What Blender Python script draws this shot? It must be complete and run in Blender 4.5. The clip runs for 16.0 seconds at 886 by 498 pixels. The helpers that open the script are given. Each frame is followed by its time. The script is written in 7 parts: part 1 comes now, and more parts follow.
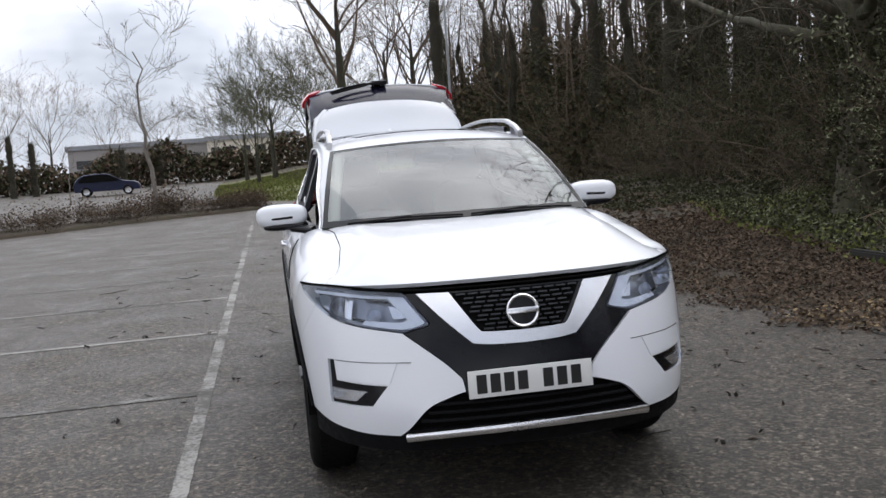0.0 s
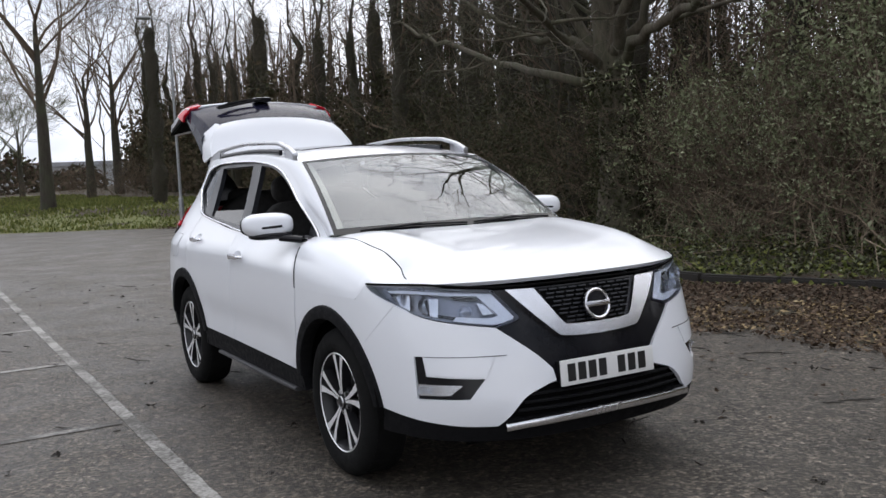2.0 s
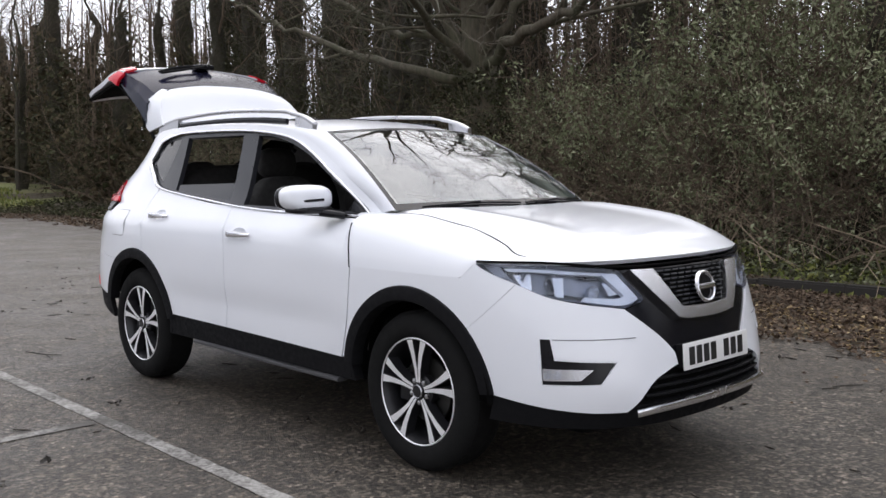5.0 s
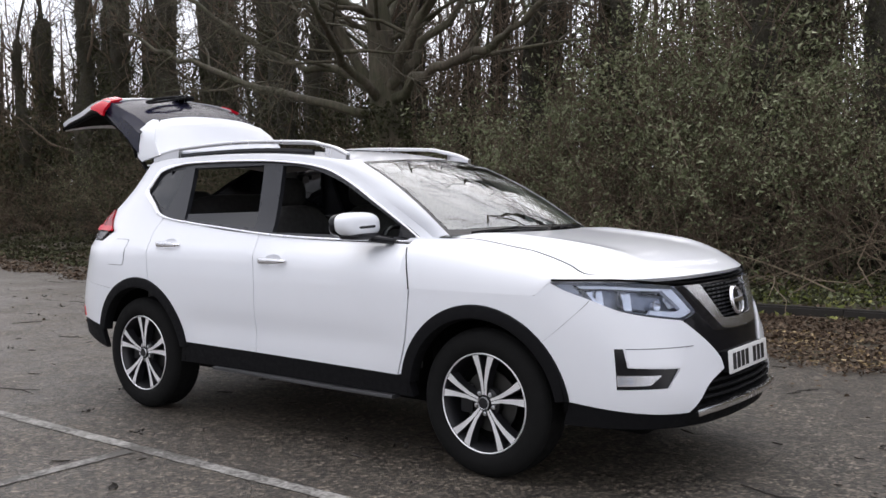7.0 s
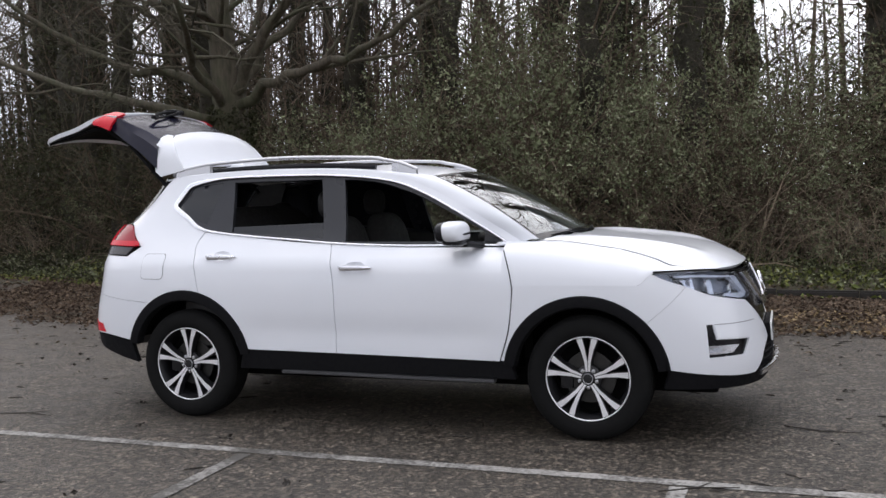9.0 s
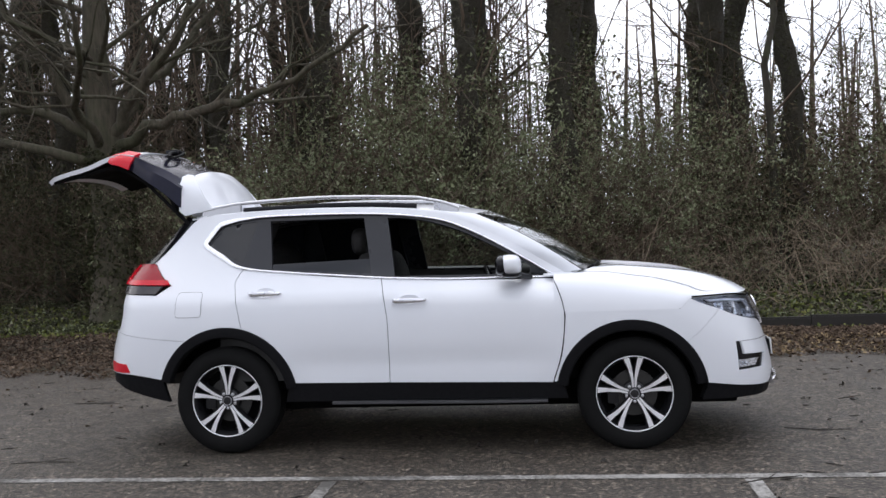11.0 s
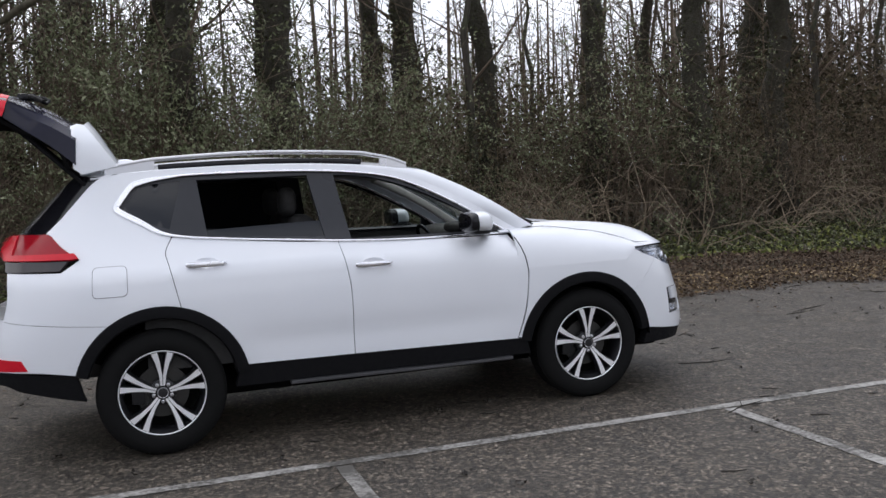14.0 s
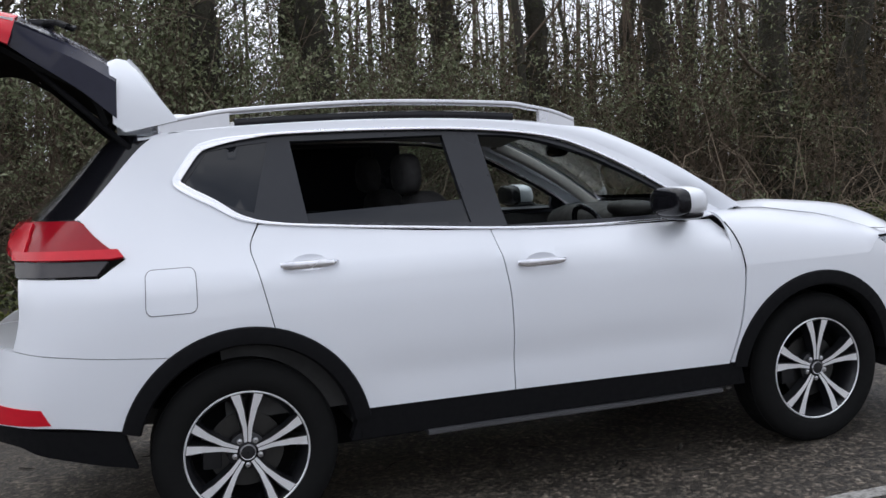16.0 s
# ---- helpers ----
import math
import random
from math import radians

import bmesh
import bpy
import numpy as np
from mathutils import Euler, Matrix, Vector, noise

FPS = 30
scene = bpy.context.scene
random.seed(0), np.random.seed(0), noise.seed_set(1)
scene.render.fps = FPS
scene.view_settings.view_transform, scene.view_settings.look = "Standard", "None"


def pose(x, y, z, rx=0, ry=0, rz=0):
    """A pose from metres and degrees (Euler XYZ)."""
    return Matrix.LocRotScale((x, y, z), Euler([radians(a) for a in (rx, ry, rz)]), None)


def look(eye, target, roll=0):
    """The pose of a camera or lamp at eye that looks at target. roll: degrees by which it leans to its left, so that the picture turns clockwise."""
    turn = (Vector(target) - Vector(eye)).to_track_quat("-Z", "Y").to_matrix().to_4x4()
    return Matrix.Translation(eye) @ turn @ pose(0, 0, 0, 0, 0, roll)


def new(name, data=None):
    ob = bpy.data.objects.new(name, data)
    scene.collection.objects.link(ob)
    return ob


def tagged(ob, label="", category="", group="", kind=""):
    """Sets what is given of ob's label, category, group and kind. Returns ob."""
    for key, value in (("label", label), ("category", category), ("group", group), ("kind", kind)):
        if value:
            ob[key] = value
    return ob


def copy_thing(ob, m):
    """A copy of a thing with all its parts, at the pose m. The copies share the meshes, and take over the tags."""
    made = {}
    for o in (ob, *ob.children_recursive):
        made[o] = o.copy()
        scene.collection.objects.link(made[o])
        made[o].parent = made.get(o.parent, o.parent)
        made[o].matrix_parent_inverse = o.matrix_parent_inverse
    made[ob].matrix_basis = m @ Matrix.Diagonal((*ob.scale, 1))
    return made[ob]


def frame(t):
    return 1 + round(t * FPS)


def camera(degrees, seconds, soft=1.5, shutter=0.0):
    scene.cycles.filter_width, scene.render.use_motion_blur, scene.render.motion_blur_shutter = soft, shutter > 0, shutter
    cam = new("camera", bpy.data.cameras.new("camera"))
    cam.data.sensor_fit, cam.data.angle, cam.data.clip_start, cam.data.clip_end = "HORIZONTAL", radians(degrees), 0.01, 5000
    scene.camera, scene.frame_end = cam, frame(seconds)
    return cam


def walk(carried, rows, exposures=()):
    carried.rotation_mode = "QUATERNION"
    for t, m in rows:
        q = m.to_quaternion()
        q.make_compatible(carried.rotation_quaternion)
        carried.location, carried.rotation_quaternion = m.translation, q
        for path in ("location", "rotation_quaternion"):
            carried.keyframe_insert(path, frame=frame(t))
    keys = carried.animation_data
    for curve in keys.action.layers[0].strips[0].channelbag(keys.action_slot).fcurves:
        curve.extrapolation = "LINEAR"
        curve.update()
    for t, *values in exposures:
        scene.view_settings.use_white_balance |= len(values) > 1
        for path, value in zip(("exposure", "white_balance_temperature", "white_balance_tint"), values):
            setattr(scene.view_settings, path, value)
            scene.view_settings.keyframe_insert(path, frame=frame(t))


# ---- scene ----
cam = camera(51.0, 16.0)
PATH = [
    (0, (5.907, -0.965, 1.488), (3.948, -0.613, 1.289), -4.1),
    (0.5, (5.879, -1.376, 1.413), (3.96, -0.83, 1.27), -5.1),
    (1, (5.799, -1.786, 1.454), (3.934, -1.081, 1.296), -4.5),
    (1.5, (5.645, -2.18, 1.495), (3.838, -1.339, 1.328), -3.4),
    (2, (5.498, -2.614, 1.442), (3.766, -1.626, 1.283), -2.9),
    (2.5, (5.262, -2.938, 1.41), (3.6, -1.842, 1.217), -3.0),
    (3, (4.993, -3.184, 1.403), (3.402, -1.993, 1.181), -2.6),
    (3.5, (4.752, -3.43, 1.407), (3.227, -2.155, 1.186), -2.2),
    (4, (4.569, -3.522, 1.401), (3.08, -2.202, 1.2), -1.7),
    (4.2, (4.513, -3.529, 1.388), (3.032, -2.199, 1.2), -1.5),
    (6.3, (4.218, -4.05, 1.329), (2.879, -2.571, 1.185), 0.9),
    (6.5, (4.147, -4.171, 1.345), (2.846, -2.658, 1.206), 0.3),
    (7, (3.867, -4.508, 1.328), (2.663, -2.914, 1.228), -0.5),
    (7.5, (3.541, -4.953, 1.359), (2.454, -3.276, 1.277), -1.0),
    (8, (3.225, -5.352, 1.375), (2.251, -3.607, 1.29), -1.7),
    (8.5, (2.838, -5.664, 1.4), (1.994, -3.854, 1.305), -1.7),
    (9, (2.436, -6.059, 1.436), (1.738, -4.189, 1.32), -1.9),
    (9.2, (2.231, -6.101, 1.407), (1.606, -4.204, 1.297), -2.4),
    (11.5, (0.543, -7.047, 1.449), (0.385, -5.054, 1.418), -2.2),
    (12, (0.093, -7.084, 1.457), (0.047, -5.085, 1.4), -2.6),
    (12.5, (-0.357, -7.065, 1.473), (-0.332, -5.066, 1.392), -2.9),
    (13, (-0.859, -7.006, 1.456), (-0.718, -5.013, 1.362), -3.5),
    (13.5, (-1.206, -6.703, 1.467), (-0.856, -4.738, 1.347), -3.6),
    (14, (-1.432, -6.355, 1.473), (-0.808, -4.46, 1.33), -3.1),
    (14.5, (-1.541, -5.93, 1.456), (-0.699, -4.124, 1.285), -3.2),
    (15, (-1.656, -5.442, 1.426), (-0.748, -3.67, 1.236), -2.9),
    (15.5, (-1.696, -4.981, 1.431), (-0.884, -3.162, 1.247), -3.3),
    (16, (-1.7, -4.476, 1.443), (-1.075, -2.585, 1.258), -3.2),
]
# the clip's camera darkens its picture a little at the start and towards the end, and cools it from the middle on
EXPOSURES = [(0, -0.02, 6500, 10), (1, -0.04, 6500, 10), (2.5, 0.03, 6500, 10), (4, 0.18, 6550, 11), (6.5, 0.26, 6650, 12), (9, 0.12, 6550, 12), (11.5, 0.11, 6350, 11), (12.5, 0.08, 6300, 10), (13.5, 0.0, 6350, 11), (15, -0.12, 6400, 11), (16, -0.04, 6300, 10)]
walk(cam, [(t, look(eye, target, roll)) for t, eye, target, roll in PATH], EXPOSURES)

# ---- sky and sun: bright broken overcast ----
SUN_WAY = Vector((-0.42, 0.52, 0.74)).normalized()
world = bpy.data.worlds.new("overcast_sky")
scene.world = world
world.use_nodes = True
wn, wl = world.node_tree.nodes, world.node_tree.links
for n in list(wn):
    wn.remove(n)
w_out, w_bg = wn.new("ShaderNodeOutputWorld"), wn.new("ShaderNodeBackground")
w_sky, w_mix, w_cloud = wn.new("ShaderNodeTexSky"), wn.new("ShaderNodeMix"), wn.new("ShaderNodeTexNoise")
w_co, w_map, w_ramp, w_mask, w_gain = (wn.new("ShaderNodeTexCoord"), wn.new("ShaderNodeMapping"), wn.new("ShaderNodeValToRGB"),
                                       wn.new("ShaderNodeValToRGB"), wn.new("ShaderNodeVectorMath"))
w_sky.sky_type, w_sky.sun_disc = "NISHITA", False
w_sky.sun_elevation, w_sky.sun_rotation = radians(48), radians(-39)
w_gain.operation = "SCALE"
w_gain.inputs["Scale"].default_value = 0.35
w_map.inputs["Scale"].default_value = (1.0, 1.0, 2.2)
w_cloud.inputs["Scale"].default_value, w_cloud.inputs["Detail"].default_value, w_cloud.inputs["Roughness"].default_value = 1.7, 5.0, 0.55
w_ramp.color_ramp.elements[0].position, w_ramp.color_ramp.elements[0].color = 0.36, (4.4, 4.9, 5.9, 1)
w_ramp.color_ramp.elements[1].position, w_ramp.color_ramp.elements[1].color = 0.60, (10.5, 10.65, 11.3, 1)
w_mask.color_ramp.elements[0].position, w_mask.color_ramp.elements[0].color = 0.30, (0.62, 0.62, 0.62, 1)
w_mask.color_ramp.elements[1].position, w_mask.color_ramp.elements[1].color = 0.46, (0.97, 0.97, 0.97, 1)
w_mix.data_type = "RGBA"
wl.new(w_co.outputs["Generated"], w_map.inputs["Vector"])
wl.new(w_map.outputs["Vector"], w_cloud.inputs["Vector"])
wl.new(w_cloud.outputs["Fac"], w_ramp.inputs["Fac"])
wl.new(w_cloud.outputs["Fac"], w_mask.inputs["Fac"])
wl.new(w_sky.outputs["Color"], w_gain.inputs[0])
wl.new(w_mask.outputs["Color"], w_mix.inputs["Factor"])
wl.new(w_gain.outputs["Vector"], w_mix.inputs["A"])
wl.new(w_ramp.outputs["Color"], w_mix.inputs["B"])
# the cloud is brightest round the veiled sun
w_dot, w_glow, w_mul = wn.new("ShaderNodeVectorMath"), wn.new("ShaderNodeMapRange"), wn.new("ShaderNodeVectorMath")
w_dot.operation, w_mul.operation = "DOT_PRODUCT", "SCALE"
w_dot.inputs[1].default_value = SUN_WAY
w_glow.inputs["From Min"].default_value, w_glow.inputs["From Max"].default_value = 0.1, 1.0
w_glow.inputs["To Min"].default_value, w_glow.inputs["To Max"].default_value = 0.98, 1.35
wl.new(w_co.outputs["Generated"], w_dot.inputs[0])
wl.new(w_dot.outputs["Value"], w_glow.inputs["Value"])
wl.new(w_mix.outputs["Result"], w_mul.inputs[0])
wl.new(w_glow.outputs["Result"], w_mul.inputs["Scale"])
# an overcast sky is brighter overhead than at the horizon
w_xyz, w_up, w_mul2 = wn.new("ShaderNodeSeparateXYZ"), wn.new("ShaderNodeMapRange"), wn.new("ShaderNodeVectorMath")
w_mul2.operation = "SCALE"
w_up.inputs["To Min"].default_value, w_up.inputs["To Max"].default_value = 0.92, 1.18
wl.new(w_co.outputs["Generated"], w_xyz.inputs[0])
wl.new(w_xyz.outputs["Z"], w_up.inputs["Value"])
wl.new(w_mul.outputs["Vector"], w_mul2.inputs[0])
wl.new(w_up.outputs["Result"], w_mul2.inputs["Scale"])
wl.new(w_mul2.outputs["Vector"], w_bg.inputs["Color"])
wl.new(w_bg.outputs["Background"], w_out.inputs["Surface"])
w_bg.inputs["Strength"].default_value = 0.125

sun = new("sun", bpy.data.lights.new("sun", "SUN"))
sun.data.energy, sun.data.angle, sun.data.color = 1.15, radians(80), (1.0, 0.95, 0.88)
sun.matrix_world = look(SUN_WAY * 60, (0, 0, 0))

# ---- materials ----
class Nodes:
    """A small builder of node materials."""

    def __init__(self, name):
        self.m = bpy.data.materials.new(name)
        self.m.use_nodes = True
        self.t = self.m.node_tree
        self.b = self.t.nodes["Principled BSDF"]
        self.co = self.n("ShaderNodeTexCoord").outputs["Object"]

    def n(self, kind, **kw):
        node = self.t.nodes.new(kind)
        for k, v in kw.items():
            node.inputs[k].default_value = v
        return node

    def put(self, a, b):
        self.t.links.new(a, b)

    def noise(self, scale, detail=4.0, rough=0.6, stretch=None, co=None):
        node = self.n("ShaderNodeTexNoise", Scale=scale, Detail=detail, Roughness=rough)
        co = co or self.co
        if stretch:
            mp = self.n("ShaderNodeMapping", Scale=stretch)
            self.put(co, mp.inputs["Vector"])
            co = mp.outputs["Vector"]
        self.put(co, node.inputs["Vector"])
        return node.outputs["Fac"]

    def ramp(self, fac, stops):
        node = self.n("ShaderNodeValToRGB")
        e = node.color_ramp.elements
        while len(e) < len(stops):
            e.new(0.5)
        for el, (p, c) in zip(e, stops):
            el.position, el.color = p, ((c, c, c, 1) if isinstance(c, (int, float)) else (*c, 1))
        self.put(fac, node.inputs["Fac"])
        return node.outputs["Color"]

    def mix(self, fac, a, b, how="MIX"):
        node = self.n("ShaderNodeMix")
        node.data_type, node.blend_type = "RGBA", how
        for v, key in ((fac, "Factor"), (a, "A"), (b, "B")):
            sock = [s for s in node.inputs if s.name == key and s.type == ("VALUE" if key == "Factor" else "RGBA")][0]
            if isinstance(v, (int, float)) and key != "Factor":
                v = (v, v, v)
            if isinstance(v, tuple):
                sock.default_value = (*v, 1)
            elif isinstance(v, (int, float)):
                sock.default_value = v
            else:
                self.put(v, sock)
        return [s for s in node.outputs if s.type == "RGBA"][0]

    def rand(self):
        return self.n("ShaderNodeObjectInfo").outputs["Random"]

    def island(self):
        return self.n("ShaderNodeNewGeometry").outputs["Random Per Island"]

    def bump(self, h, strength=0.3, distance=0.01):
        node = self.n("ShaderNodeBump", Strength=strength, Distance=distance)
        self.put(h, node.inputs["Height"])
        self.put(node.outputs["Normal"], self.b.inputs["Normal"])

    def set(self, color=None, rough=None, metal=None, **kw):
        for key, v in (("Base Color", color), ("Roughness", rough), ("Metallic", metal), *kw.items()):
            if v is None:
                continue
            if isinstance(v, tuple):
                self.b.inputs[key].default_value = (*v, 1)
            elif isinstance(v, (int, float)):
                self.b.inputs[key].default_value = v
            else:
                self.put(v, self.b.inputs[key])
        return self.m


def plain(name, color, rough=0.5, metal=0.0, vary=0.12, scale=30.0, bump=0.0, **kw):
    """A surface of one colour with faint unevenness at two scales."""
    k = Nodes(name)
    f = k.noise(scale, 5)
    g = k.noise(scale * 0.12, 3)
    dark = tuple(c * (1 - vary) for c in color)
    lite = tuple(min(1, c * (1 + vary)) for c in color)
    c1 = k.ramp(f, [(0.3, dark), (0.7, lite)])
    c2 = k.mix(0.5, c1, k.ramp(g, [(0.3, dark), (0.7, lite)]))
    r = k.ramp(g, [(0.3, max(0.02, rough * 0.8)), (0.7, min(1, rough * 1.2))])
    if bump:
        k.bump(f, bump, 0.004)
    return k.set(c2, r, metal, **kw)


def asphalt_mat():
    k = Nodes("worn_asphalt")
    fine, mid, big, huge = k.noise(75, 5, 0.8), k.noise(16, 6, 0.7), k.noise(1.1, 5, 0.65), k.noise(0.16, 3, 0.55)
    vor = k.n("ShaderNodeTexVoronoi", Scale=48.0)
    k.put(k.co, vor.inputs["Vector"])
    crack = k.n("ShaderNodeTexVoronoi", Scale=0.55)
    crack.feature = "DISTANCE_TO_EDGE"
    warp = k.n("ShaderNodeVectorMath")
    warp.operation = "ADD"
    k.put(k.co, warp.inputs[0])
    k.put(k.ramp(k.noise(2.5, 5, 0.7), [(0.0, 0.0), (1.0, 0.9)]), warp.inputs[1])
    k.put(warp.outputs[0], crack.inputs["Vector"])
    c = k.ramp(fine, [(0.34, (0.025, 0.022, 0.019)), (0.50, (0.100, 0.090, 0.078)), (0.66, (0.26, 0.235, 0.205))])
    c = k.mix(k.ramp(vor.outputs["Distance"], [(0.15, 0.0), (0.6, 0.7)]), c, (0.038, 0.035, 0.031))
    c = k.mix(k.ramp(mid, [(0.40, 0.0), (0.70, 0.65)]), c, (0.050, 0.043, 0.035))
    c = k.mix(k.ramp(big, [(0.42, 0.0), (0.66, 0.5)]), c, (0.130, 0.115, 0.097))
    c = k.mix(k.ramp(huge, [(0.40, 0.0), (0.62, 0.45)]), c, (0.084, 0.070, 0.056))
    c = k.mix(k.ramp(crack.outputs["Distance"], [(0.0, 0.75), (0.012, 0.0)]), c, (0.03, 0.028, 0.025))
    grit, pale = k.noise(34, 3, 0.55), k.noise(27, 3, 0.6, (1.0, 1.0, 7.0))
    c = k.mix(k.ramp(grit, [(0.50, 0.0), (0.60, 0.72)]), c, (0.026, 0.023, 0.020))
    c = k.mix(k.ramp(pale, [(0.55, 0.0), (0.66, 0.62)]), c, (0.20, 0.185, 0.160))
    blot, speck = k.noise(11, 8, 0.85), k.noise(46, 3, 0.6, (1.1, 1.0, 3.0))
    c = k.mix(1.0, c, k.ramp(blot, [(0.38, 0.35), (0.5, 0.78), (0.62, 1.5)]), "MULTIPLY")
    chip = k.n("ShaderNodeTexVoronoi", Scale=58.0)
    k.put(k.co, chip.inputs["Vector"])
    c = k.mix(1.0, c, k.ramp(chip.outputs["Color"], [(0.15, 0.35), (0.55, 0.85), (0.85, 2.3)]), "MULTIPLY")
    c = k.mix(k.ramp(speck, [(0.60, 0.0), (0.68, 0.8)]), c, (0.015, 0.013, 0.011))
    c = k.mix(1.0, c, (1.08, 1.02, 0.94), "MULTIPLY")
    k.bump(k.mix(0.5, k.ramp(fine, [(0.3, 0.0), (0.7, 1.0)]), chip.outputs["Distance"]), 0.8, 0.010)
    return k.set(c, k.ramp(big, [(0.35, 0.40), (0.65, 0.62)]), **{"Specular IOR Level": 0.5})


def soil_mat():
    k = Nodes("woodland_soil")
    a, b, d = k.noise(24, 6, 0.75), k.noise(2.2, 5, 0.65), k.noise(70, 4, 0.7)
    c = k.ramp(a, [(0.28, (0.022, 0.016, 0.012)), (0.5, (0.058, 0.043, 0.030)), (0.68, (0.12, 0.090, 0.058))])
    c = k.mix(k.ramp(b, [(0.45, 0.0), (0.65, 0.6)]), c, (0.035, 0.042, 0.016))
    k.bump(k.mix(0.5, a, d), 0.8, 0.03)
    return k.set(c, 0.9)


def leaf_mat(name, a, b, c, rough=0.55, trans=0.0):
    """Leaves, each one of its own shade between three colours."""
    k = Nodes(name)
    col = k.ramp(k.island(), [(0.0, a), (0.5, b), (1.0, c)])
    col = k.mix(k.ramp(k.noise(1.3, 3), [(0.35, 0.0), (0.7, 0.55)]), col, tuple(0.7 * v for v in a))
    return k.set(col, rough, **{"Specular IOR Level": 0.10})


def bark_mat(name, dark, lite, green=0.0):
    k = Nodes(name)
    a, b = k.noise(14, 6, 0.7, (1, 1, 0.18)), k.noise(2.0, 4, 0.6)
    c = k.ramp(a, [(0.3, dark), (0.7, lite)])
    c = k.mix(k.ramp(b, [(0.4, 0.0), (0.65, green)]), c, (0.05, 0.062, 0.025))
    k.bump(a, 0.7, 0.02)
    return k.set(c, 0.88)


def line_paint_mat():
    k = Nodes("worn_white_road_paint")
    a, b = k.noise(38, 6, 0.75), k.noise(2.6, 5, 0.7)
    wear = k.mix(0.5, k.ramp(a, [(0.36, 0.0), (0.60, 1.0)]), k.ramp(b, [(0.36, 0.0), (0.62, 1.0)]))
    wear = k.mix(0.35, wear, k.ramp(k.noise(0.9, 4, 0.65), [(0.35, 0.0), (0.62, 1.0)]))
    c = k.mix(k.ramp(wear, [(0.36, 0.0), (0.74, 1.0)]), (0.070, 0.065, 0.058), (0.33, 0.32, 0.30))
    k.bump(a, 0.4, 0.004)
    return k.set(c, 0.75)


M_ASPHALT, M_SOIL, M_PAINT_LINE = asphalt_mat(), soil_mat(), line_paint_mat()
M_BARK = bark_mat("grey_brown_bark", (0.018, 0.014, 0.010), (0.058, 0.047, 0.036), 0.45)
M_TWIG = bark_mat("dark_twig_bark", (0.055, 0.039, 0.027), (0.155, 0.114, 0.078))
M_LIMB = bark_mat("mossy_limb_bark", (0.040, 0.033, 0.023), (0.125, 0.105, 0.075), 0.5)
M_PALE_TWIG = bark_mat("pale_dry_stem", (0.125, 0.095, 0.066), (0.30, 0.235, 0.165))
M_IVY = leaf_mat("ivy_leaf", (0.028, 0.029, 0.015), (0.047, 0.049, 0.024), (0.080, 0.082, 0.042), 0.7)
M_SHRUB = leaf_mat("shrub_leaf", (0.105, 0.117, 0.060), (0.185, 0.203, 0.115), (0.31, 0.325, 0.215), 0.7)
M_THICKET = leaf_mat("withered_bramble_leaf", (0.052, 0.040, 0.024), (0.090, 0.071, 0.043), (0.135, 0.110, 0.066), 0.8)
M_LITTER = leaf_mat("dead_leaf", (0.042, 0.028, 0.020), (0.098, 0.069, 0.049), (0.21, 0.155, 0.110), 0.8)
M_GRASS = leaf_mat("verge_grass", (0.075, 0.095, 0.024), (0.15, 0.17, 0.048), (0.25, 0.245, 0.085), 0.6)
M_STRAW = leaf_mat("straw_leaf", (0.16, 0.11, 0.055), (0.30, 0.22, 0.12), (0.42, 0.33, 0.20), 0.75)
def ivy_mass_mat():
    k = Nodes("ivy_stem_mass")
    a, b = k.noise(22, 6, 0.75), k.noise(3.0, 4, 0.6)
    c = k.ramp(a, [(0.3, (0.014, 0.013, 0.008)), (0.55, (0.040, 0.036, 0.022)), (0.72, (0.075, 0.068, 0.042))])
    c = k.mix(k.ramp(b, [(0.4, 0.0), (0.65, 0.5)]), c, (0.050, 0.037, 0.024))
    k.bump(a, 1.0, 0.05)
    return k.set(c, 0.9)


M_IVYMASS = ivy_mass_mat()
M_MUD = plain("dark_debris", (0.022, 0.018, 0.014), 0.9)
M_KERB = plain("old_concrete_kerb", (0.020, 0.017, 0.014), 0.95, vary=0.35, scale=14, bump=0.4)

# ---- shared mesh helpers ----
def mesh_ob(name, verts, faces, material, parent=None, label="", smooth=False, sharp=None):
    me = bpy.data.meshes.new(name)
    me.from_pydata([tuple(v) for v in verts], [], [tuple(f) for f in faces])
    me.validate()
    if material:
        for m in (material if isinstance(material, (list, tuple)) else [material]):
            me.materials.append(m)
    if smooth:
        me.shade_smooth()
        if sharp:
            me.set_sharp_from_angle(angle=radians(sharp))
    me.update()
    ob = new(name, me)
    if parent:
        ob.parent = parent
    if label:
        ob["label"] = label
    return ob


def part(name, bm, material, parent, label="", smooth=True, sharp=35):
    me = bpy.data.meshes.new(name)
    bmesh.ops.recalc_face_normals(bm, faces=bm.faces[:])
    bm.to_mesh(me)
    bm.free()
    me.materials.append(material)
    if smooth:
        me.shade_smooth()
        me.set_sharp_from_angle(angle=radians(sharp))
    ob = new(name, me)
    ob.parent = parent
    if label:
        ob["label"] = label
    return ob


def empty(name, x=0, y=0, z=0, rz=0):
    ob = new(name)
    ob.matrix_world = pose(x, y, z, 0, 0, rz)
    return ob


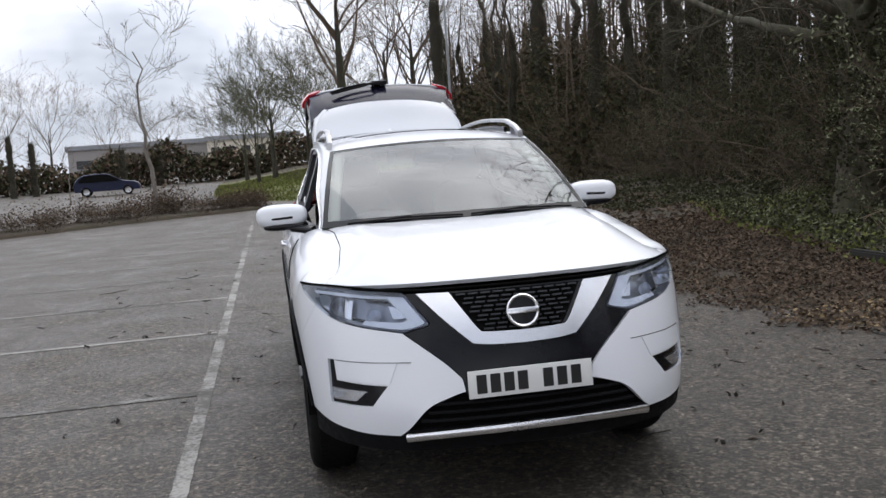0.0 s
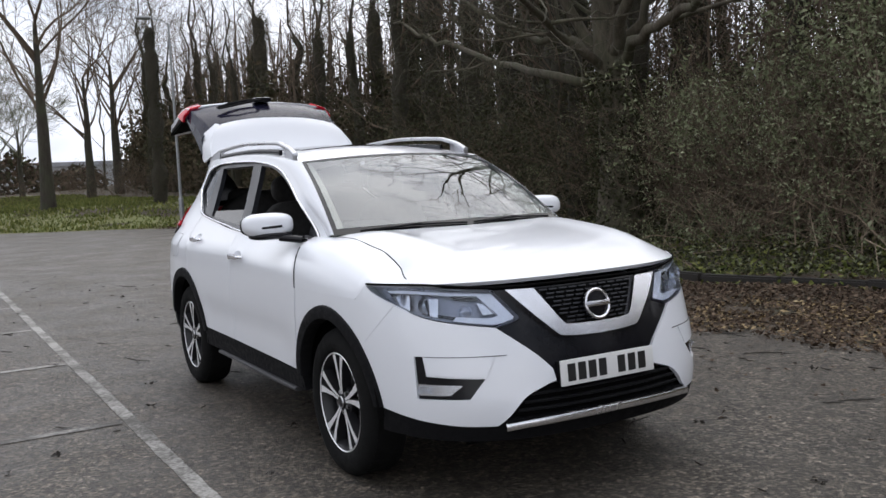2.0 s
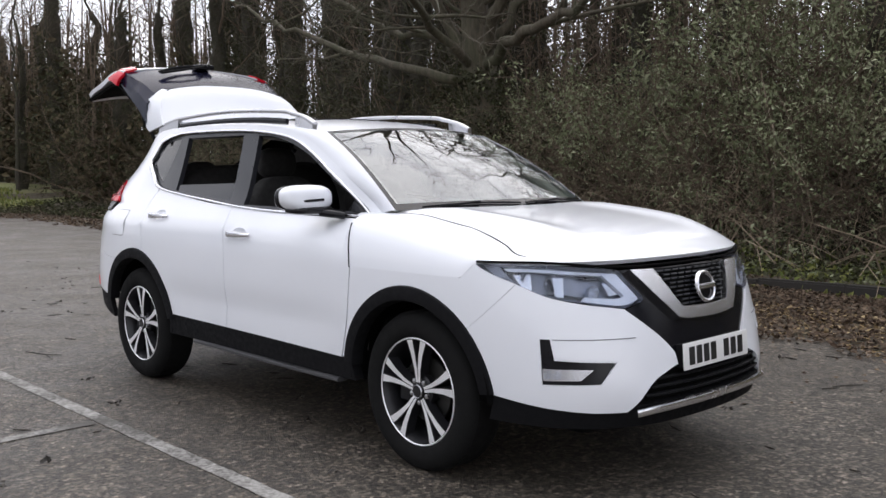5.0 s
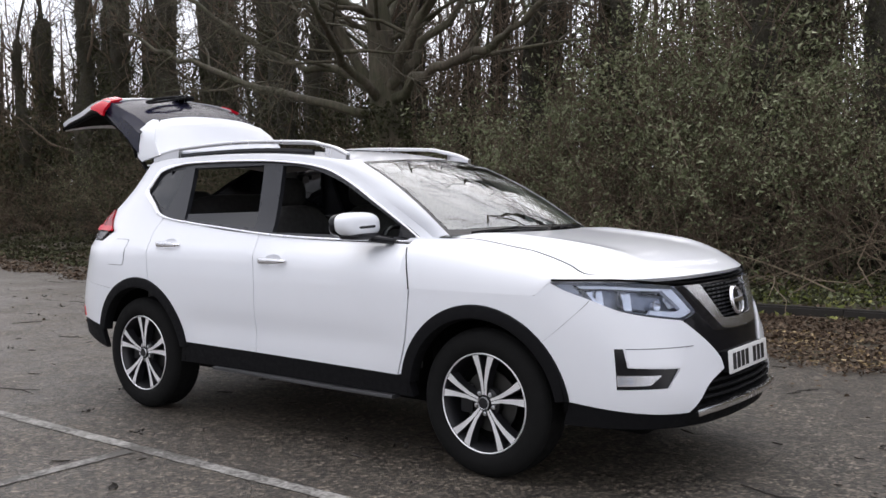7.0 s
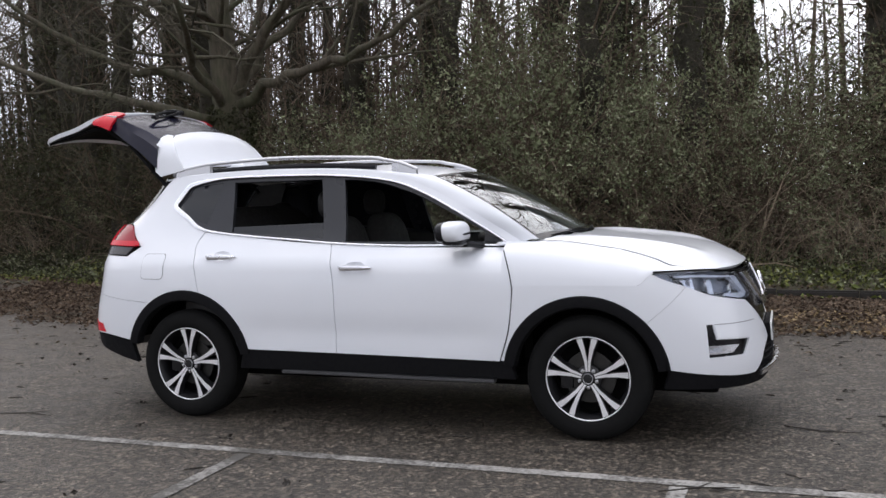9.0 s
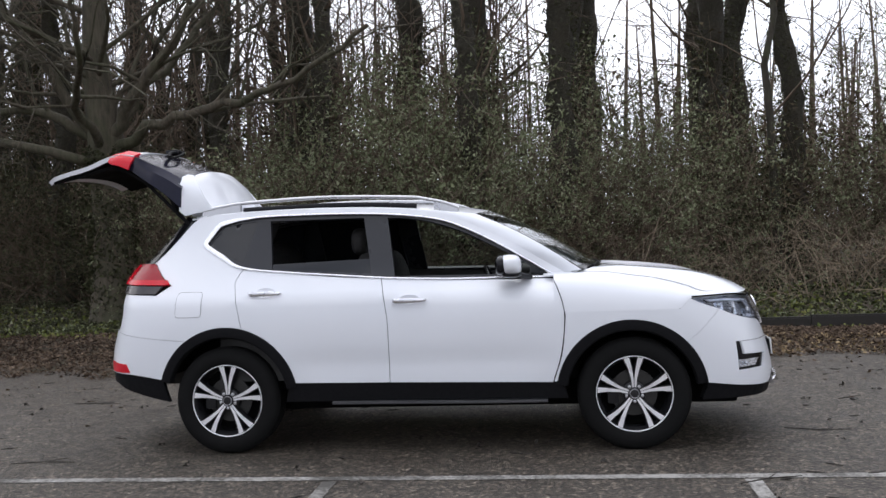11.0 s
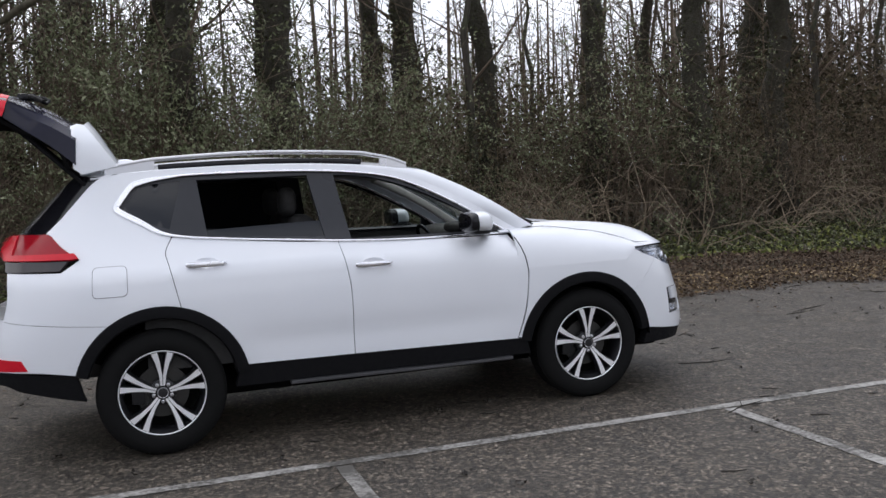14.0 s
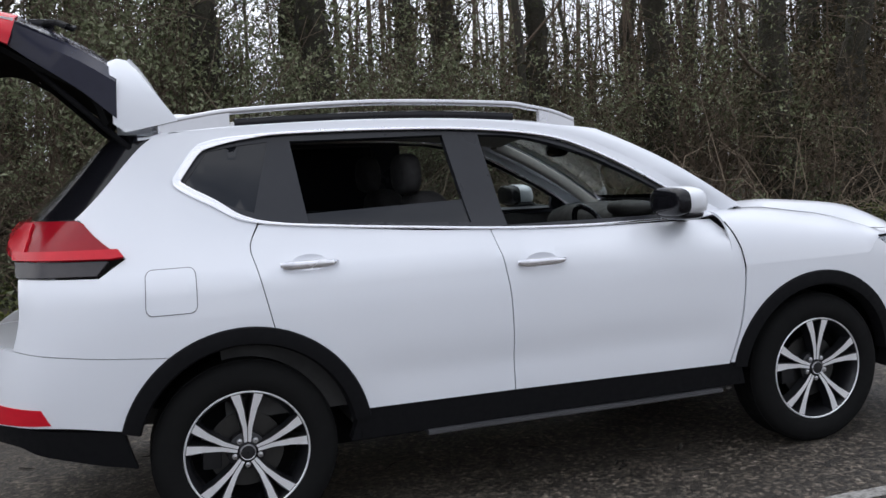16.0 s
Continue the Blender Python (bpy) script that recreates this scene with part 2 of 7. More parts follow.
def crom(pts, n=8):
    """An even curve through the points."""
    p = [np.array(q, float) for q in pts]
    p = [2 * p[0] - p[1], *p, 2 * p[-1] - p[-2]]
    out = []
    for i in range(1, len(p) - 2):
        for j in range(n):
            t = j / n
            out.append(0.5 * (2 * p[i] + (p[i + 1] - p[i - 1]) * t + (2 * p[i - 1] - 5 * p[i] + 4 * p[i + 1] - p[i + 2]) * t * t
                              + (3 * p[i] - p[i - 1] - 3 * p[i + 1] + p[i + 2]) * t ** 3))
    return out + [p[-2]]


def sstep(a, b, x):
    t = np.clip((x - a) / (b - a), 0, 1)
    return t * t * (3 - 2 * t)


# ---- ground: one sheet to the horizon ----
def far_rise(x):
    """The land rises gently beyond the end of the car park."""
    return 0.017 * np.clip(-32 - x, 0, 60)


def build_ground():
    xs = np.r_[-2000, -600, -250, -130, np.arange(-95, -29, 5), np.arange(-28, 20, 4), 30, 60, 150, 500, 2000]
    ys = np.r_[-2000, -500, -150, -60, np.arange(-40, 41, 8), 60, 150, 500, 2000]
    v = [(x, y, far_rise(x)) for x in xs for y in ys]
    ny = len(ys)
    f = [(i * ny + j, (i + 1) * ny + j, (i + 1) * ny + j + 1, i * ny + j + 1) for i in range(len(xs) - 1) for j in range(ny - 1)]
    return tagged(mesh_ob("ground", v, f, M_ASPHALT, smooth=True), "worn grey asphalt of a car park and road", "ground", kind="structure")


build_ground()

# the edge where the tarmac ends under leaves and grass, from ahead of the car to far behind it
EDGE = crom([(60, -2.0), (30, 0.5), (16, 1.7), (9, 2.5), (4.8, 3.2), (0, 3.3), (-2.5, 2.75), (-5, 3.0), (-8, 3.7), (-12, 5.1), (-20, 6.2),
             (-26, 6.4), (-30, 4.6), (-33.5, 0.5), (-38, -2.6), (-45, -4.0), (-60, -4.6), (-80, -5.0), (-140, -6)], 10)
EDGE_X, EDGE_Y = np.array([p[0] for p in EDGE])[::-1], np.array([p[1] for p in EDGE])[::-1]


def edge_y(x):
    return np.interp(x, EDGE_X, EDGE_Y)


def bank_z(x, y):
    """Height of the verge and the wooded bank."""
    d = y - edge_y(x)
    k = sstep(-4, -1.5, x) * sstep(7, 5, x)
    z = 0.02 + 0.03 * sstep(0.3, 2.0, d) + 0.09 * (sstep(1.2, 2.6, d) * (1 - k) + sstep(2.50, 2.58, d) * k) + 0.34 * sstep(2.4, 8.0, d) + 0.25 * sstep(8, 20, d)
    z = z + 0.35 * sstep(-26, -36, x) * sstep(0.3, 6, d)
    bumps = 0.05 * (np.sin(1.7 * x + 0.6 * y) + np.sin(0.9 * x - 1.3 * y + 2)) * sstep(0.5, 3, d)
    return z * sstep(-0.15, 0.5, d) - 0.03 * sstep(0.3, -0.2, d) + bumps * 0.6 + far_rise(x)


def build_verge():
    xs = np.r_[-140, -110, -90, np.arange(-75, -30, 1.5), np.arange(-30, 20, 0.3), np.arange(20, 61, 4)]
    ds = np.r_[-0.25, -0.1, 0.05, 0.2, 0.4, np.arange(0.7, 9.6, 0.4), 12, 16, 22, 30, 45, 80, 200]
    v, f, nd = [], [], len(ds)
    for x in xs:
        wob = 0.16 * math.sin(2.3 * x) + 0.12 * math.sin(5.1 * x + 1) + 0.07 * math.sin(11.0 * x)
        for d in ds:
            y = edge_y(x) + d + (wob if d < 1 else 0)
            v.append((x, y, bank_z(x, edge_y(x) + d)))
    for i in range(len(xs) - 1):
        for j in range(nd - 1):
            f.append((i * nd + j, (i + 1) * nd + j, (i + 1) * nd + j + 1, i * nd + j + 1))
    return tagged(mesh_ob("verge", v, f, M_SOIL, smooth=True), "dark woodland soil bank with mud and leaf mould", "bank", kind="structure")


build_verge()

# ---- painted bay lines ----
def strip(name, a, b, width, z=0.004, label="worn white painted bay line on asphalt", rough=0.004):
    a, b = np.array(a, float), np.array(b, float)
    n = max(2, int(np.linalg.norm(b - a) / 0.06))
    t = (b - a) / np.linalg.norm(b - a)
    s = np.array([-t[1], t[0]])
    v, f = [], []
    for i in range(n + 1):
        p = a + (b - a) * i / n
        for k in (-1, 1):
            q = p + s * k * (width / 2 + random.uniform(-rough, rough))
            v.append((q[0], q[1], z))
        if i:
            f.append((2 * i - 2, 2 * i - 1, 2 * i + 1, 2 * i))
    return tagged(mesh_ob(name, v, f, M_PAINT_LINE), label, "road marking", "bay lines", "structure")


strip("bay_line", (-21.5, -1.55), (9.5, -1.50), 0.085)
for bx in (-12.5, -10.1, -7.7, -5.3, -2.9, -0.48, 1.93, 4.34, 6.75):
    strip("bay_line", (bx, -1.58), (bx + 0.03, -6.3), 0.085, 0.0045)


# ---- old kerb, half buried under leaves ----
def kerbs():
    line = tagged(empty("kerb"), "old dark concrete kerb half buried in leaves", "kerb", kind="structure")
    bm = bmesh.new()
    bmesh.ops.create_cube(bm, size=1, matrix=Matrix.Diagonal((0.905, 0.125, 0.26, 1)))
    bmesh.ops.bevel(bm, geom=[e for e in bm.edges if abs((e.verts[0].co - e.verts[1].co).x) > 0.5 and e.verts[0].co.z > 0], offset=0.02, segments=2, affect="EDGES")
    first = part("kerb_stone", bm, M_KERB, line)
    x, k = -3.2, 0
    while x < 5.8:
        y, y2 = float(edge_y(x)) + 2.47, float(edge_y(x + 0.9)) + 2.47
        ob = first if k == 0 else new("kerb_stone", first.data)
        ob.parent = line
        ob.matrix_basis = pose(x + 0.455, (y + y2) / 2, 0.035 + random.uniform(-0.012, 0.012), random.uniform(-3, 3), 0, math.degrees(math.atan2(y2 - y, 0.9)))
        x, k = x + 0.915, k + 1


kerbs()

# ---- the car's outer form: metres, nose along +x, origin on the ground midway between the axles ----
RING_U = np.array([3.2, 2.95, 2.70, 2.45, 2.25, 2.05, 1.85, 1.60, 1.30, 0.60, 0.0, -0.70, -1.30, -1.70, -1.95, -2.15, -2.35, -2.55, -2.80, -3.0, -3.2])
RING_X = np.array([2.312, 2.325, 2.312, 2.265, 2.175, 2.03, 1.85, 1.60, 1.30, 0.60, 0.0, -0.70, -1.30, -1.70, -1.95, -2.14, -2.27, -2.33, -2.36, -2.37, -2.36])
RING_Y = np.array([-0.25, 0.0, 0.25, 0.48, 0.66, 0.79, 0.865, 0.903, 0.912, 0.908, 0.906, 0.908, 0.912, 0.902, 0.87, 0.80, 0.66, 0.48, 0.22, 0.0, -0.22])


def even(u, us, vs):
    """A smooth curve through (us, vs), us falling."""
    us, vs = us[::-1], vs[::-1]
    m = np.gradient(vs, us)
    u = np.clip(u, us[0], us[-1])
    i = np.clip(np.searchsorted(us, u) - 1, 0, len(us) - 2)
    h = us[i + 1] - us[i]
    t = (u - us[i]) / h
    return ((1 + 2 * t) * (1 - t) ** 2 * vs[i] + t * (1 - t) ** 2 * h * m[i] + t * t * (3 - 2 * t) * vs[i + 1] + t * t * (t - 1) * h * m[i + 1])


LEV_Z = np.array([1.75, 1.60, 1.40, 1.20, 1.12, 1.04, 0.95, 0.84, 0.70, 0.55, 0.42, 0.30, 0.15])
LEV_W = np.array([0.60, 0.642, 0.708, 0.790, 0.838, 0.886, 0.905, 0.912, 0.912, 0.905, 0.893, 0.878, 0.85])
LEV_F = np.array([2.10, 2.10, 2.10, 2.11, 2.12, 2.14, 2.185, 2.235, 2.285, 2.325, 2.345, 2.315, 2.24])
LEV_B = np.array([-1.72, -1.83, -2.02, -2.22, -2.25, -2.265, -2.28, -2.305, -2.345, -2.36, -2.345, -2.30, -2.24])


def side(u, z):
    """The car's side, wrapped round nose and tail. u is x along the flank, up to 2.95 at the nose and -3 at the tail."""
    x, y = even(u, RING_U, RING_X), even(u, RING_U, RING_Y)
    w, f, b = even(z, LEV_Z, LEV_W), even(z, LEV_Z, LEV_F), even(z, LEV_Z, LEV_B)
    y = y * w / 0.912
    x = np.where(x > 1.3, 1.3 + (x - 1.3) * (f - 1.3) / 1.025, np.where(x < -1.3, -1.3 + (x + 1.3) * (b + 1.3) / -1.07, x))
    y = y * (1 - 0.15 * sstep(0.98, 1.14, z) * (1 - 0.65 * sstep(1.14, 1.38, z)) * sstep(-0.35, 1.3, x)) * (1 - 0.06 * sstep(1.15, 1.5, z) * sstep(-0.9, -2.0, x))
    y = y + 0.006 * np.exp(-((z - 1.03) / 0.03) ** 2) * sstep(1.75, 1.2, x) - 0.012 * np.exp(-((z - 0.60) / 0.07) ** 2) * sstep(0.95, 0.6, x) * sstep(-1.0, -0.7, x)
    return np.stack(np.broadcast_arrays(x, y, z), -1)


HOOD_T = np.array([1.30, 1.15, 0.95, 0.75, 0.55, 0.35, 0.20, 0.10, 0.0, -0.10])
HOOD_Z = np.array([1.192, 1.180, 1.164, 1.146, 1.126, 1.098, 1.066, 1.030, 0.972, 0.90])
LEAD_U = np.linspace(1.9, 2.95, 40)
LEAD = side(LEAD_U, np.full(40, 0.955))[::-1]


def hood_z(x, y):
    """The bonnet's height: a domed profile behind its leading edge, a soft ridge each side, a fall towards the wings."""
    y = np.abs(y)
    t = np.interp(y, LEAD[:, 1], LEAD[:, 0]) - x
    ridge = 0.026 * np.exp(-((y - 0.56 + 0.03 * (x - 1.4)) / 0.09) ** 2) * sstep(0.0, 0.35, t) * sstep(1.05, 1.35, x)
    fall = 0.065 * (1 - 0.72 * sstep(1.5, 1.08, x)) * (y / 0.70) ** 12 * sstep(0.0, 0.3, t)
    return even(t, HOOD_T, HOOD_Z) + ridge - fall


ROOF_X = np.array([0.45, 0.20, -0.20, -0.60, -1.00, -1.40, -1.65])
ROOF_Z = np.array([1.582, 1.628, 1.668, 1.685, 1.684, 1.672, 1.655])


def roof_z(x, y):
    return even(x, ROOF_X, ROOF_Z) - 0.045 * (np.abs(y) / 0.56) ** 2.2


def screen(p, q):
    """The windscreen: p across from -1 to 1, q from foot to header."""
    x = (1.20 - 0.15 * p * p) * (1 - q) + (0.43 - 0.08 * p * p) * q
    y = p * (0.722 * (1 - q) + 0.602 * q)
    z = (1.166 - 0.010 * p * p) * (1 - q) + (1.586 - 0.028 * p * p) * q + 0.030 * np.sin(math.pi * q)
    return np.stack(np.broadcast_arrays(x, y, z), -1)

# ---- car materials ----
def car_paint():
    k = Nodes("white_pearl_paint")
    g = k.noise(1.1, 3)
    c = k.ramp(g, [(0.3, (0.745, 0.765, 0.81)), (0.7, (0.775, 0.79, 0.83))])
    k.b.inputs["Coat Weight"].default_value, k.b.inputs["Coat Roughness"].default_value = 0.9, 0.03
    return k.set(c, k.ramp(k.noise(60, 3), [(0.3, 0.34), (0.7, 0.42)]), 0.0)


def glass_mat(name, tint, rough=0.0, ior=1.45):
    """Thin clear glass: see-through, with gloss that grows towards grazing sight."""
    k = Nodes(name)
    clear, gloss, mix, fres = k.n("ShaderNodeBsdfTransparent"), k.n("ShaderNodeBsdfGlossy"), k.n("ShaderNodeMixShader"), k.n("ShaderNodeLayerWeight")
    clear.inputs["Color"].default_value = (*tint, 1)
    gloss.inputs["Roughness"].default_value = rough
    gloss.inputs["Color"].default_value = (0.96, 0.98, 1.0, 1)
    f0 = ((ior - 1) / (ior + 1)) ** 2
    power, line = k.n("ShaderNodeMath"), k.n("ShaderNodeMapRange")
    power.operation = "POWER"
    power.inputs[1].default_value = 4.0
    line.inputs["To Min"].default_value = f0
    k.put(fres.outputs["Facing"], power.inputs[0])
    k.put(power.outputs[0], line.inputs["Value"])
    k.put(line.outputs["Result"], mix.inputs[0])
    k.put(clear.outputs[0], mix.inputs[1])
    k.put(gloss.outputs[0], mix.inputs[2])
    k.put(mix.outputs[0], k.t.nodes["Material Output"].inputs["Surface"])
    return k.m


M_WHITE = car_paint()
M_CLAD = plain("black_textured_plastic", (0.006, 0.006, 0.007), 0.70, bump=0.15, scale=300, **{"Specular IOR Level": 0.12})
M_GLOSSBLACK = plain("gloss_black_trim", (0.008, 0.008, 0.010), 0.12, **{"Specular IOR Level": 0.3})
M_PILLAR = plain("satin_black_pillar", (0.020, 0.021, 0.026), 0.30, **{"Specular IOR Level": 0.4})
M_CHROME = plain("bright_chrome", (0.84, 0.84, 0.87), 0.24, 1.0, vary=0.05)
M_SATIN = plain("satin_aluminium", (0.56, 0.56, 0.58), 0.30, 1.0, vary=0.06)
M_MACHINED = plain("machined_alloy", (0.82, 0.82, 0.83), 0.36, 0.45, vary=0.06, scale=120)
M_DARKALLOY = plain("dark_grey_alloy", (0.014, 0.014, 0.016), 0.35, 0.2)
M_RUBBER = plain("tyre_rubber", (0.010, 0.010, 0.010), 0.85, bump=0.2, scale=160, **{"Specular IOR Level": 0.08})
M_GAP = plain("shadow_gap_rubber", (0.005, 0.005, 0.005), 0.95, **{"Specular IOR Level": 0.05})
M_SEAM = plain("grey_panel_seam", (0.10, 0.10, 0.11), 0.8)
M_SILL = plain("dull_silver_sill_step", (0.085, 0.085, 0.09), 0.5, 0.5)
M_TRIM_IN = plain("dark_grey_cabin_trim", (0.030, 0.029, 0.028), 0.7, bump=0.1, scale=200)
M_SEAT = plain("black_cloth_seat", (0.022, 0.021, 0.021), 0.85, bump=0.2, scale=260)
M_LINER = plain("pale_grey_headlining", (0.42, 0.40, 0.37), 0.9)
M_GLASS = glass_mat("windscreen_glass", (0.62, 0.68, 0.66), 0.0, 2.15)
M_LENS = glass_mat("clear_lamp_lens", (0.94, 0.96, 0.99), 0.0, 1.4)
M_PRIVACY = plain("dark_privacy_glass", (0.012, 0.013, 0.016), 0.03, vary=0.05, **{"Specular IOR Level": 0.45})
M_RED = plain("red_lamp_lens", (0.56, 0.008, 0.022), 0.14, vary=0.1, **{"Specular IOR Level": 0.35})
M_DARKRED = plain("deep_red_lamp_lens", (0.28, 0.006, 0.014), 0.14, **{"Specular IOR Level": 0.3})
M_SMOKE = plain("smoked_lamp_lens", (0.040, 0.036, 0.038), 0.14, **{"Specular IOR Level": 0.35})
M_LAMP_IN = plain("lamp_reflector", (0.62, 0.63, 0.67), 0.22, 0.85, vary=0.2)
M_LAMP_DARK = plain("lamp_housing", (0.22, 0.23, 0.27), 0.30, 0.6, vary=0.4, scale=25)
M_LAMP_WHITE = plain("white_light_guide", (0.66, 0.68, 0.74), 0.25)
M_PLATE = plain("white_plate_face", (0.74, 0.74, 0.73), 0.35, vary=0.03)
M_BLACKINK = plain("black_print", (0.012, 0.012, 0.012), 0.5)
M_DISC = plain("brake_disc_steel", (0.055, 0.054, 0.052), 0.4, 0.8)

# ---- panel tools ----
from mathutils.geometry import delaunay_2d_cdt


def dense(pts, step):
    out = []
    for a, b in zip(pts, pts[1:] + pts[:1]):
        a, b = np.array(a, float), np.array(b, float)
        n = max(1, int(math.ceil(np.linalg.norm(b - a) / step)))
        out += [a + (b - a) * i / n for i in range(n)]
    return out


def loop(*segs):
    """A closed outline of stretches: two points make a straight one, more a curve."""
    out = []
    for s in segs:
        pts = [np.array(p, float) for p in s] if len(s) == 2 else crom(s, 6)
        for p in pts:
            if not out or np.linalg.norm(p - out[-1]) > 1e-4:
                out.append(p)
    if np.linalg.norm(out[0] - out[-1]) < 1e-4:
        out.pop()
    return out


def arc(cx, cz, r, a0, a1, n=24):
    return [(cx + r * math.cos(radians(a0 + (a1 - a0) * i / n)), cz + r * math.sin(radians(a0 + (a1 - a0) * i / n))) for i in range(n + 1)]


def inside(p, poly):
    x, y = p[..., 0], p[..., 1]
    res = np.zeros(x.shape, bool)
    q = np.array(poly)
    for (x0, y0), (x1, y1) in zip(q, np.roll(q, -1, 0)):
        cross = (y0 > y) != (y1 > y)
        res ^= cross & (x < (x1 - x0) * (y - y0) / (y1 - y0 + 1e-12) + x0)
    return res


def ux(x, z):
    """The side's u at which it has this x at height z (behind the rear or ahead of the front axle)."""
    us = np.linspace(2.9, -2.9, 800)
    return float(np.interp(x, side(us, np.full(800, z))[::-1, 0], us[::-1]))


def at_x(*pts):
    return [(ux(x, z), z) for x, z in pts]


def surf_normal(S, u, v, e=2e-3):
    n = np.cross(S(u + e, v) - S(u - e, v), S(u, v + e) - S(u, v - e))
    n /= np.linalg.norm(n, axis=-1)[..., None] + 1e-12
    p = S(u, v)
    c = np.stack([np.clip(p[..., 0], -1.2, 1.2), 0 * p[..., 0], np.clip(p[..., 2], 0.7, 0.9)], -1)
    return n * np.where(np.sum(n * (p - c), -1) < 0, -1.0, 1.0)[..., None]


def finish(name, P, T, N, material, parent, sgn, depth, label, back=False):
    """Makes the mesh of a skin with edges turned in by depth."""
    P, N = np.array(P), np.array(N)
    T = [tuple(t) for t in T]
    fixed = []
    for t in T:
        g = np.cross(P[t[1]] - P[t[0]], P[t[2]] - P[t[0]])
        fixed.append(t if g @ N[t[0]] > 0 else t[::-1])
    V, F = list(P), list(fixed)
    if depth:
        count = {}
        for t in fixed:
            for a, b in zip(t, t[1:] + t[:1]):
                count[(min(a, b), max(a, b))] = count.get((min(a, b), max(a, b)), 0) + 1
        low = {}
        for t in fixed:
            for a, b in zip(t, t[1:] + t[:1]):
                if count[(min(a, b), max(a, b))] == 1:
                    for i in (a, b):
                        if i not in low:
                            low[i] = len(V)
                            V.append(P[i] - depth * N[i])
                    F.append((b, a, low[a], low[b]))
        if back:
            base = len(V)
            V += [p - depth * n for p, n in zip(P, N)]
            F += [tuple(base + i for i in t[::-1]) for t in fixed]
    V = np.array(V)
    if sgn < 0:
        V = V * [1, -1, 1]
        F = [f[::-1] for f in F]
    return mesh_ob(name, V, F, material, parent, label, smooth=True, sharp=38)


def patch(name, S, outline, material, parent, sgn=-1, holes=(), step=0.05, depth=0.012, lift=0.0, label="", back=False):
    outer = dense([tuple(p) for p in outline], step * 0.6)
    rings = [outer] + [dense([tuple(p) for p in h], step * 0.6) for h in holes]
    pts, edges = [], []
    for r in rings:
        b = len(pts)
        pts += [Vector((float(p[0]), float(p[1]))) for p in r]
        edges += [(b + i, b + (i + 1) % len(r)) for i in range(len(r))]
    q = np.array(outer)
    gx, gy = np.meshgrid(np.arange(q[:, 0].min(), q[:, 0].max(), step), np.arange(q[:, 1].min(), q[:, 1].max(), step), indexing="ij")
    g = np.stack([gx.ravel() + 0.31 * step, gy.ravel() + 0.27 * step], -1)
    keep = inside(g, outer)
    for h in rings[1:]:
        keep &= ~inside(g, h)
    rim = np.array([p for r in rings for p in r])
    g = g[keep]
    if len(g):
        g = g[np.min(np.linalg.norm(g[:, None] - rim[None], axis=-1), 1) > 0.3 * step]
    pts += [Vector((float(a), float(b))) for a, b in g]
    vs, _, fs, *_ = delaunay_2d_cdt(pts, edges, [], 0, 1e-6)
    uv = np.array([(p.x, p.y) for p in vs])
    tri = np.array([tuple(f) for f in fs])
    cen = uv[tri].mean(1)
    ok = inside(cen, outer)
    for h in rings[1:]:
        ok &= ~inside(cen, h)
    tri = tri[ok]
    N = surf_normal(S, uv[:, 0], uv[:, 1])
    P = S(uv[:, 0], uv[:, 1]) + lift * N
    return finish(name, P, tri, N, material, parent, sgn, depth, label, back)


def sheet(name, grid, material, parent, sgn=-1, depth=0.0, label="", out=(0, 0, 1), back=False):
    """A skin over a grid of points, rows by columns, that faces the way out."""
    g = np.array(grid)
    r, c = g.shape[:2]
    P = g.reshape(-1, 3)
    du, dv = np.gradient(g, axis=0), np.gradient(g, axis=1)
    N = np.cross(du, dv).reshape(-1, 3)
    N /= np.linalg.norm(N, axis=1)[:, None] + 1e-12
    if np.sum(N.mean(0) * np.array(out)) < 0:
        N = -N
    T = []
    for i in range(r - 1):
        for j in range(c - 1):
            a = i * c + j
            T += [(a, a + 1, a + c + 1), (a, a + c + 1, a + c)]
    return finish(name, P, T, N, material, parent, sgn, depth, label, back)


def bar(name, path, half_w, half_h, material, parent, label="", across=(0, 1, 0), sgn=1, caps=True):
    """A bar of rounded section along a path; half_w and half_h may be lists, one value a point."""
    path = [np.array(p, float) for p in path]
    n = len(path)
    hw = half_w if isinstance(half_w, (list, tuple)) else [half_w] * n
    hh = half_h if isinstance(half_h, (list, tuple)) else [half_h] * n
    V, F, k = [], [], 10
    for i, p in enumerate(path):
        d = path[min(i + 1, n - 1)] - path[max(i - 1, 0)]
        d /= np.linalg.norm(d)
        a = np.array(across, float) - d * np.dot(across, d)
        a /= np.linalg.norm(a)
        b = np.cross(d, a)
        for j in range(k):
            t = 2 * math.pi * (j + 0.5) / k
            c, s = math.cos(t), math.sin(t)
            V.append(p + a * hw[i] * math.copysign(abs(c) ** 0.6, c) + b * hh[i] * math.copysign(abs(s) ** 0.6, s))
        if i:
            F += [((i - 1) * k + j, (i - 1) * k + (j + 1) % k, i * k + (j + 1) % k, i * k + j) for j in range(k)]
    if caps:
        F += [tuple(range(k))[::-1], tuple((n - 1) * k + j for j in range(k))]
    V = np.array(V) * [1, sgn, 1]
    bm = bmesh.new()
    vs = [bm.verts.new(v) for v in V]
    for f in F:
        bm.faces.new([vs[i] for i in f])
    return part(name, bm, material, parent, label, sharp=50)


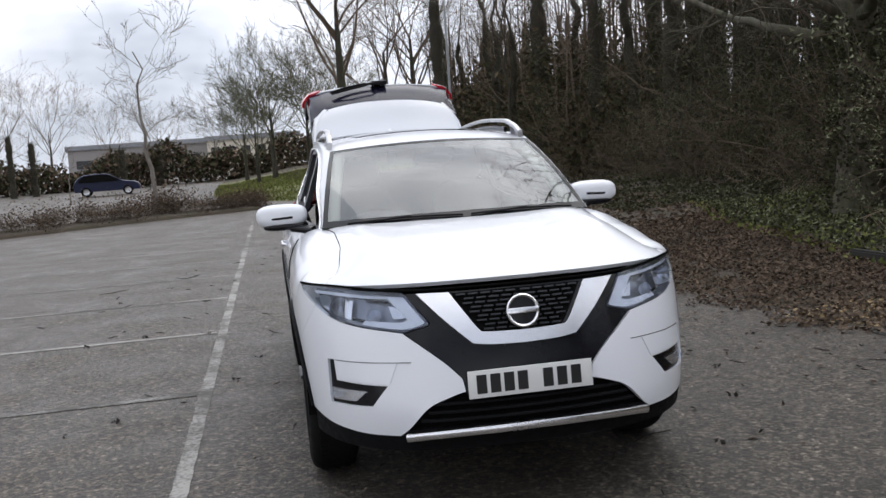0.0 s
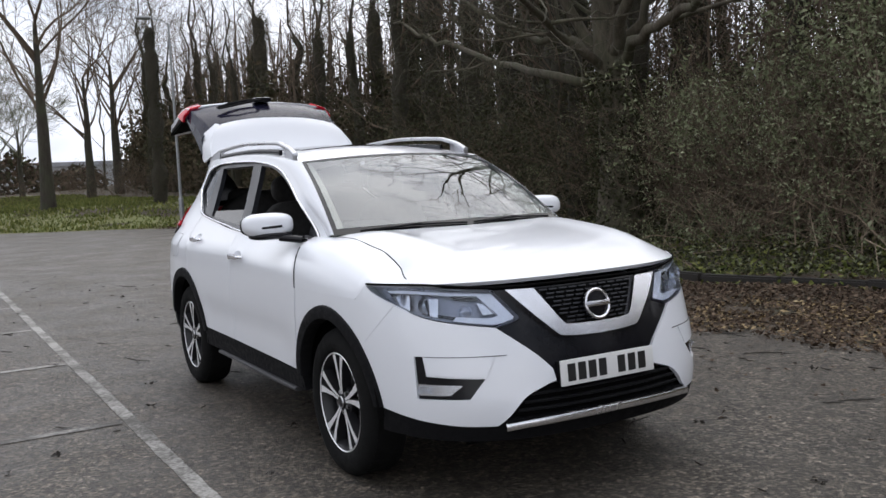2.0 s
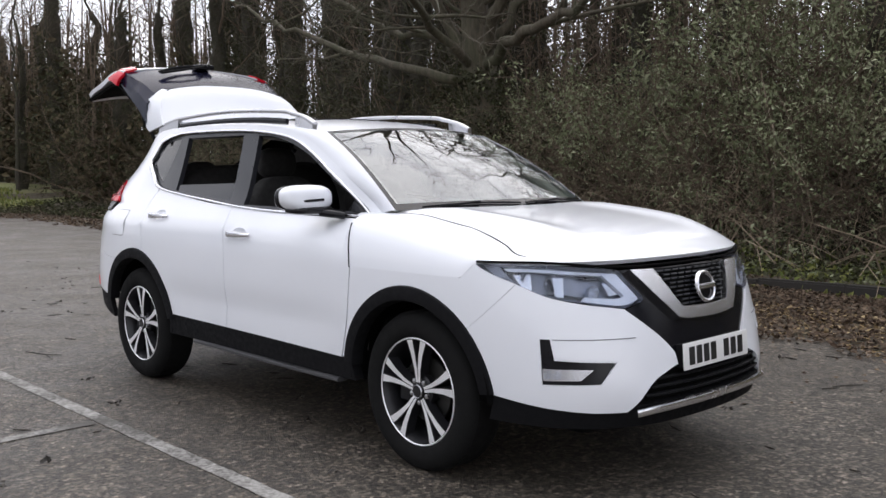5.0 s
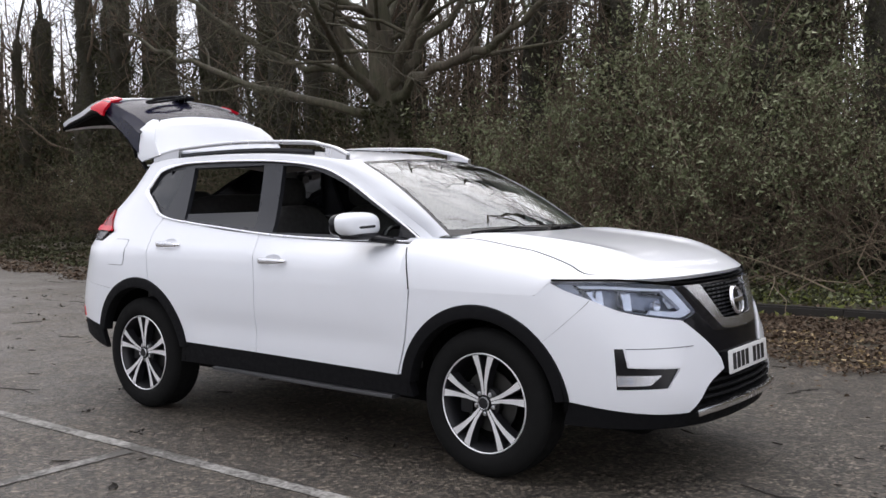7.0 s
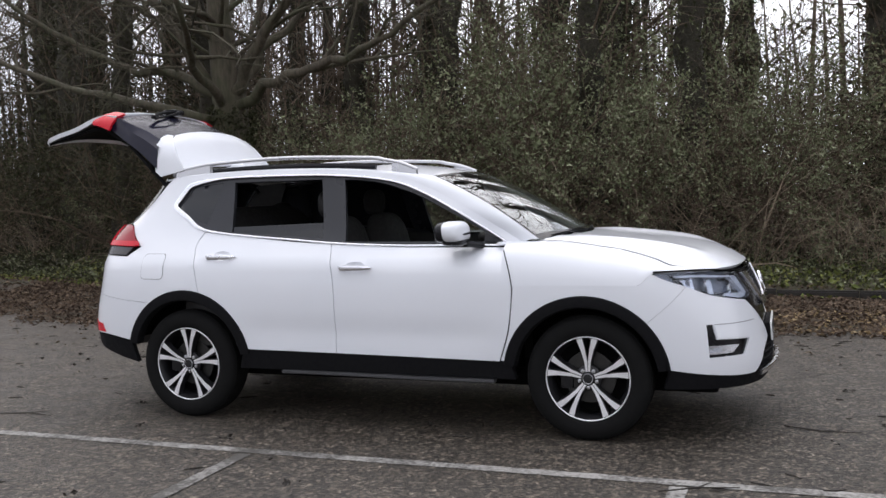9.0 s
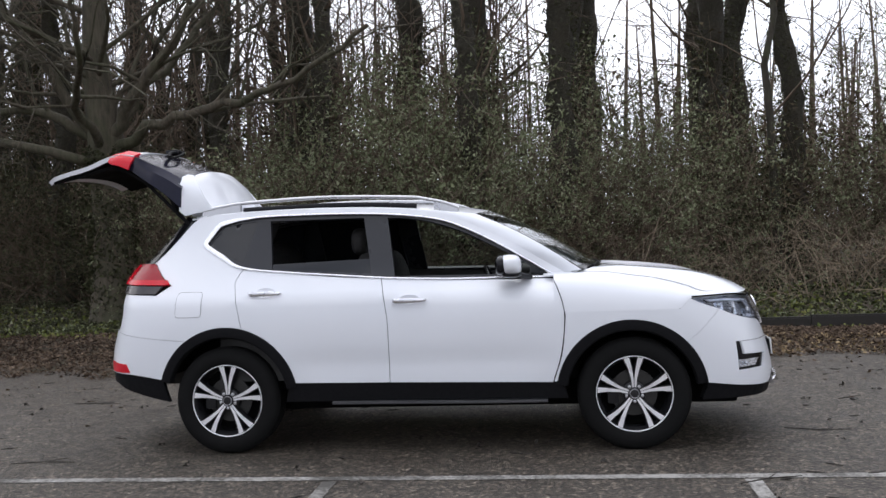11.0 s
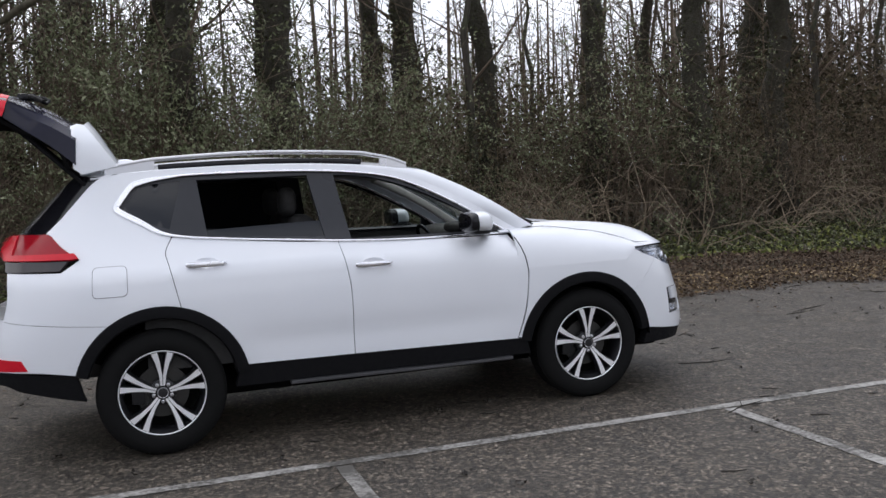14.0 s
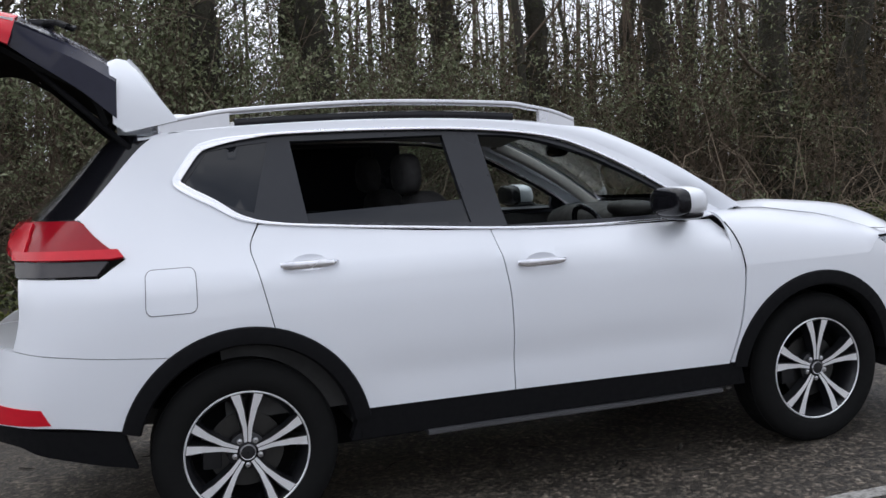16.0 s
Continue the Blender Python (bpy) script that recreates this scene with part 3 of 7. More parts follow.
def lathe(name, prof, material, parent, n=64, label="", m=None, sharp=30):
    """A body turned about the y axis: prof holds (radius, y)."""
    bm = bmesh.new()
    rows = [[bm.verts.new((r * math.cos(2 * math.pi * i / n), y, r * math.sin(2 * math.pi * i / n))) for i in range(n)] for r, y in prof]
    for a, b in zip(rows, rows[1:]):
        for i in range(n):
            bm.faces.new((a[i], a[(i + 1) % n], b[(i + 1) % n], b[i]))
    if m is not None:
        bmesh.ops.transform(bm, matrix=m, verts=bm.verts[:])
    return part(name, bm, material, parent, label, sharp=sharp)


def egg(name, centre, size, material, parent, power=2.6, label="", n=20, shear=(0, 0, 0)):
    """A rounded block (superellipsoid) of the full size given."""
    bm = bmesh.new()
    bmesh.ops.create_uvsphere(bm, u_segments=2 * n, v_segments=n, radius=1)
    for v in bm.verts:
        d = v.co.copy()
        s = (abs(d.x) ** power + abs(d.y) ** power + abs(d.z) ** power) ** (1 / power)
        d /= s
        v.co = Vector((centre[0] + (d.x + shear[0] * d.z) * size[0] / 2, centre[1] + (d.y + shear[1] * d.z) * size[1] / 2, centre[2] + (d.z + shear[2] * d.y) * size[2] / 2))
    return part(name, bm, material, parent, label, sharp=60)


def block(name, lo, hi, material, parent, bevel=0.01, label="", m=None):
    bm = bmesh.new()
    c, s = [(a + b) / 2 for a, b in zip(lo, hi)], [b - a for a, b in zip(lo, hi)]
    bmesh.ops.create_cube(bm, size=1, matrix=Matrix.Translation(c) @ Matrix.Diagonal((*s, 1)))
    if bevel:
        bmesh.ops.bevel(bm, geom=bm.edges[:], offset=min(bevel, min(s) * 0.45), segments=2, profile=0.6, affect="EDGES")
    if m is not None:
        bmesh.ops.transform(bm, matrix=m, verts=bm.verts[:])
    return part(name, bm, material, parent, label)

# ---- the white car ----
car = tagged(empty("car"), "white sport utility car parked on asphalt, tailgate raised, windows lowered", "car")
BOTH = (-1, 1)
BELT = [(0.87, 1.118), (0.16, 1.130), (-0.60, 1.178), (-1.24, 1.245)]
ROOF_SIDE = [(0.95, 1.140), (0.60, 1.352), (0.31, 1.498), (0.07, 1.578), (-0.29, 1.622), (-0.70, 1.638), (-1.09, 1.638), (-1.50, 1.622)]
AF, AR = (1.34, 0.36, 0.48), (-1.34, 0.375, 0.485)


def belt_z(x):
    return np.interp(x, [p[0] for p in BELT][::-1], [p[1] for p in BELT][::-1])


def cup_rim(cx, cz, k=1.0):
    """Outline of the shallow dish behind a door handle."""
    return [(cx + 0.070 * k * math.cos(a), cz + 0.030 * k * math.sin(a)) for a in np.linspace(0, 2 * math.pi, 28)[:-1]]


def rounded(x0, x1, z0, z1, r):
    out = []
    for cx, cz, a0 in ((x1 - r, z1 - r, 0), (x0 + r, z1 - r, 90), (x0 + r, z0 + r, 180), (x1 - r, z0 + r, 270)):
        out += arc(cx, cz, r, a0, a0 + 90, 6)
    return out


def lamp_top(x):
    """Where the front wing's top ends: along the flank, then over the headlamp."""
    return float(np.interp(x, [1.655, 1.72, 1.85, 1.95], [0.90, 0.964, 0.972, 0.974]))


def build_flank(s):
    door = patch("front_door", side, loop([(0.858, 1.112), (0.908, 1.0), (0.924, 0.86), (0.897, 0.64), (0.838, 0.452)], [(0.843, 0.452), (-0.2245, 0.470)],
                 [(-0.2245, 0.470), (-0.2245, 0.84), (-0.2425, 1.0), (-0.2705, 1.150)], [(-0.2705, 1.150), (0.16, 1.127), (0.858, 1.112)]), M_WHITE, car, s, holes=(cup_rim(-0.078, 1.012),))
    rdoor = patch("rear_door", side, loop([(-0.2290, 0.470), (-0.2290, 0.84), (-0.247, 1.0), (-0.275, 1.152)], [(-0.275, 1.152), (-0.60, 1.172), (-1.235, 1.240)],
                  [(-1.235, 1.240), (-1.277, 1.16), (-1.262, 1.07), (-1.217, 0.846)], arc(*AR, 75.2, 12.3), [(-0.866, 0.478), (-0.2290, 0.470)]), M_WHITE, car, s, holes=(cup_rim(-1.06, 1.084),))
    for d, x0, x1, z in ((door, -0.185, 0.03, 1.006), (rdoor, -1.17, -0.95, 1.078)):
        cup = []
        for r in (1.0, 0.8, 0.5, 0.2, 0.03):
            rim = np.array(cup_rim((x0 + x1) / 2, z + 0.006, r))
            cup.append(side(rim[:, 0], rim[:, 1]) - [0, 0.015 * (1 - r * r), 0])
        cup = np.array(cup)
        sheet("handle_cup", np.concatenate([cup, cup[:, :1]], 1), M_WHITE, d, s, out=(0, 1, 0))
        xs = np.linspace(x0, x1, 14)
        p = side(xs, np.full(14, z)) + np.array([0, 0.030, 0]) * np.r_[0.1, 0.7, 0.95, np.ones(8), 0.95, 0.7, 0.1][:, None]
        bar("handle", p, 0.009, [0.012, 0.016, 0.018, 0.018] + [0.017] * 5 + [0.016, 0.015, 0.013, 0.011, 0.007], M_CHROME, d, "chrome door handle", (0, 1, 0), s)
    patch("fender", side, loop([(0.931, 0.90), *at_x((1.655, 0.90))], at_x((1.655, 0.90), (1.72, 0.963)), at_x((1.72, 0.963), (1.785, 0.930), (1.90, 0.888)), at_x((1.90, 0.888), arc(*AF, 43.1, 44)[0]), at_x(*arc(*AF, 43.1, 168.5)), [(0.870, 0.456), (0.847, 0.456)],
          [(0.847, 0.456), (0.906, 0.64), (0.933, 0.86), (0.931, 0.90)]), M_WHITE, car, s)
    # shoulder of the front wing, from the bonnet's edge over to the flank
    rows = []
    for x in np.linspace(0.865, 1.93, 60):
        yh = wing_y(x)
        zl = lamp_top(x)
        g, e = np.array([x, yh, hood_z(x, yh)]), side(np.array(ux(x, zl)), np.array(zl))
        c = np.array([x, e[1] * 0.985, max(g[2] - 0.012, zl)])
        rows.append([(1 - t) ** 2 * g + 2 * t * (1 - t) * c + t * t * e for t in np.linspace(0, 1, 12)])
    sheet("fender_top", rows, M_WHITE, car, s, 0.012, out=(0, 0.5, 1))
    bar("bonnet_gap", [(x, wing_y(x) - 0.003, hood_z(x, wing_y(x)) - 0.001) for x in np.linspace(0.98, 1.90, 40)], 0.0035, 0.003, M_GAP, car, "", (0, 1, 0), s)
    gap = []
    for x, z in crom([(0.928, 0.895), (0.915, 0.97), (0.893, 1.04), (0.868, 1.100)], 6):
        yh = wing_y(x)
        g, e = np.array([x, yh, hood_z(x, yh)]), side(np.array(ux(x, 0.90)), np.array(0.90))
        c = np.array([x, e[1] * 0.985, g[2] - 0.012])
        curve = np.array([(1 - t) ** 2 * g + 2 * t * (1 - t) * c + t * t * e for t in np.linspace(0, 1, 60)])
        on_top = curve[np.argmin(abs(curve[:, 2] - z))][1]
        gap.append((x, max(on_top, float(side(np.array(x), np.array(z))[1])) + 0.001, z))
    bar("door_gap", gap, 0.0025, 0.003, M_GAP, car, "", (1, 0, 0), s)
    rows = []
    for x in np.linspace(0.80, 1.06, 10):
        yh = wing_y(x)
        z = hood_z(max(x, 0.865), yh) - 0.003
        rows.append([(x, yh + 0.03, z - 0.012), (x, yh, z), (x, yh - 0.035, z + 0.010), (x - 0.02, 0.62, z + 0.010)])
    sheet("pillar_base", rows, M_WHITE, car, s, 0.0, out=(0, 0.5, 1))
    # quarter panel, rear pillar and the frame over the doors, in one pressing
    quarter = patch("quarter_panel", side, loop([(-1.221, 0.847), (-1.266, 1.07), (-1.281, 1.16), (-1.240, 1.245)], [(-1.240, 1.245), *at_x((-1.40, 1.33), (-1.525, 1.402))],
                    at_x((-1.525, 1.402), (-1.535, 1.425), (-1.44, 1.55), (-1.40, 1.572)), at_x((-1.40, 1.572), (-1.09, 1.602), (-0.70, 1.602), (-0.29, 1.587), (0.07, 1.542), (0.30, 1.462), (0.57, 1.320), (0.88, 1.136)),
                    [(0.88, 1.136), (0.95, 1.14)], at_x(*ROOF_SIDE), at_x((-1.50, 1.622), (-1.60, 1.612)), at_x((-1.60, 1.612), (-1.69, 1.535), (-1.915, 1.302)),
                    at_x((-1.915, 1.302), (-1.885, 1.285), (-1.74, 1.15)), at_x((-1.74, 1.15), (-1.84, 1.085)), at_x((-1.84, 1.085), (-2.13, 1.095)),
                    at_x((-2.13, 1.095), (-2.135, 0.95), (-2.165, 0.835)), at_x((-2.165, 0.835), (-1.90, 0.800), arc(*AR, 124.5, 125)[0]), at_x(*arc(*AR, 124.5, 76.2))), M_WHITE, car, s)
    patch("fuel_flap_gap", side, rounded(-1.723, -1.517, 0.933, 1.103, 0.030), M_SEAM, quarter, s, depth=0, lift=0.0012)
    patch("fuel_flap", side, rounded(-1.720, -1.520, 0.936, 1.100, 0.028), M_WHITE, quarter, s, depth=0.003, lift=0.003)
    patch("quarter_lining", side, loop([(-1.20, 0.98), (-1.20, 1.24)], [(-1.20, 1.24), *at_x((-1.50, 1.38))], at_x((-1.50, 1.38), (-1.38, 1.60)), at_x((-1.38, 1.60), (-1.62, 1.60)), at_x((-1.62, 1.60), (-1.90, 1.30)), at_x((-1.90, 1.30), (-2.05, 0.98)), [at_x((-2.05, 0.98))[0], (-1.20, 0.98)]), M_TRIM_IN, car, s, depth=0, lift=-0.05, step=0.1)
    # rear bumper
    bump = patch("rear_bumper", side, loop([(-2.99, 0.845), (-2.6, 0.845)], [(-2.6, 0.845), *at_x((-2.165, 0.832))], at_x((-2.165, 0.832), (-1.90, 0.797), arc(*AR, 125, 126)[0]), at_x(*arc(*AR, 125.0, 163)), at_x((-1.80, 0.515), (-2.0, 0.545), (-2.20, 0.555)),
                 [at_x((-2.20, 0.555))[0], (-2.99, 0.54)], [(-2.99, 0.54), (-2.99, 0.845)]), M_WHITE, car, s)
    us = np.linspace(ux(-2.10, 0.84), -2.99, 24)
    rim = side(us, np.full(24, 0.842))
    sheet("bumper_ledge", np.stack([rim, rim * [1, 0.94, 1] + [0.05, 0, 0.006], rim * [1, 0.85, 1] + [0.26, 0, 0.010]], 1), M_WHITE, bump, s, 0.01, out=(0, 0, 1))
    patch("rear_valance", side, loop([at_x((-1.80, 0.51))[0], at_x((-2.20, 0.55))[0]], [at_x((-2.20, 0.55))[0], (-2.99, 0.535)], [(-2.99, 0.535), (-2.99, 0.44)], [(-2.99, 0.44), *at_x((-2.24, 0.48), (-2.10, 0.44), (-1.90, 0.39), (-1.76, 0.36))],
          [at_x((-1.76, 0.36))[0], at_x((-1.80, 0.51))[0]]), M_CLAD, car, s, depth=0.03, lift=-0.006)
    patch("rear_reflector", side, at_x((-2.05, 0.560), (-2.24, 0.560), (-2.24, 0.632), (-2.08, 0.618)), M_RED, bump, s, depth=0.006, lift=0.004, label="red reflector")
    # tail lamp, body half
    lamp = patch("tail_lamp", side, at_x((-2.13, 1.298), (-1.905, 1.292), (-1.88, 1.28), (-1.755, 1.155), (-1.79, 1.150), (-2.135, 1.158)), M_DARKRED, car, s, depth=0.02, lift=0.012, label="dark red tail lamp")
    patch("light_bar", side, at_x((-1.765, 1.178), (-1.745, 1.150), (-1.79, 1.145), (-2.135, 1.155), (-2.135, 1.185)), M_RED, lamp, s, depth=0.012, lift=0.022, label="bright red light bar")
    patch("light_bar", side, at_x((-2.06, 1.285), (-2.135, 1.285), (-2.135, 1.185), (-2.09, 1.185), (-2.075, 1.23)), M_RED, lamp, s, depth=0.012, lift=0.020, label="bright red light bar")
    patch("lower_lens", side, at_x((-1.80, 1.143), (-2.135, 1.152), (-2.13, 1.098), (-1.845, 1.092)), M_SMOKE, lamp, s, depth=0.02, lift=0.010, label="smoky clear lower lens")
    patch("pillar_gutter", side, at_x((-1.605, 1.61), (-1.69, 1.53), (-1.91, 1.305), (-2.12, 1.305), (-1.90, 1.50), (-1.74, 1.63)), M_GLOSSBLACK, car, s, depth=0.03, lift=-0.004)
    # black cladding along sill and arches
    for nm, (cx, cz, r), a0, a1 in (("front_arch_trim", AF, 8, 171), ("rear_arch_trim", AR, 9, 164)):
        rows = []
        for a in np.linspace(a0, a1, 44):
            row = []
            for k, (dr, dy) in enumerate(((0.004, -0.004), (-0.002, 0.010), (-0.030, 0.014), (-0.062, 0.010), (-0.070, -0.005), (-0.072, -0.05))):
                x, z = cx + (r + dr) * math.cos(radians(a)), cz + (r + dr) * math.sin(radians(a))
                p = side(np.array(ux(x, z)), np.array(z))
                row.append((x, p[1] + dy, z))
            rows.append(row)
        sheet(nm, rows, M_CLAD, car, s, 0.0, out=(0, 1, 0))
    patch("sill_trim", side, loop([(0.90, 0.462), (-0.90, 0.486)], [(-0.90, 0.486), (-0.94, 0.350)], [(-0.94, 0.350), (0.93, 0.345)], [(0.93, 0.345), (0.90, 0.462)]), M_CLAD, car, s, depth=0.05, lift=-0.004)
    bar("sill_strip", [(x, 0.862, 0.330 + 0.008 * sstep(0.5, -0.5, x)) for x in np.linspace(-0.62, 0.80, 14)], 0.034, 0.012, M_SILL, car, "dull silver strip under the sill", sgn=s)
    # wheel housings and the dark inner skin behind the panel gaps
    for cx, a0, a1 in ((1.3525, 0.05, math.pi), (-1.3525, 0.0, math.pi - 0.38)):
        rows = [[(cx + 0.455 * math.cos(a), y, 0.36 + 0.455 * math.sin(a)) for y in (0.885, 0.75, 0.60, 0.48)] for a in np.linspace(a0, a1, 30)]
        sheet("wheel_housing", rows, M_GAP, car, s, out=(0, 0, -1))
        rows = [[(cx + r * math.cos(a), 0.48, 0.36 + r * math.sin(a)) for r in (0.46, 0.2)] for a in np.linspace(a0, a1, 24)]
        sheet("wheel_housing", rows, M_GAP, car, s, out=(0, 1, 0))
    patch("inner_skin", side, loop([(1.84, 0.86), (0.95, 0.87)], [(0.95, 0.87), (0.86, 1.08)], [(0.86, 1.08), (-1.24, 1.20)], [(-1.24, 1.20), (-1.9, 0.90)], [(-1.9, 0.90), (-1.72, 0.75)], arc(AR[0], AR[1], 0.50, 130, 8),
          [(-0.86, 0.40), (0.87, 0.40)], arc(AF[0], AF[1], 0.50, 172, 35), [(1.76, 0.66), (1.84, 0.86)]), M_GAP, car, s, depth=0, lift=-0.022, step=0.08)
    # windows: black frames with openings, panes, bright surround
    q_hole = at_x((-1.505, 1.408), (-1.50, 1.425), (-1.405, 1.540), (-1.16, 1.570), (-1.245, 1.290))
    r_hole = [(-1.07, 1.568), (-0.41, 1.566), (-0.345, 1.190), (-1.035, 1.238)]
    f_hole = loop([(-0.245, 1.560), (-0.10, 1.550), (0.07, 1.515), (0.30, 1.432), (0.57, 1.290), (0.715, 1.205)], [(0.715, 1.205), (0.712, 1.152)], [(0.712, 1.152), (-0.185, 1.168)], [(-0.185, 1.168), (-0.245, 1.560)])
    frame_out = loop([(0.866, 1.128), (0.16, 1.137), (-0.60, 1.186), (-1.24, 1.254)], at_x((-1.24, 1.254), (-1.40, 1.34), (-1.525, 1.406)), at_x((-1.525, 1.406), (-1.528, 1.425), (-1.435, 1.545), (-1.40, 1.562)),
                     at_x((-1.40, 1.562), (-1.09, 1.592), (-0.70, 1.592), (-0.29, 1.577), (0.07, 1.533), (0.30, 1.453), (0.57, 1.311), (0.866, 1.128)))
    patch("window_frame", side, frame_out, M_PILLAR, car, s, holes=(q_hole, r_hole, f_hole), depth=0.03, lift=-0.010, step=0.04)
    patch("quarter_window", side, q_hole, M_PRIVACY, car, s, depth=0.0, lift=-0.014)
    if s < 0:
        glass = patch("rear_door_window", side, [(-1.045, 1.275), (-0.36, 1.290), (-0.345, 1.18), (-1.04, 1.22)], M_PRIVACY, rdoor, s, depth=0.004, lift=-0.020, back=True, label="dark window glass lowered most of the way")
    else:
        patch("rear_door_window", side, r_hole, M_PRIVACY, rdoor, s, depth=0.0, lift=-0.018)
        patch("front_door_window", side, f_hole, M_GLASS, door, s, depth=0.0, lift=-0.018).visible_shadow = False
    # bright strips round the side windows
    run = [np.array(p) for p in at_x((0.875, 1.122), (0.50, 1.127), (0.16, 1.133), (-0.22, 1.151), (-0.60, 1.182), (-0.90, 1.208), (-1.24, 1.250), (-1.40, 1.334), (-1.495, 1.390), (-1.528, 1.420), (-1.512, 1.455), (-1.445, 1.540),
                                   (-1.39, 1.566), (-1.25, 1.587), (-1.09, 1.598), (-0.70, 1.598), (-0.29, 1.583), (0.07, 1.539), (0.30, 1.459), (0.57, 1.317), (0.80, 1.175), (0.875, 1.128))]
    uv = np.array(crom(run, 5))
    p = side(uv[:, 0], uv[:, 1]) + 0.004 * surf_normal(side, uv[:, 0], uv[:, 1])
    bar("window_trim", p, 0.006, [0.0065 + 0.011 * float(sstep(-1.15, -1.45, q[0])) for q in p], M_CHROME, car, "bright window trim, broad at the rear corner", (0, 1, 0.3), s)
    # A pillar and cant rail
    l2 = np.array(crom(at_x(*ROOF_SIDE), 8))
    p2 = side(l2[:, 0], l2[:, 1])
    k = np.linspace(0, 1, len(p2))
    rows = []
    for i, e in enumerate(p2):
        if k[i] < 0.45:
            g = screen(np.array(1.0), np.array(k[i] / 0.45)) + [0, 0, 0.004]
        else:
            x = 0.35 + (k[i] - 0.45) / 0.55 * (-1.62 - 0.35)
            g = np.array([x, 0.602 - 0.022 * float(sstep(0.30, -0.4, x)), roof_z(x, 0.585)])
        c = (g + e) / 2 + np.array([0.008, 0.012, 0.014])
        rows.append([(1 - t) ** 2 * g + 2 * t * (1 - t) * c + t * t * e for t in np.linspace(0, 1, 9)])
    sheet("roof_side", rows, M_WHITE, car, s, 0.008, out=(0, 1, 0.6))
    # roof rail: bar with solid feet
    rp = crom([(0.24, 0.594, 1.604), (0.14, 0.590, 1.644), (0.02, 0.586, 1.672), (-0.12, 0.582, 1.692), (-0.70, 0.578, 1.716), (-1.24, 0.574, 1.702), (-1.42, 0.572, 1.684), (-1.58, 0.570, 1.658)], 5)
    rail = bar("roof_rail", rp, 0.017, 0.013, M_SATIN, car, "silver roof rail", sgn=s)
    for sel in ([p for p in rp if p[0] > 0.05], [p for p in rp if p[0] < -1.25]):
        rows = [[np.array([p[0], p[1] + 0.016, p[2]]), np.array([p[0], p[1] + 0.022, max(p[2] - 0.09, float(roof_z(p[0], 0.6)) - 0.02)])] for p in sel]
        sheet("rail_foot", rows, M_SATIN, rail, s, 0.03, out=(0, 1, 0))
    # the shade in the gap below the rail, built as a black bar
    bar("rail_shadow_strip", [(x, 0.578, float(roof_z(x, 0.578)) + 0.022) for x in np.linspace(-0.05, -1.28, 14)], 0.012, 0.018, M_GLOSSBLACK, rail, "black strip standing in for the shade under the rail", sgn=s)
    # door mirror
    mirror = egg("door_mirror", (0.598, s * 0.918, 1.218), (0.135, 0.285, 0.128), M_WHITE, car, 3.0, "white door mirror", shear=(-0.12, 0.0, 0.0))
    egg("mirror_foot", (0.598, s * 0.900, 1.158), (0.140, 0.250, 0.048), M_GLOSSBLACK, mirror, 3.0)
    bar("mirror_arm", [(0.63, 0.86, 1.148), (0.67, 0.80, 1.138), (0.70, 0.755, 1.130)], 0.035, 0.020, M_GLOSSBLACK, mirror, sgn=s)
    egg("mirror_glass", (0.540, s * 0.918, 1.216), (0.085, 0.272, 0.126), M_GLOSSBLACK, mirror, 3.2)
    bar("indicator", [(0.667, 0.86, 1.208), (0.665, 0.95, 1.204), (0.652, 1.01, 1.200), (0.630, 1.045, 1.199)], 0.006, 0.007, M_GLOSSBLACK, mirror, "dark turn signal strip", (1, 0, 0), s)
    patch("mirror_triangle", side, [(0.72, 1.20), (0.855, 1.133), (0.72, 1.150)], M_GLOSSBLACK, car, s, depth=0.01, lift=0.002)


def wing_y(x):
    return float(np.interp(x, [0.85, 1.05, 1.2, 1.5, 1.74, 1.93], [0.735, 0.700, 0.672, 0.668, 0.697, 0.765]))


for sg in BOTH:
    build_flank(sg)

# ---- bonnet, roof, screen ----
def flat_hood(x, y):
    return np.stack(np.broadcast_arrays(x, y, hood_z(x, y)), -1)


def flat_roof(x, y):
    return np.stack(np.broadcast_arrays(x, y, roof_z(x, y)), -1)


ring = side(np.linspace(2.0, 2.95, 24), np.full(24, 0.955))
edge_r = [(float(p[0]) - 0.004, float(p[1])) for p in ring]
sides = [(x, wing_y(x) - 0.004) for x in np.linspace(1.00, 1.88, 14)]
foot = [(1.208 - 0.15 * (y / 0.745) ** 2, y) for y in np.linspace(-0.70, 0.70, 21)]
half = sides + edge_r
hood_line = [(x, -y) for x, y in half] + half[::-1][1:]
patch("bonnet", flat_hood, hood_line + [(p[0] - 0.0, p[1]) for p in foot[::-1]][1:-1], M_WHITE, car, 1, step=0.06, depth=0.02, label="white bonnet")
patch("roof", flat_roof, [(0.425 - 0.08 * (y / 0.60) ** 2, y) for y in np.linspace(-0.60, 0.60, 19)] + [(0.1, 0.594), (-0.4, 0.582), (-1.66, 0.582), (-1.66, -0.582), (-0.4, -0.582), (0.1, -0.594)], M_WHITE, car, 1, step=0.08, depth=0.01)
patch("sunroof", flat_roof, loop([(-0.14, -0.40), (-0.115, 0.0), (-0.14, 0.40)], [(-0.14, 0.40), (-1.20, 0.40)], [(-1.20, 0.40), (-1.20, -0.40)], [(-1.20, -0.40), (-0.14, -0.40)]), M_PRIVACY, car, 1, step=0.08, depth=0.006, lift=0.004, label="dark glass panoramic sunroof")
gridp, gridq = np.meshgrid(np.linspace(-1, 1, 33), np.linspace(0, 1, 21), indexing="ij")
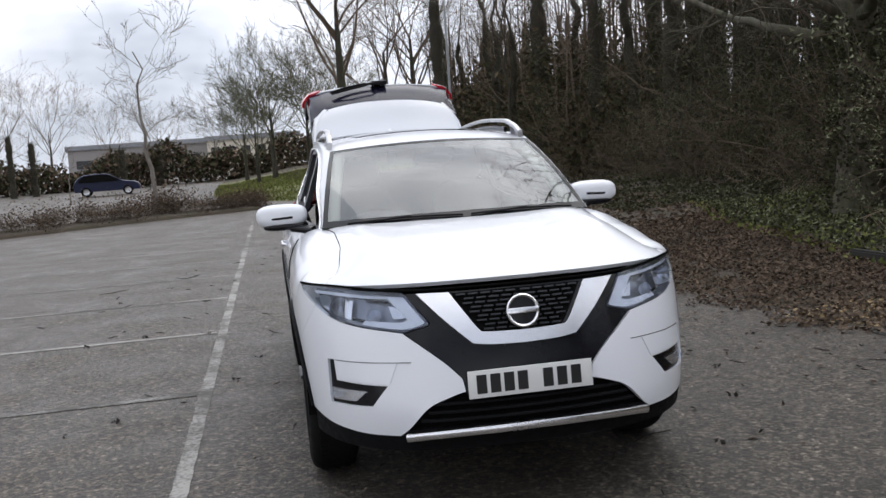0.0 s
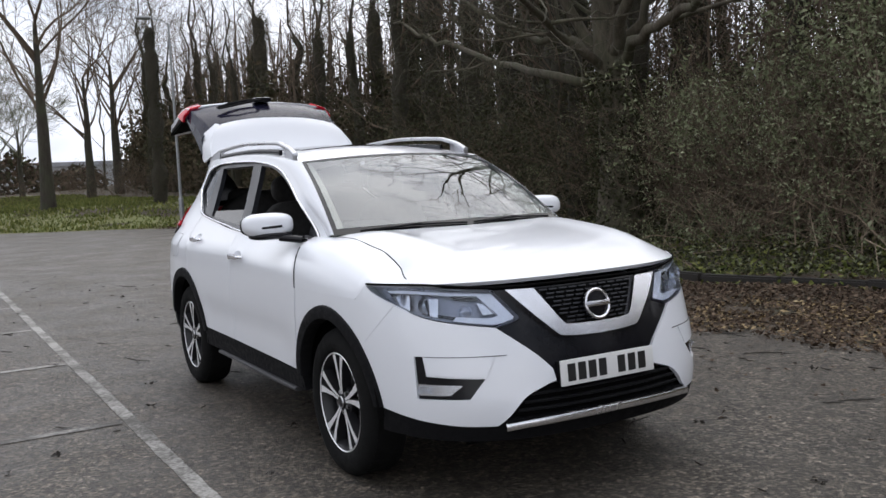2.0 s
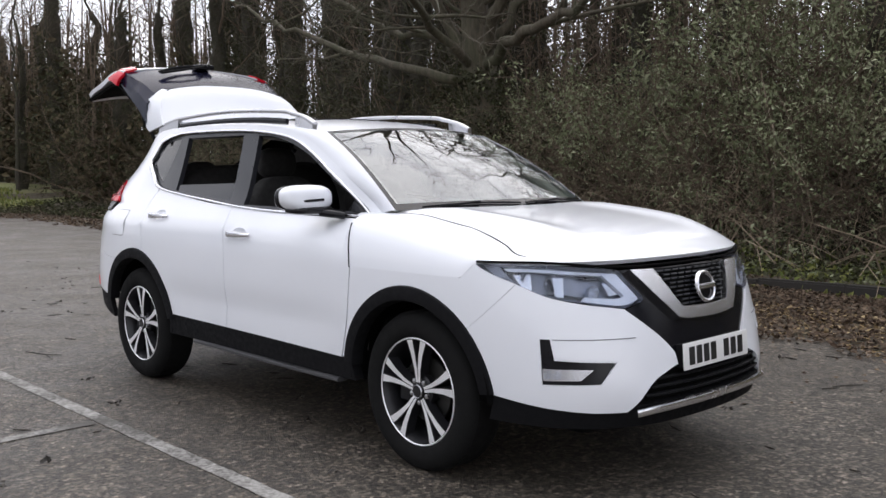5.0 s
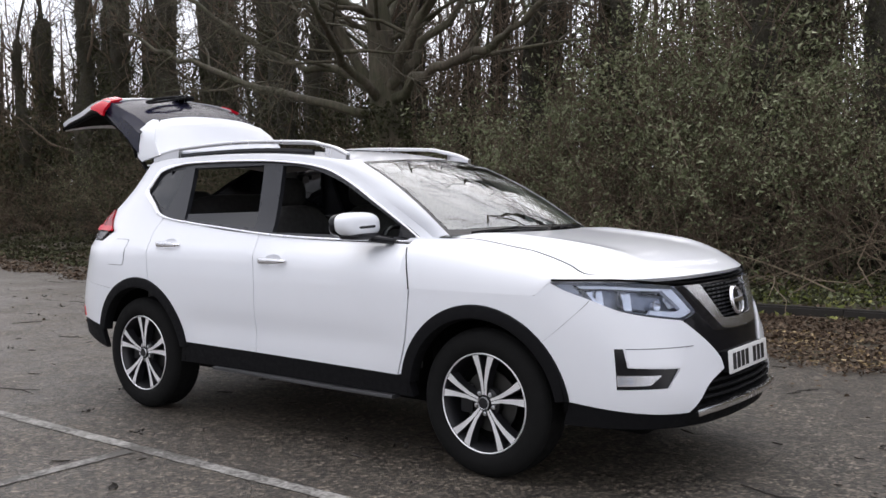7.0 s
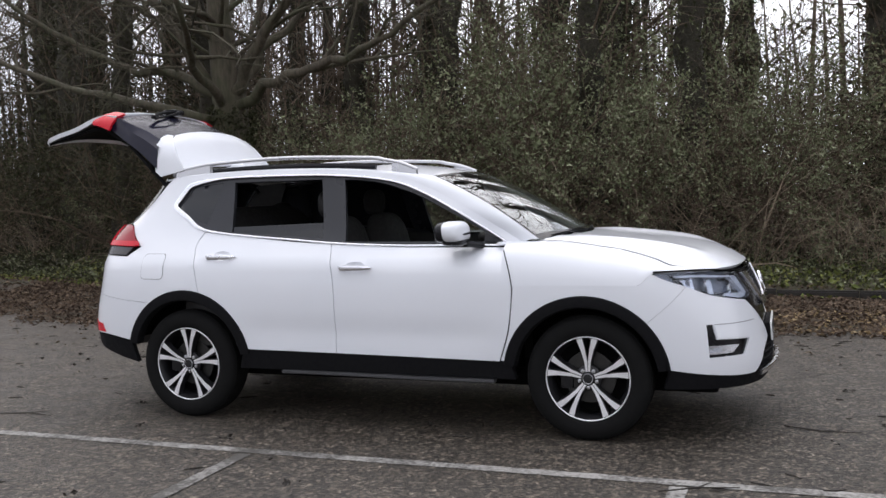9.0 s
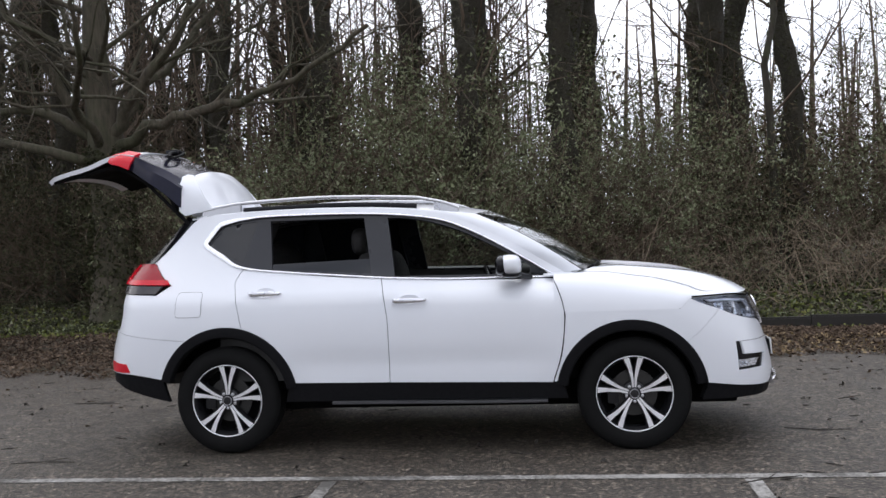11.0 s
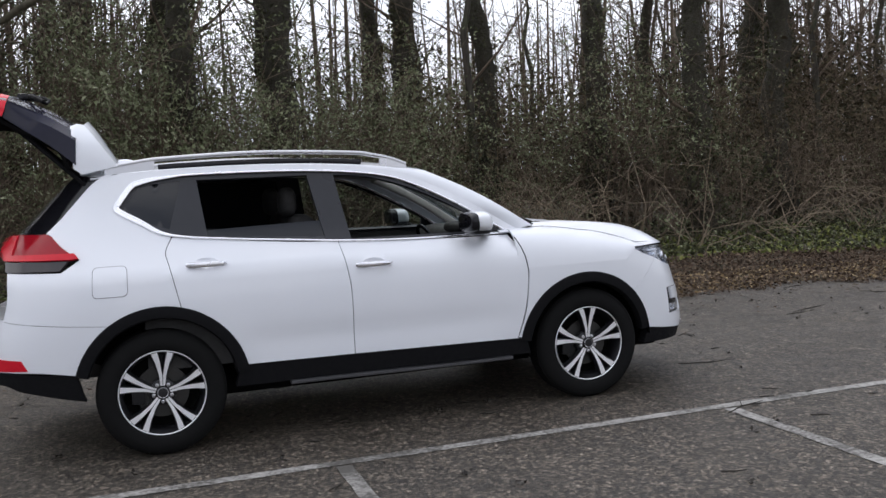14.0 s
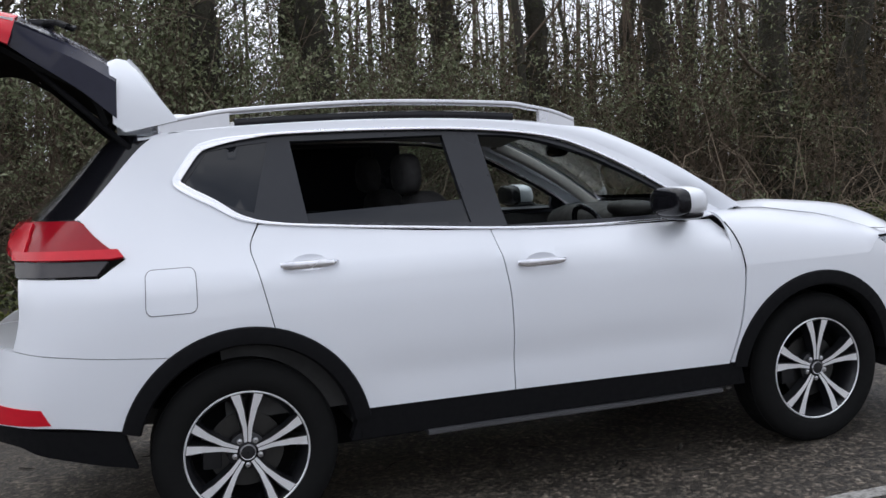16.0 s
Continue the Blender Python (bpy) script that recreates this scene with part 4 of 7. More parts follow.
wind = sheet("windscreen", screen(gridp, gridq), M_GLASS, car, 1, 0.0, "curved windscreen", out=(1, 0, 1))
wind.visible_shadow = False
for nm, p0, p1, q0, q1 in (("screen_border", -1, -0.965, 0, 1), ("screen_border", 0.965, 1, 0, 1), ("screen_border", -1, 1, 0, 0.06), ("screen_border", -1, 1, 0.97, 1)):
    a, b = np.meshgrid(np.linspace(p0, p1, 30 if p1 - p0 > 1 else 3), np.linspace(q0, q1, 24 if q1 - q0 > 0.5 else 3), indexing="ij")
    sheet(nm, screen(a, b) + [0.0015, 0, 0.002], M_GLOSSBLACK, wind, 1, out=(1, 0, 1))
rows = [[(1.20 - 0.15 * p * p + dx, p * 0.72, float(hood_z(1.20 - 0.15 * p * p + dx, p * 0.72)) + dz) for dx, dz in ((-0.03, 0.004), (0.005, -0.008), (0.04, -0.03))] for p in np.linspace(-1, 1, 25)]
sheet("cowl", rows, M_CLAD, car, 1, 0.01, out=(0.3, 0, 1))
for p0, p1 in ((-0.82, 0.0), (0.06, 0.86)):
    tt = np.linspace(0, 1, 12)
    blade = screen(p0 + (p1 - p0) * tt, 0.012 + 0.016 * np.sin(math.pi * tt)) + [0.006, 0, 0.008]
    wiper = bar("wiper", blade, 0.004, 0.005, M_CLAD, car, "black wiper blade", (1, 0, 0))
    bar("wiper_arm", [screen(np.array(p0 + 0.10), np.array(0.0)) + [0.012, 0, 0.014], blade[6] + [0.004, 0, 0.006]], 0.005, 0.005, M_CLAD, wiper)
egg("antenna_fin", (-1.47, 0, 1.690), (0.17, 0.06, 0.085), M_WHITE, car, 2.0, "white shark fin aerial")

# ---- front end ----
def build_nose(s):
    bumper = patch("front_bumper", side, loop([at_x(arc(*AF, 42.95, 43)[0])[0], *at_x((1.9015, 0.8865))], [*at_x((1.9015, 0.8865)), (2.15, 0.828), (2.44, 0.780)], [(2.44, 0.778), (2.60, 0.66), (2.672, 0.590)], [(2.672, 0.590), (2.680, 0.540)],
             [(2.680, 0.540), (2.62, 0.525), (2.51, 0.485), (2.42, 0.405), (2.375, 0.372)], [(2.375, 0.372), (2.20, 0.378), (2.00, 0.397), (1.80, 0.425)], at_x(*arc(*AF, 8, 42.95))), M_WHITE, car, s, depth=0.02,
             holes=([(2.045, 0.672), (2.088, 0.672), (2.092, 0.588), (2.350, 0.575), (2.270, 0.492), (2.025, 0.488)],))
    # the pad above the fog lamp, set off by a fine step
    patch("bumper_pad", side, [(2.096, 0.668), (2.40, 0.664), (2.36, 0.582), (2.098, 0.594)], M_WHITE, bumper, s, depth=0.004, lift=0.004)
    us = np.linspace(2.098, 2.46, 16)
    bar("pad_seam", side(us, 0.671 - 0.012 * (us - 2.1)) + [0.001, 0.001, 0], 0.002, 0.0016, M_SEAM, bumper, "", (1, 0, 0), s)
    bez = patch("fog_lamp_bezel", side, [(2.045, 0.672), (2.088, 0.672), (2.092, 0.588), (2.350, 0.575), (2.270, 0.492), (2.025, 0.488)], M_GLOSSBLACK, bumper, s, depth=0.02, lift=-0.012)
    patch("fog_lamp", side, [(2.035, 0.553), (2.250, 0.551), (2.185, 0.508), (2.03, 0.504)], M_LAMP_IN, bez, s, depth=0.01, lift=-0.006, label="clear fog lamp")
    for u in (2.05, 2.09):
        q = side(np.array(u), np.array(0.53))
        egg("fog_bulb", (q[0] + 0.004, s * q[1], q[2]), (0.03, 0.03, 0.03), M_LENS, bez, 2)
    # headlamp: housing, light guide, projectors, clear lens
    hl = loop([(1.795, 0.963), (2.0, 0.967), (2.20, 0.960), (2.46, 0.938)], [(2.46, 0.938), (2.555, 0.822)], [(2.555, 0.822), (2.545, 0.806), (2.44, 0.784)], [(2.44, 0.784), (2.15, 0.832), (1.97, 0.884), (1.86, 0.926), (1.795, 0.963)])
    lamp = patch("headlamp", side, hl, M_LAMP_DARK, car, s, depth=0.0, lift=-0.055, label="clear headlamp with white light guide")
    rim = np.array(hl)
    a = side(rim[:, 0], rim[:, 1])
    n = surf_normal(side, rim[:, 0], rim[:, 1])
    ringed = np.stack([a - 0.002 * n, a - 0.056 * n], 1)
    sheet("lamp_wall", np.concatenate([ringed, ringed[:1]]), M_LAMP_DARK, lamp, s, out=(0, 0, 0))
    patch("light_guide", side, loop([(2.38, 0.928), (2.455, 0.925)], [(2.455, 0.925), (2.54, 0.822)], [(2.54, 0.822), (2.52, 0.812), (2.43, 0.798), (2.26, 0.822)], [(2.26, 0.822), (2.28, 0.838)], [(2.28, 0.838), (2.42, 0.826), (2.465, 0.835)], [(2.465, 0.835), (2.38, 0.928)]), M_LAMP_WHITE, lamp, s, depth=0.02, lift=-0.014, label="white light guide")
    patch("light_guide", side, loop([(1.93, 0.95), (2.10, 0.95), (2.40, 0.930)], [(2.40, 0.930), (2.40, 0.920)], [(2.40, 0.920), (2.10, 0.938), (1.95, 0.938)]), M_LAMP_WHITE, lamp, s, depth=0.02, lift=-0.018, label="white light guide")
    for u, z, r in ((2.00, 0.918, 0.024), (2.12, 0.898, 0.040), (2.31, 0.866, 0.030)):
        q = side(np.array(u), np.array(z)) - 0.045 * surf_normal(side, np.array(u), np.array(z))
        m = look((q[0], s * q[1], q[2]), (q[0] + 3, s * q[1] * 1.4, q[2])) @ pose(0, 0, 0, -90, 0, 0)
        lathe("reflector", [(r, 0.040), (r * 0.97, 0.036), (r * 0.6, 0.012), (0.003, 0.0)], M_LAMP_IN, lamp, 28, m=m)
        egg("projector_lens", (q[0] + 0.012, s * q[1], q[2]), (0.036, 0.044, 0.044), M_LENS, lamp, 2)
    for pts in ([(1.90, 0.958), (2.02, 0.952), (1.985, 0.905), (1.955, 0.905)], [(2.125, 0.935), (2.150, 0.934), (2.165, 0.845), (2.145, 0.850)], [(2.27, 0.928), (2.37, 0.922), (2.40, 0.905), (2.29, 0.912)], [(2.10, 0.852), (2.27, 0.828), (2.29, 0.840), (2.12, 0.862)]):
        patch("lamp_mask", side, pts, M_GLOSSBLACK, lamp, s, depth=0.0, lift=-0.040)
    patch("reflector_fin", side, [(1.97, 0.925), (2.06, 0.93), (2.05, 0.865), (2.00, 0.88)], M_LAMP_IN, lamp, s, depth=0.0, lift=-0.03)
    patch("reflector_fin", side, [(2.16, 0.92), (2.21, 0.92), (2.19, 0.84), (2.15, 0.845)], M_LAMP_IN, lamp, s, depth=0.0, lift=-0.035)
    patch("indicator_bulb_cover", side, [(2.385, 0.895), (2.43, 0.885), (2.455, 0.845), (2.40, 0.842)], M_LAMP_IN, lamp, s, depth=0.01, lift=-0.028)
    lens = patch("lamp_lens", side, hl, M_LENS, lamp, s, depth=0.004, lift=0.0, back=True)
    lens.visible_shadow = False
    bar("brow_strip", [side(np.array(u), np.array(z)) + [0.002, 0.002, 0.004] for u, z in crom([(1.80, 0.968), (2.05, 0.971), (2.20, 0.966), (2.46, 0.944), (2.75, 0.940), (2.95, 0.940)], 6)], 0.005, 0.005, M_GAP, car, "black seal under the bonnet", sgn=s)
    # black mask of the grille
    patch("grille_surround", side, loop([(2.462, 0.936), (2.75, 0.934)], [(2.75, 0.934), (2.95, 0.934)], [(2.95, 0.934), (2.95, 0.525)], [(2.95, 0.525), (2.684, 0.53)], [(2.684, 0.53), (2.676, 0.590), (2.604, 0.662), (2.446, 0.780)],
          [(2.446, 0.780), (2.55, 0.804), (2.562, 0.822)], [(2.562, 0.822), (2.462, 0.936)]), M_GLOSSBLACK, car, s, depth=0.02, lift=-0.010)
    v = patch("chrome_grille_bar", side, loop([(2.515, 0.928), (2.66, 0.924)], [(2.66, 0.924), (2.715, 0.845), (2.765, 0.775), (2.80, 0.762), (2.95, 0.757)], [(2.95, 0.757), (2.95, 0.708)], [(2.95, 0.708), (2.82, 0.712), (2.735, 0.722)], [(2.735, 0.722), (2.62, 0.825), (2.515, 0.928)]),
              M_CHROME, car, s, depth=0.03, lift=0.018, label="chrome V-shaped grille bar", step=0.03)
    patch("grille_back", side, loop([(2.67, 0.926), (2.95, 0.928)], [(2.95, 0.928), (2.95, 0.755)], [(2.95, 0.755), (2.785, 0.760)], [(2.785, 0.760), (2.67, 0.926)]), M_GAP, car, s, depth=0, lift=-0.006)
    for r in range(9):
        z = 0.772 + 0.0175 * r
        u0 = 2.785 - (z - 0.76) * 0.70 + 0.012
        us = np.arange(u0 + (0.02 if r % 2 else 0.0), 2.945, 0.052)
        for u in us:
            e = min(u + 0.040, 2.95)
            if e - u > 0.012:
                patch("grille_slat", side, [(u, z), (e, z), (e, z + 0.006), (u, z + 0.006)], M_PILLAR, car, s, depth=0.012, lift=0.010, step=0.05)
    # lower intake, bright strip and lip
    patch("lower_grille", side, loop([(2.684, 0.532), (2.95, 0.530)], [(2.95, 0.530), (2.95, 0.40)], [(2.95, 0.40), (2.42, 0.395)], [(2.42, 0.395), (2.51, 0.480), (2.62, 0.520), (2.684, 0.532)]), M_GAP, car, s, depth=0.02, lift=-0.035)
    for z in (0.430, 0.462, 0.494):
        u0 = 2.44 + (z - 0.40) * 1.1
        bar("intake_slat", [side(np.array(u), np.array(z)) - [0.016, 0, 0] for u in np.linspace(u0, 2.95, 14)], 0.012, 0.006, M_CLAD, car, across=(1, 0, 0), sgn=s)
    bar("chrome_lip", [side(np.array(u), np.array(z)) + [0.018, 0, 0] for u, z in crom([(2.40, 0.368), (2.50, 0.378), (2.70, 0.385), (2.95, 0.388)], 8)], 0.014, 0.017, M_CHROME, car, "chrome strip on the lower bumper", (1, 0, 0), s)
    patch("front_lip", side, loop([(1.80, 0.420), (2.00, 0.393), (2.20, 0.374), (2.375, 0.368)], [(2.375, 0.368), (2.42, 0.392), (2.60, 0.396), (2.95, 0.398)], [(2.95, 0.398), (2.95, 0.30)], [(2.95, 0.30), (2.4, 0.302), (1.78, 0.315)], [(1.78, 0.315), (1.80, 0.420)]), M_CLAD, car, s, depth=0.06, lift=-0.004)


for sg in BOTH:
    build_nose(sg)

# number plate with its characters as plain bars, and the round badge
plate_m = Matrix.Translation((2.332, 0, 0.568)) @ pose(0, 0, 0, 0, -4, 0)
plate = block("number_plate", (-0.004, -0.26, -0.0555), (0.006, 0.26, 0.0555), M_PLATE, car, 0.003, "white number plate with black characters", plate_m)
block("plate_holder", (-0.05, -0.25, -0.05), (-0.005, 0.25, 0.05), M_CLAD, car, 0.004, "", plate_m)
for yy in (-0.205, -0.148, -0.091, -0.034, 0.072, 0.131, 0.190):
    block("character_bar", (0.0055, yy - 0.021, -0.038), (0.0075, yy + 0.021, 0.038), M_BLACKINK, plate, 0.0, "", plate_m)
badge_m = Matrix.Translation((2.268, 0, 0.838)) @ Matrix.Diagonal((0.9, 0.9, 0.9, 1)) @ pose(0, 0, 0, 0, -14, 0) @ pose(0, 0, 0, 0, 0, -90)
badge = lathe("badge", [(0.062, 0.0), (0.064, 0.012), (0.071, 0.016), (0.077, 0.012), (0.079, 0.0)], M_CHROME, car, 48, "round chrome badge ring with a crossbar", badge_m)
block("badge_bar", (-0.074, 0.006, -0.013), (0.074, 0.018, 0.013), M_CHROME, badge, 0.004, "", badge_m)
lathe("badge_disc", [(0.063, 0.002), (0.002, 0.004)], M_GLOSSBLACK, badge, 40, "", badge_m)

# ---- wheels ----
def build_wheel():
    w = new("wheel")
    w.parent = car
    R, B = 0.362, 0.112
    prof = [(0.236, 0.07), (0.246, B - 0.012), (0.262, B), (0.30, B + 0.004), (0.335, B - 0.006), (0.352, B - 0.022), (0.360, B - 0.045), (R, 0.03), (R, -0.03), (0.360, -B + 0.045), (0.352, -B + 0.022), (0.30, -B), (0.236, -0.07)]
    tyre = lathe("tyre", prof, M_RUBBER, w, 72, "black tyre", sharp=40)
    for k in range(72):
        a = 2 * math.pi * k / 72
        m = Matrix.Rotation(-a, 4, "Y") @ Matrix.Translation((R - 0.001, 0, 0))
        for y in (0.052, -0.052):
            block("tread_block", (-0.005, y - 0.017, -0.012), (0.0016, y + 0.017, 0.012), M_RUBBER, tyre, 0, "", m)
    lathe("rim_edge", [(0.2365, 0.099), (0.2405, 0.1030), (0.2445, 0.100), (0.246, 0.085)], M_MACHINED, w, 72, "machined rim edge")
    lathe("rim_barrel", [(0.238, 0.098), (0.222, 0.075), (0.212, 0.02), (0.215, -0.09)], M_DARKALLOY, w, 48)
    lathe("brake_disc", [(0.150, 0.018), (0.150, 0.030), (0.07, 0.030), (0.07, 0.06), (0.02, 0.062)], M_DISC, w, 40, "steel brake disc")
    lathe("rim_back", [(0.212, -0.02), (0.02, -0.03)], M_GAP, w, 32)
    block("brake_caliper", (-0.17, -0.02, -0.07), (-0.095, 0.05, 0.07), M_DARKALLOY, w, 0.012)
    hub = lathe("hub", [(0.078, 0.045), (0.074, 0.068), (0.044, 0.076), (0.034, 0.084), (0.030, 0.096), (0.002, 0.098)], M_DARKALLOY, w, 40)
    lathe("hub_ring", [(0.0315, 0.0935), (0.0290, 0.0985), (0.0265, 0.0975)], M_SATIN, hub, 32)
    for k in range(5):
        a = radians(90 + 72 * k + 36)
        lathe("wheel_nut", [(0.011, 0.070), (0.011, 0.086), (0.002, 0.088)], M_SATIN, hub, 10, m=Matrix.Translation((0.052 * math.cos(a), 0, 0.052 * math.sin(a))))
    for k in range(5):
        base = 90 + 72 * k
        for sd in (-1, 1):
            # one arm of a split spoke: dark flank with a machined face
            V = []
            for r, off, hw, y in ((0.040, 4.5, 0.0068, 0.086), (0.10, 5.8, 0.0104, 0.091), (0.17, 8.3, 0.0148, 0.095), (0.234, 10.8, 0.0212, 0.097)):
                c, t = math.cos(radians(base + sd * off * (1 if r > 0.08 else 2.2))), math.sin(radians(base + sd * off * (1 if r > 0.08 else 2.2)))
                p, n = np.array([r * c, y, r * t]), np.array([-t, 0, c])
                V.append((p - n * hw, p + n * hw))
            bm = bmesh.new()
            face = [[bm.verts.new(a), bm.verts.new(b)] for a, b in V]
            low = [[bm.verts.new(a + (b - a) * -0.25 + [0, -0.045, 0]), bm.verts.new(b + (b - a) * 0.25 + [0, -0.045, 0])] for a, b in V]
            for i in range(3):
                bm.faces.new((low[i][0], low[i + 1][0], face[i + 1][0], face[i][0]))
                bm.faces.new((low[i][1], low[i + 1][1], face[i + 1][1], face[i][1]))
                bm.faces.new((face[i][0], face[i + 1][0], face[i + 1][1], face[i][1]))
            spoke = part("spoke", bm, M_DARKALLOY, w, "", sharp=25)
            bm = bmesh.new()
            top = [[bm.verts.new(np.array(a) + (np.array(b) - a) * (0.06 if sd < 0 else 0.10) + [0, 0.0012, 0]), bm.verts.new(np.array(b) - (np.array(b) - a) * (0.10 if sd < 0 else 0.06) + [0, 0.0012, 0])] for a, b in V]
            for i in range(3):
                bm.faces.new((top[i][0], top[i + 1][0], top[i + 1][1], top[i][1]))
            part("spoke_face", bm, M_MACHINED, spoke, "machined silver spoke face", sharp=60)
    return w


wheel = build_wheel()
wheel.matrix_basis = pose(1.3525, -0.772, 0.362, 0, 0, 0) @ Matrix.Diagonal((1, -1, 1, 1))
for x, y, turn in ((-1.3525, -0.772, 3), (1.3525, 0.772, 0), (-1.3525, 0.772, 0)):
    other = copy_thing(wheel, Matrix.Identity(4))
    other.matrix_basis = pose(x, y, 0.362, 0, turn, 0) @ Matrix.Diagonal((1, math.copysign(1, y), 1, 1))

# ---- cabin and underside ----
block("underbody", (-1.30, -0.56, 0.24), (2.05, 0.56, 0.42), M_GAP, car, 0.03)
block("floor_pan", (-0.92, -0.80, 0.40), (0.86, 0.80, 0.50), M_TRIM_IN, car, 0.01)
block("engine_bay", (1.02, -0.45, 0.42), (2.05, 0.45, 0.92), M_GAP, car, 0.02)
block("boot_floor", (-2.1, -0.47, 0.42), (-0.9, 0.47, 0.72), M_TRIM_IN, car, 0.02)
dash = egg("dashboard", (0.86, 0, 0.99), (0.52, 1.44, 0.36), M_TRIM_IN, car, 4, "dark dashboard")
egg("binnacle", (0.66, -0.36, 1.165), (0.16, 0.34, 0.08), M_TRIM_IN, dash, 2.6)
sw_m = Matrix.Translation((0.46, -0.36, 1.03)) @ pose(0, 0, 0, 0, 0, -90) @ pose(0, 0, 0, 24, 0, 0)
steer = lathe("steering_wheel", [(0.175 + 0.014 * math.cos(a), 0.014 * math.sin(a)) for a in np.linspace(0, 2 * math.pi, 9)], M_GLOSSBLACK, car, 40, "black steering wheel", sw_m)
block("steering_boss", (-0.16, -0.02, -0.035), (0.16, 0.02, 0.03), M_TRIM_IN, steer, 0.015, "", sw_m)
for y in (-0.36, 0.36):
    seat = egg("front_seat", (-0.02, y, 0.66), (0.56, 0.52, 0.24), M_SEAT, car, 3.5, "black front seat")
    egg("backrest", (-0.37, y, 0.98), (0.22, 0.50, 0.68), M_SEAT, seat, 3.2, shear=(-0.55, 0, 0))
    egg("headrest", (-0.50, y, 1.40), (0.11, 0.27, 0.19), M_SEAT, seat, 2.8)
bench = egg("rear_bench", (-0.86, 0, 0.70), (0.52, 1.36, 0.26), M_SEAT, car, 4, "black rear bench")
egg("bench_back", (-1.22, 0, 1.02), (0.22, 1.30, 0.76), M_SEAT, bench, 4, shear=(-0.5, 0, 0))
for y in (-0.42, 0.42):
    egg("headrest", (-1.33, y, 1.34), (0.10, 0.25, 0.16), M_SEAT, bench, 2.8)
for s in BOTH:
    rows = [[(x, s * (0.80 - 0.035 * k), z) for k, z in enumerate((0.48, 0.80, float(belt_z(x)) - 0.01))] for x in np.linspace(-1.42, 0.93, 16)]
    sheet("door_lining", rows, M_TRIM_IN, car, 1, out=(0, -s, 0))
    lin = [screen(np.array(0.95), np.array(q)) + [-0.06, -0.02, -0.03] for q in np.linspace(0.02, 0.98, 9)]
    bar("pillar_lining", [p * [1, s, 1] for p in lin], 0.035, 0.030, M_LINER, car, "pale pillar lining")
rows = [[(x, y, float(roof_z(x, y)) - 0.055) for y in np.linspace(-0.55, 0.55, 9)] for x in np.linspace(0.33, -1.6, 14)]
sheet("headlining", rows, M_LINER, car, 1, out=(0, 0, -1))
bar("mirror_stalk", [(0.46, 0, 1.545), (0.44, 0, 1.50)], 0.012, 0.012, M_GLOSSBLACK, car, "", (1, 0, 0))
egg("cabin_mirror", (0.44, 0, 1.475), (0.05, 0.25, 0.075), M_GLOSSBLACK, car, 2.6, "black cabin mirror")
block("firewall", (0.95, -0.74, 0.45), (1.0, 0.74, 1.06), M_GAP, car, 0)

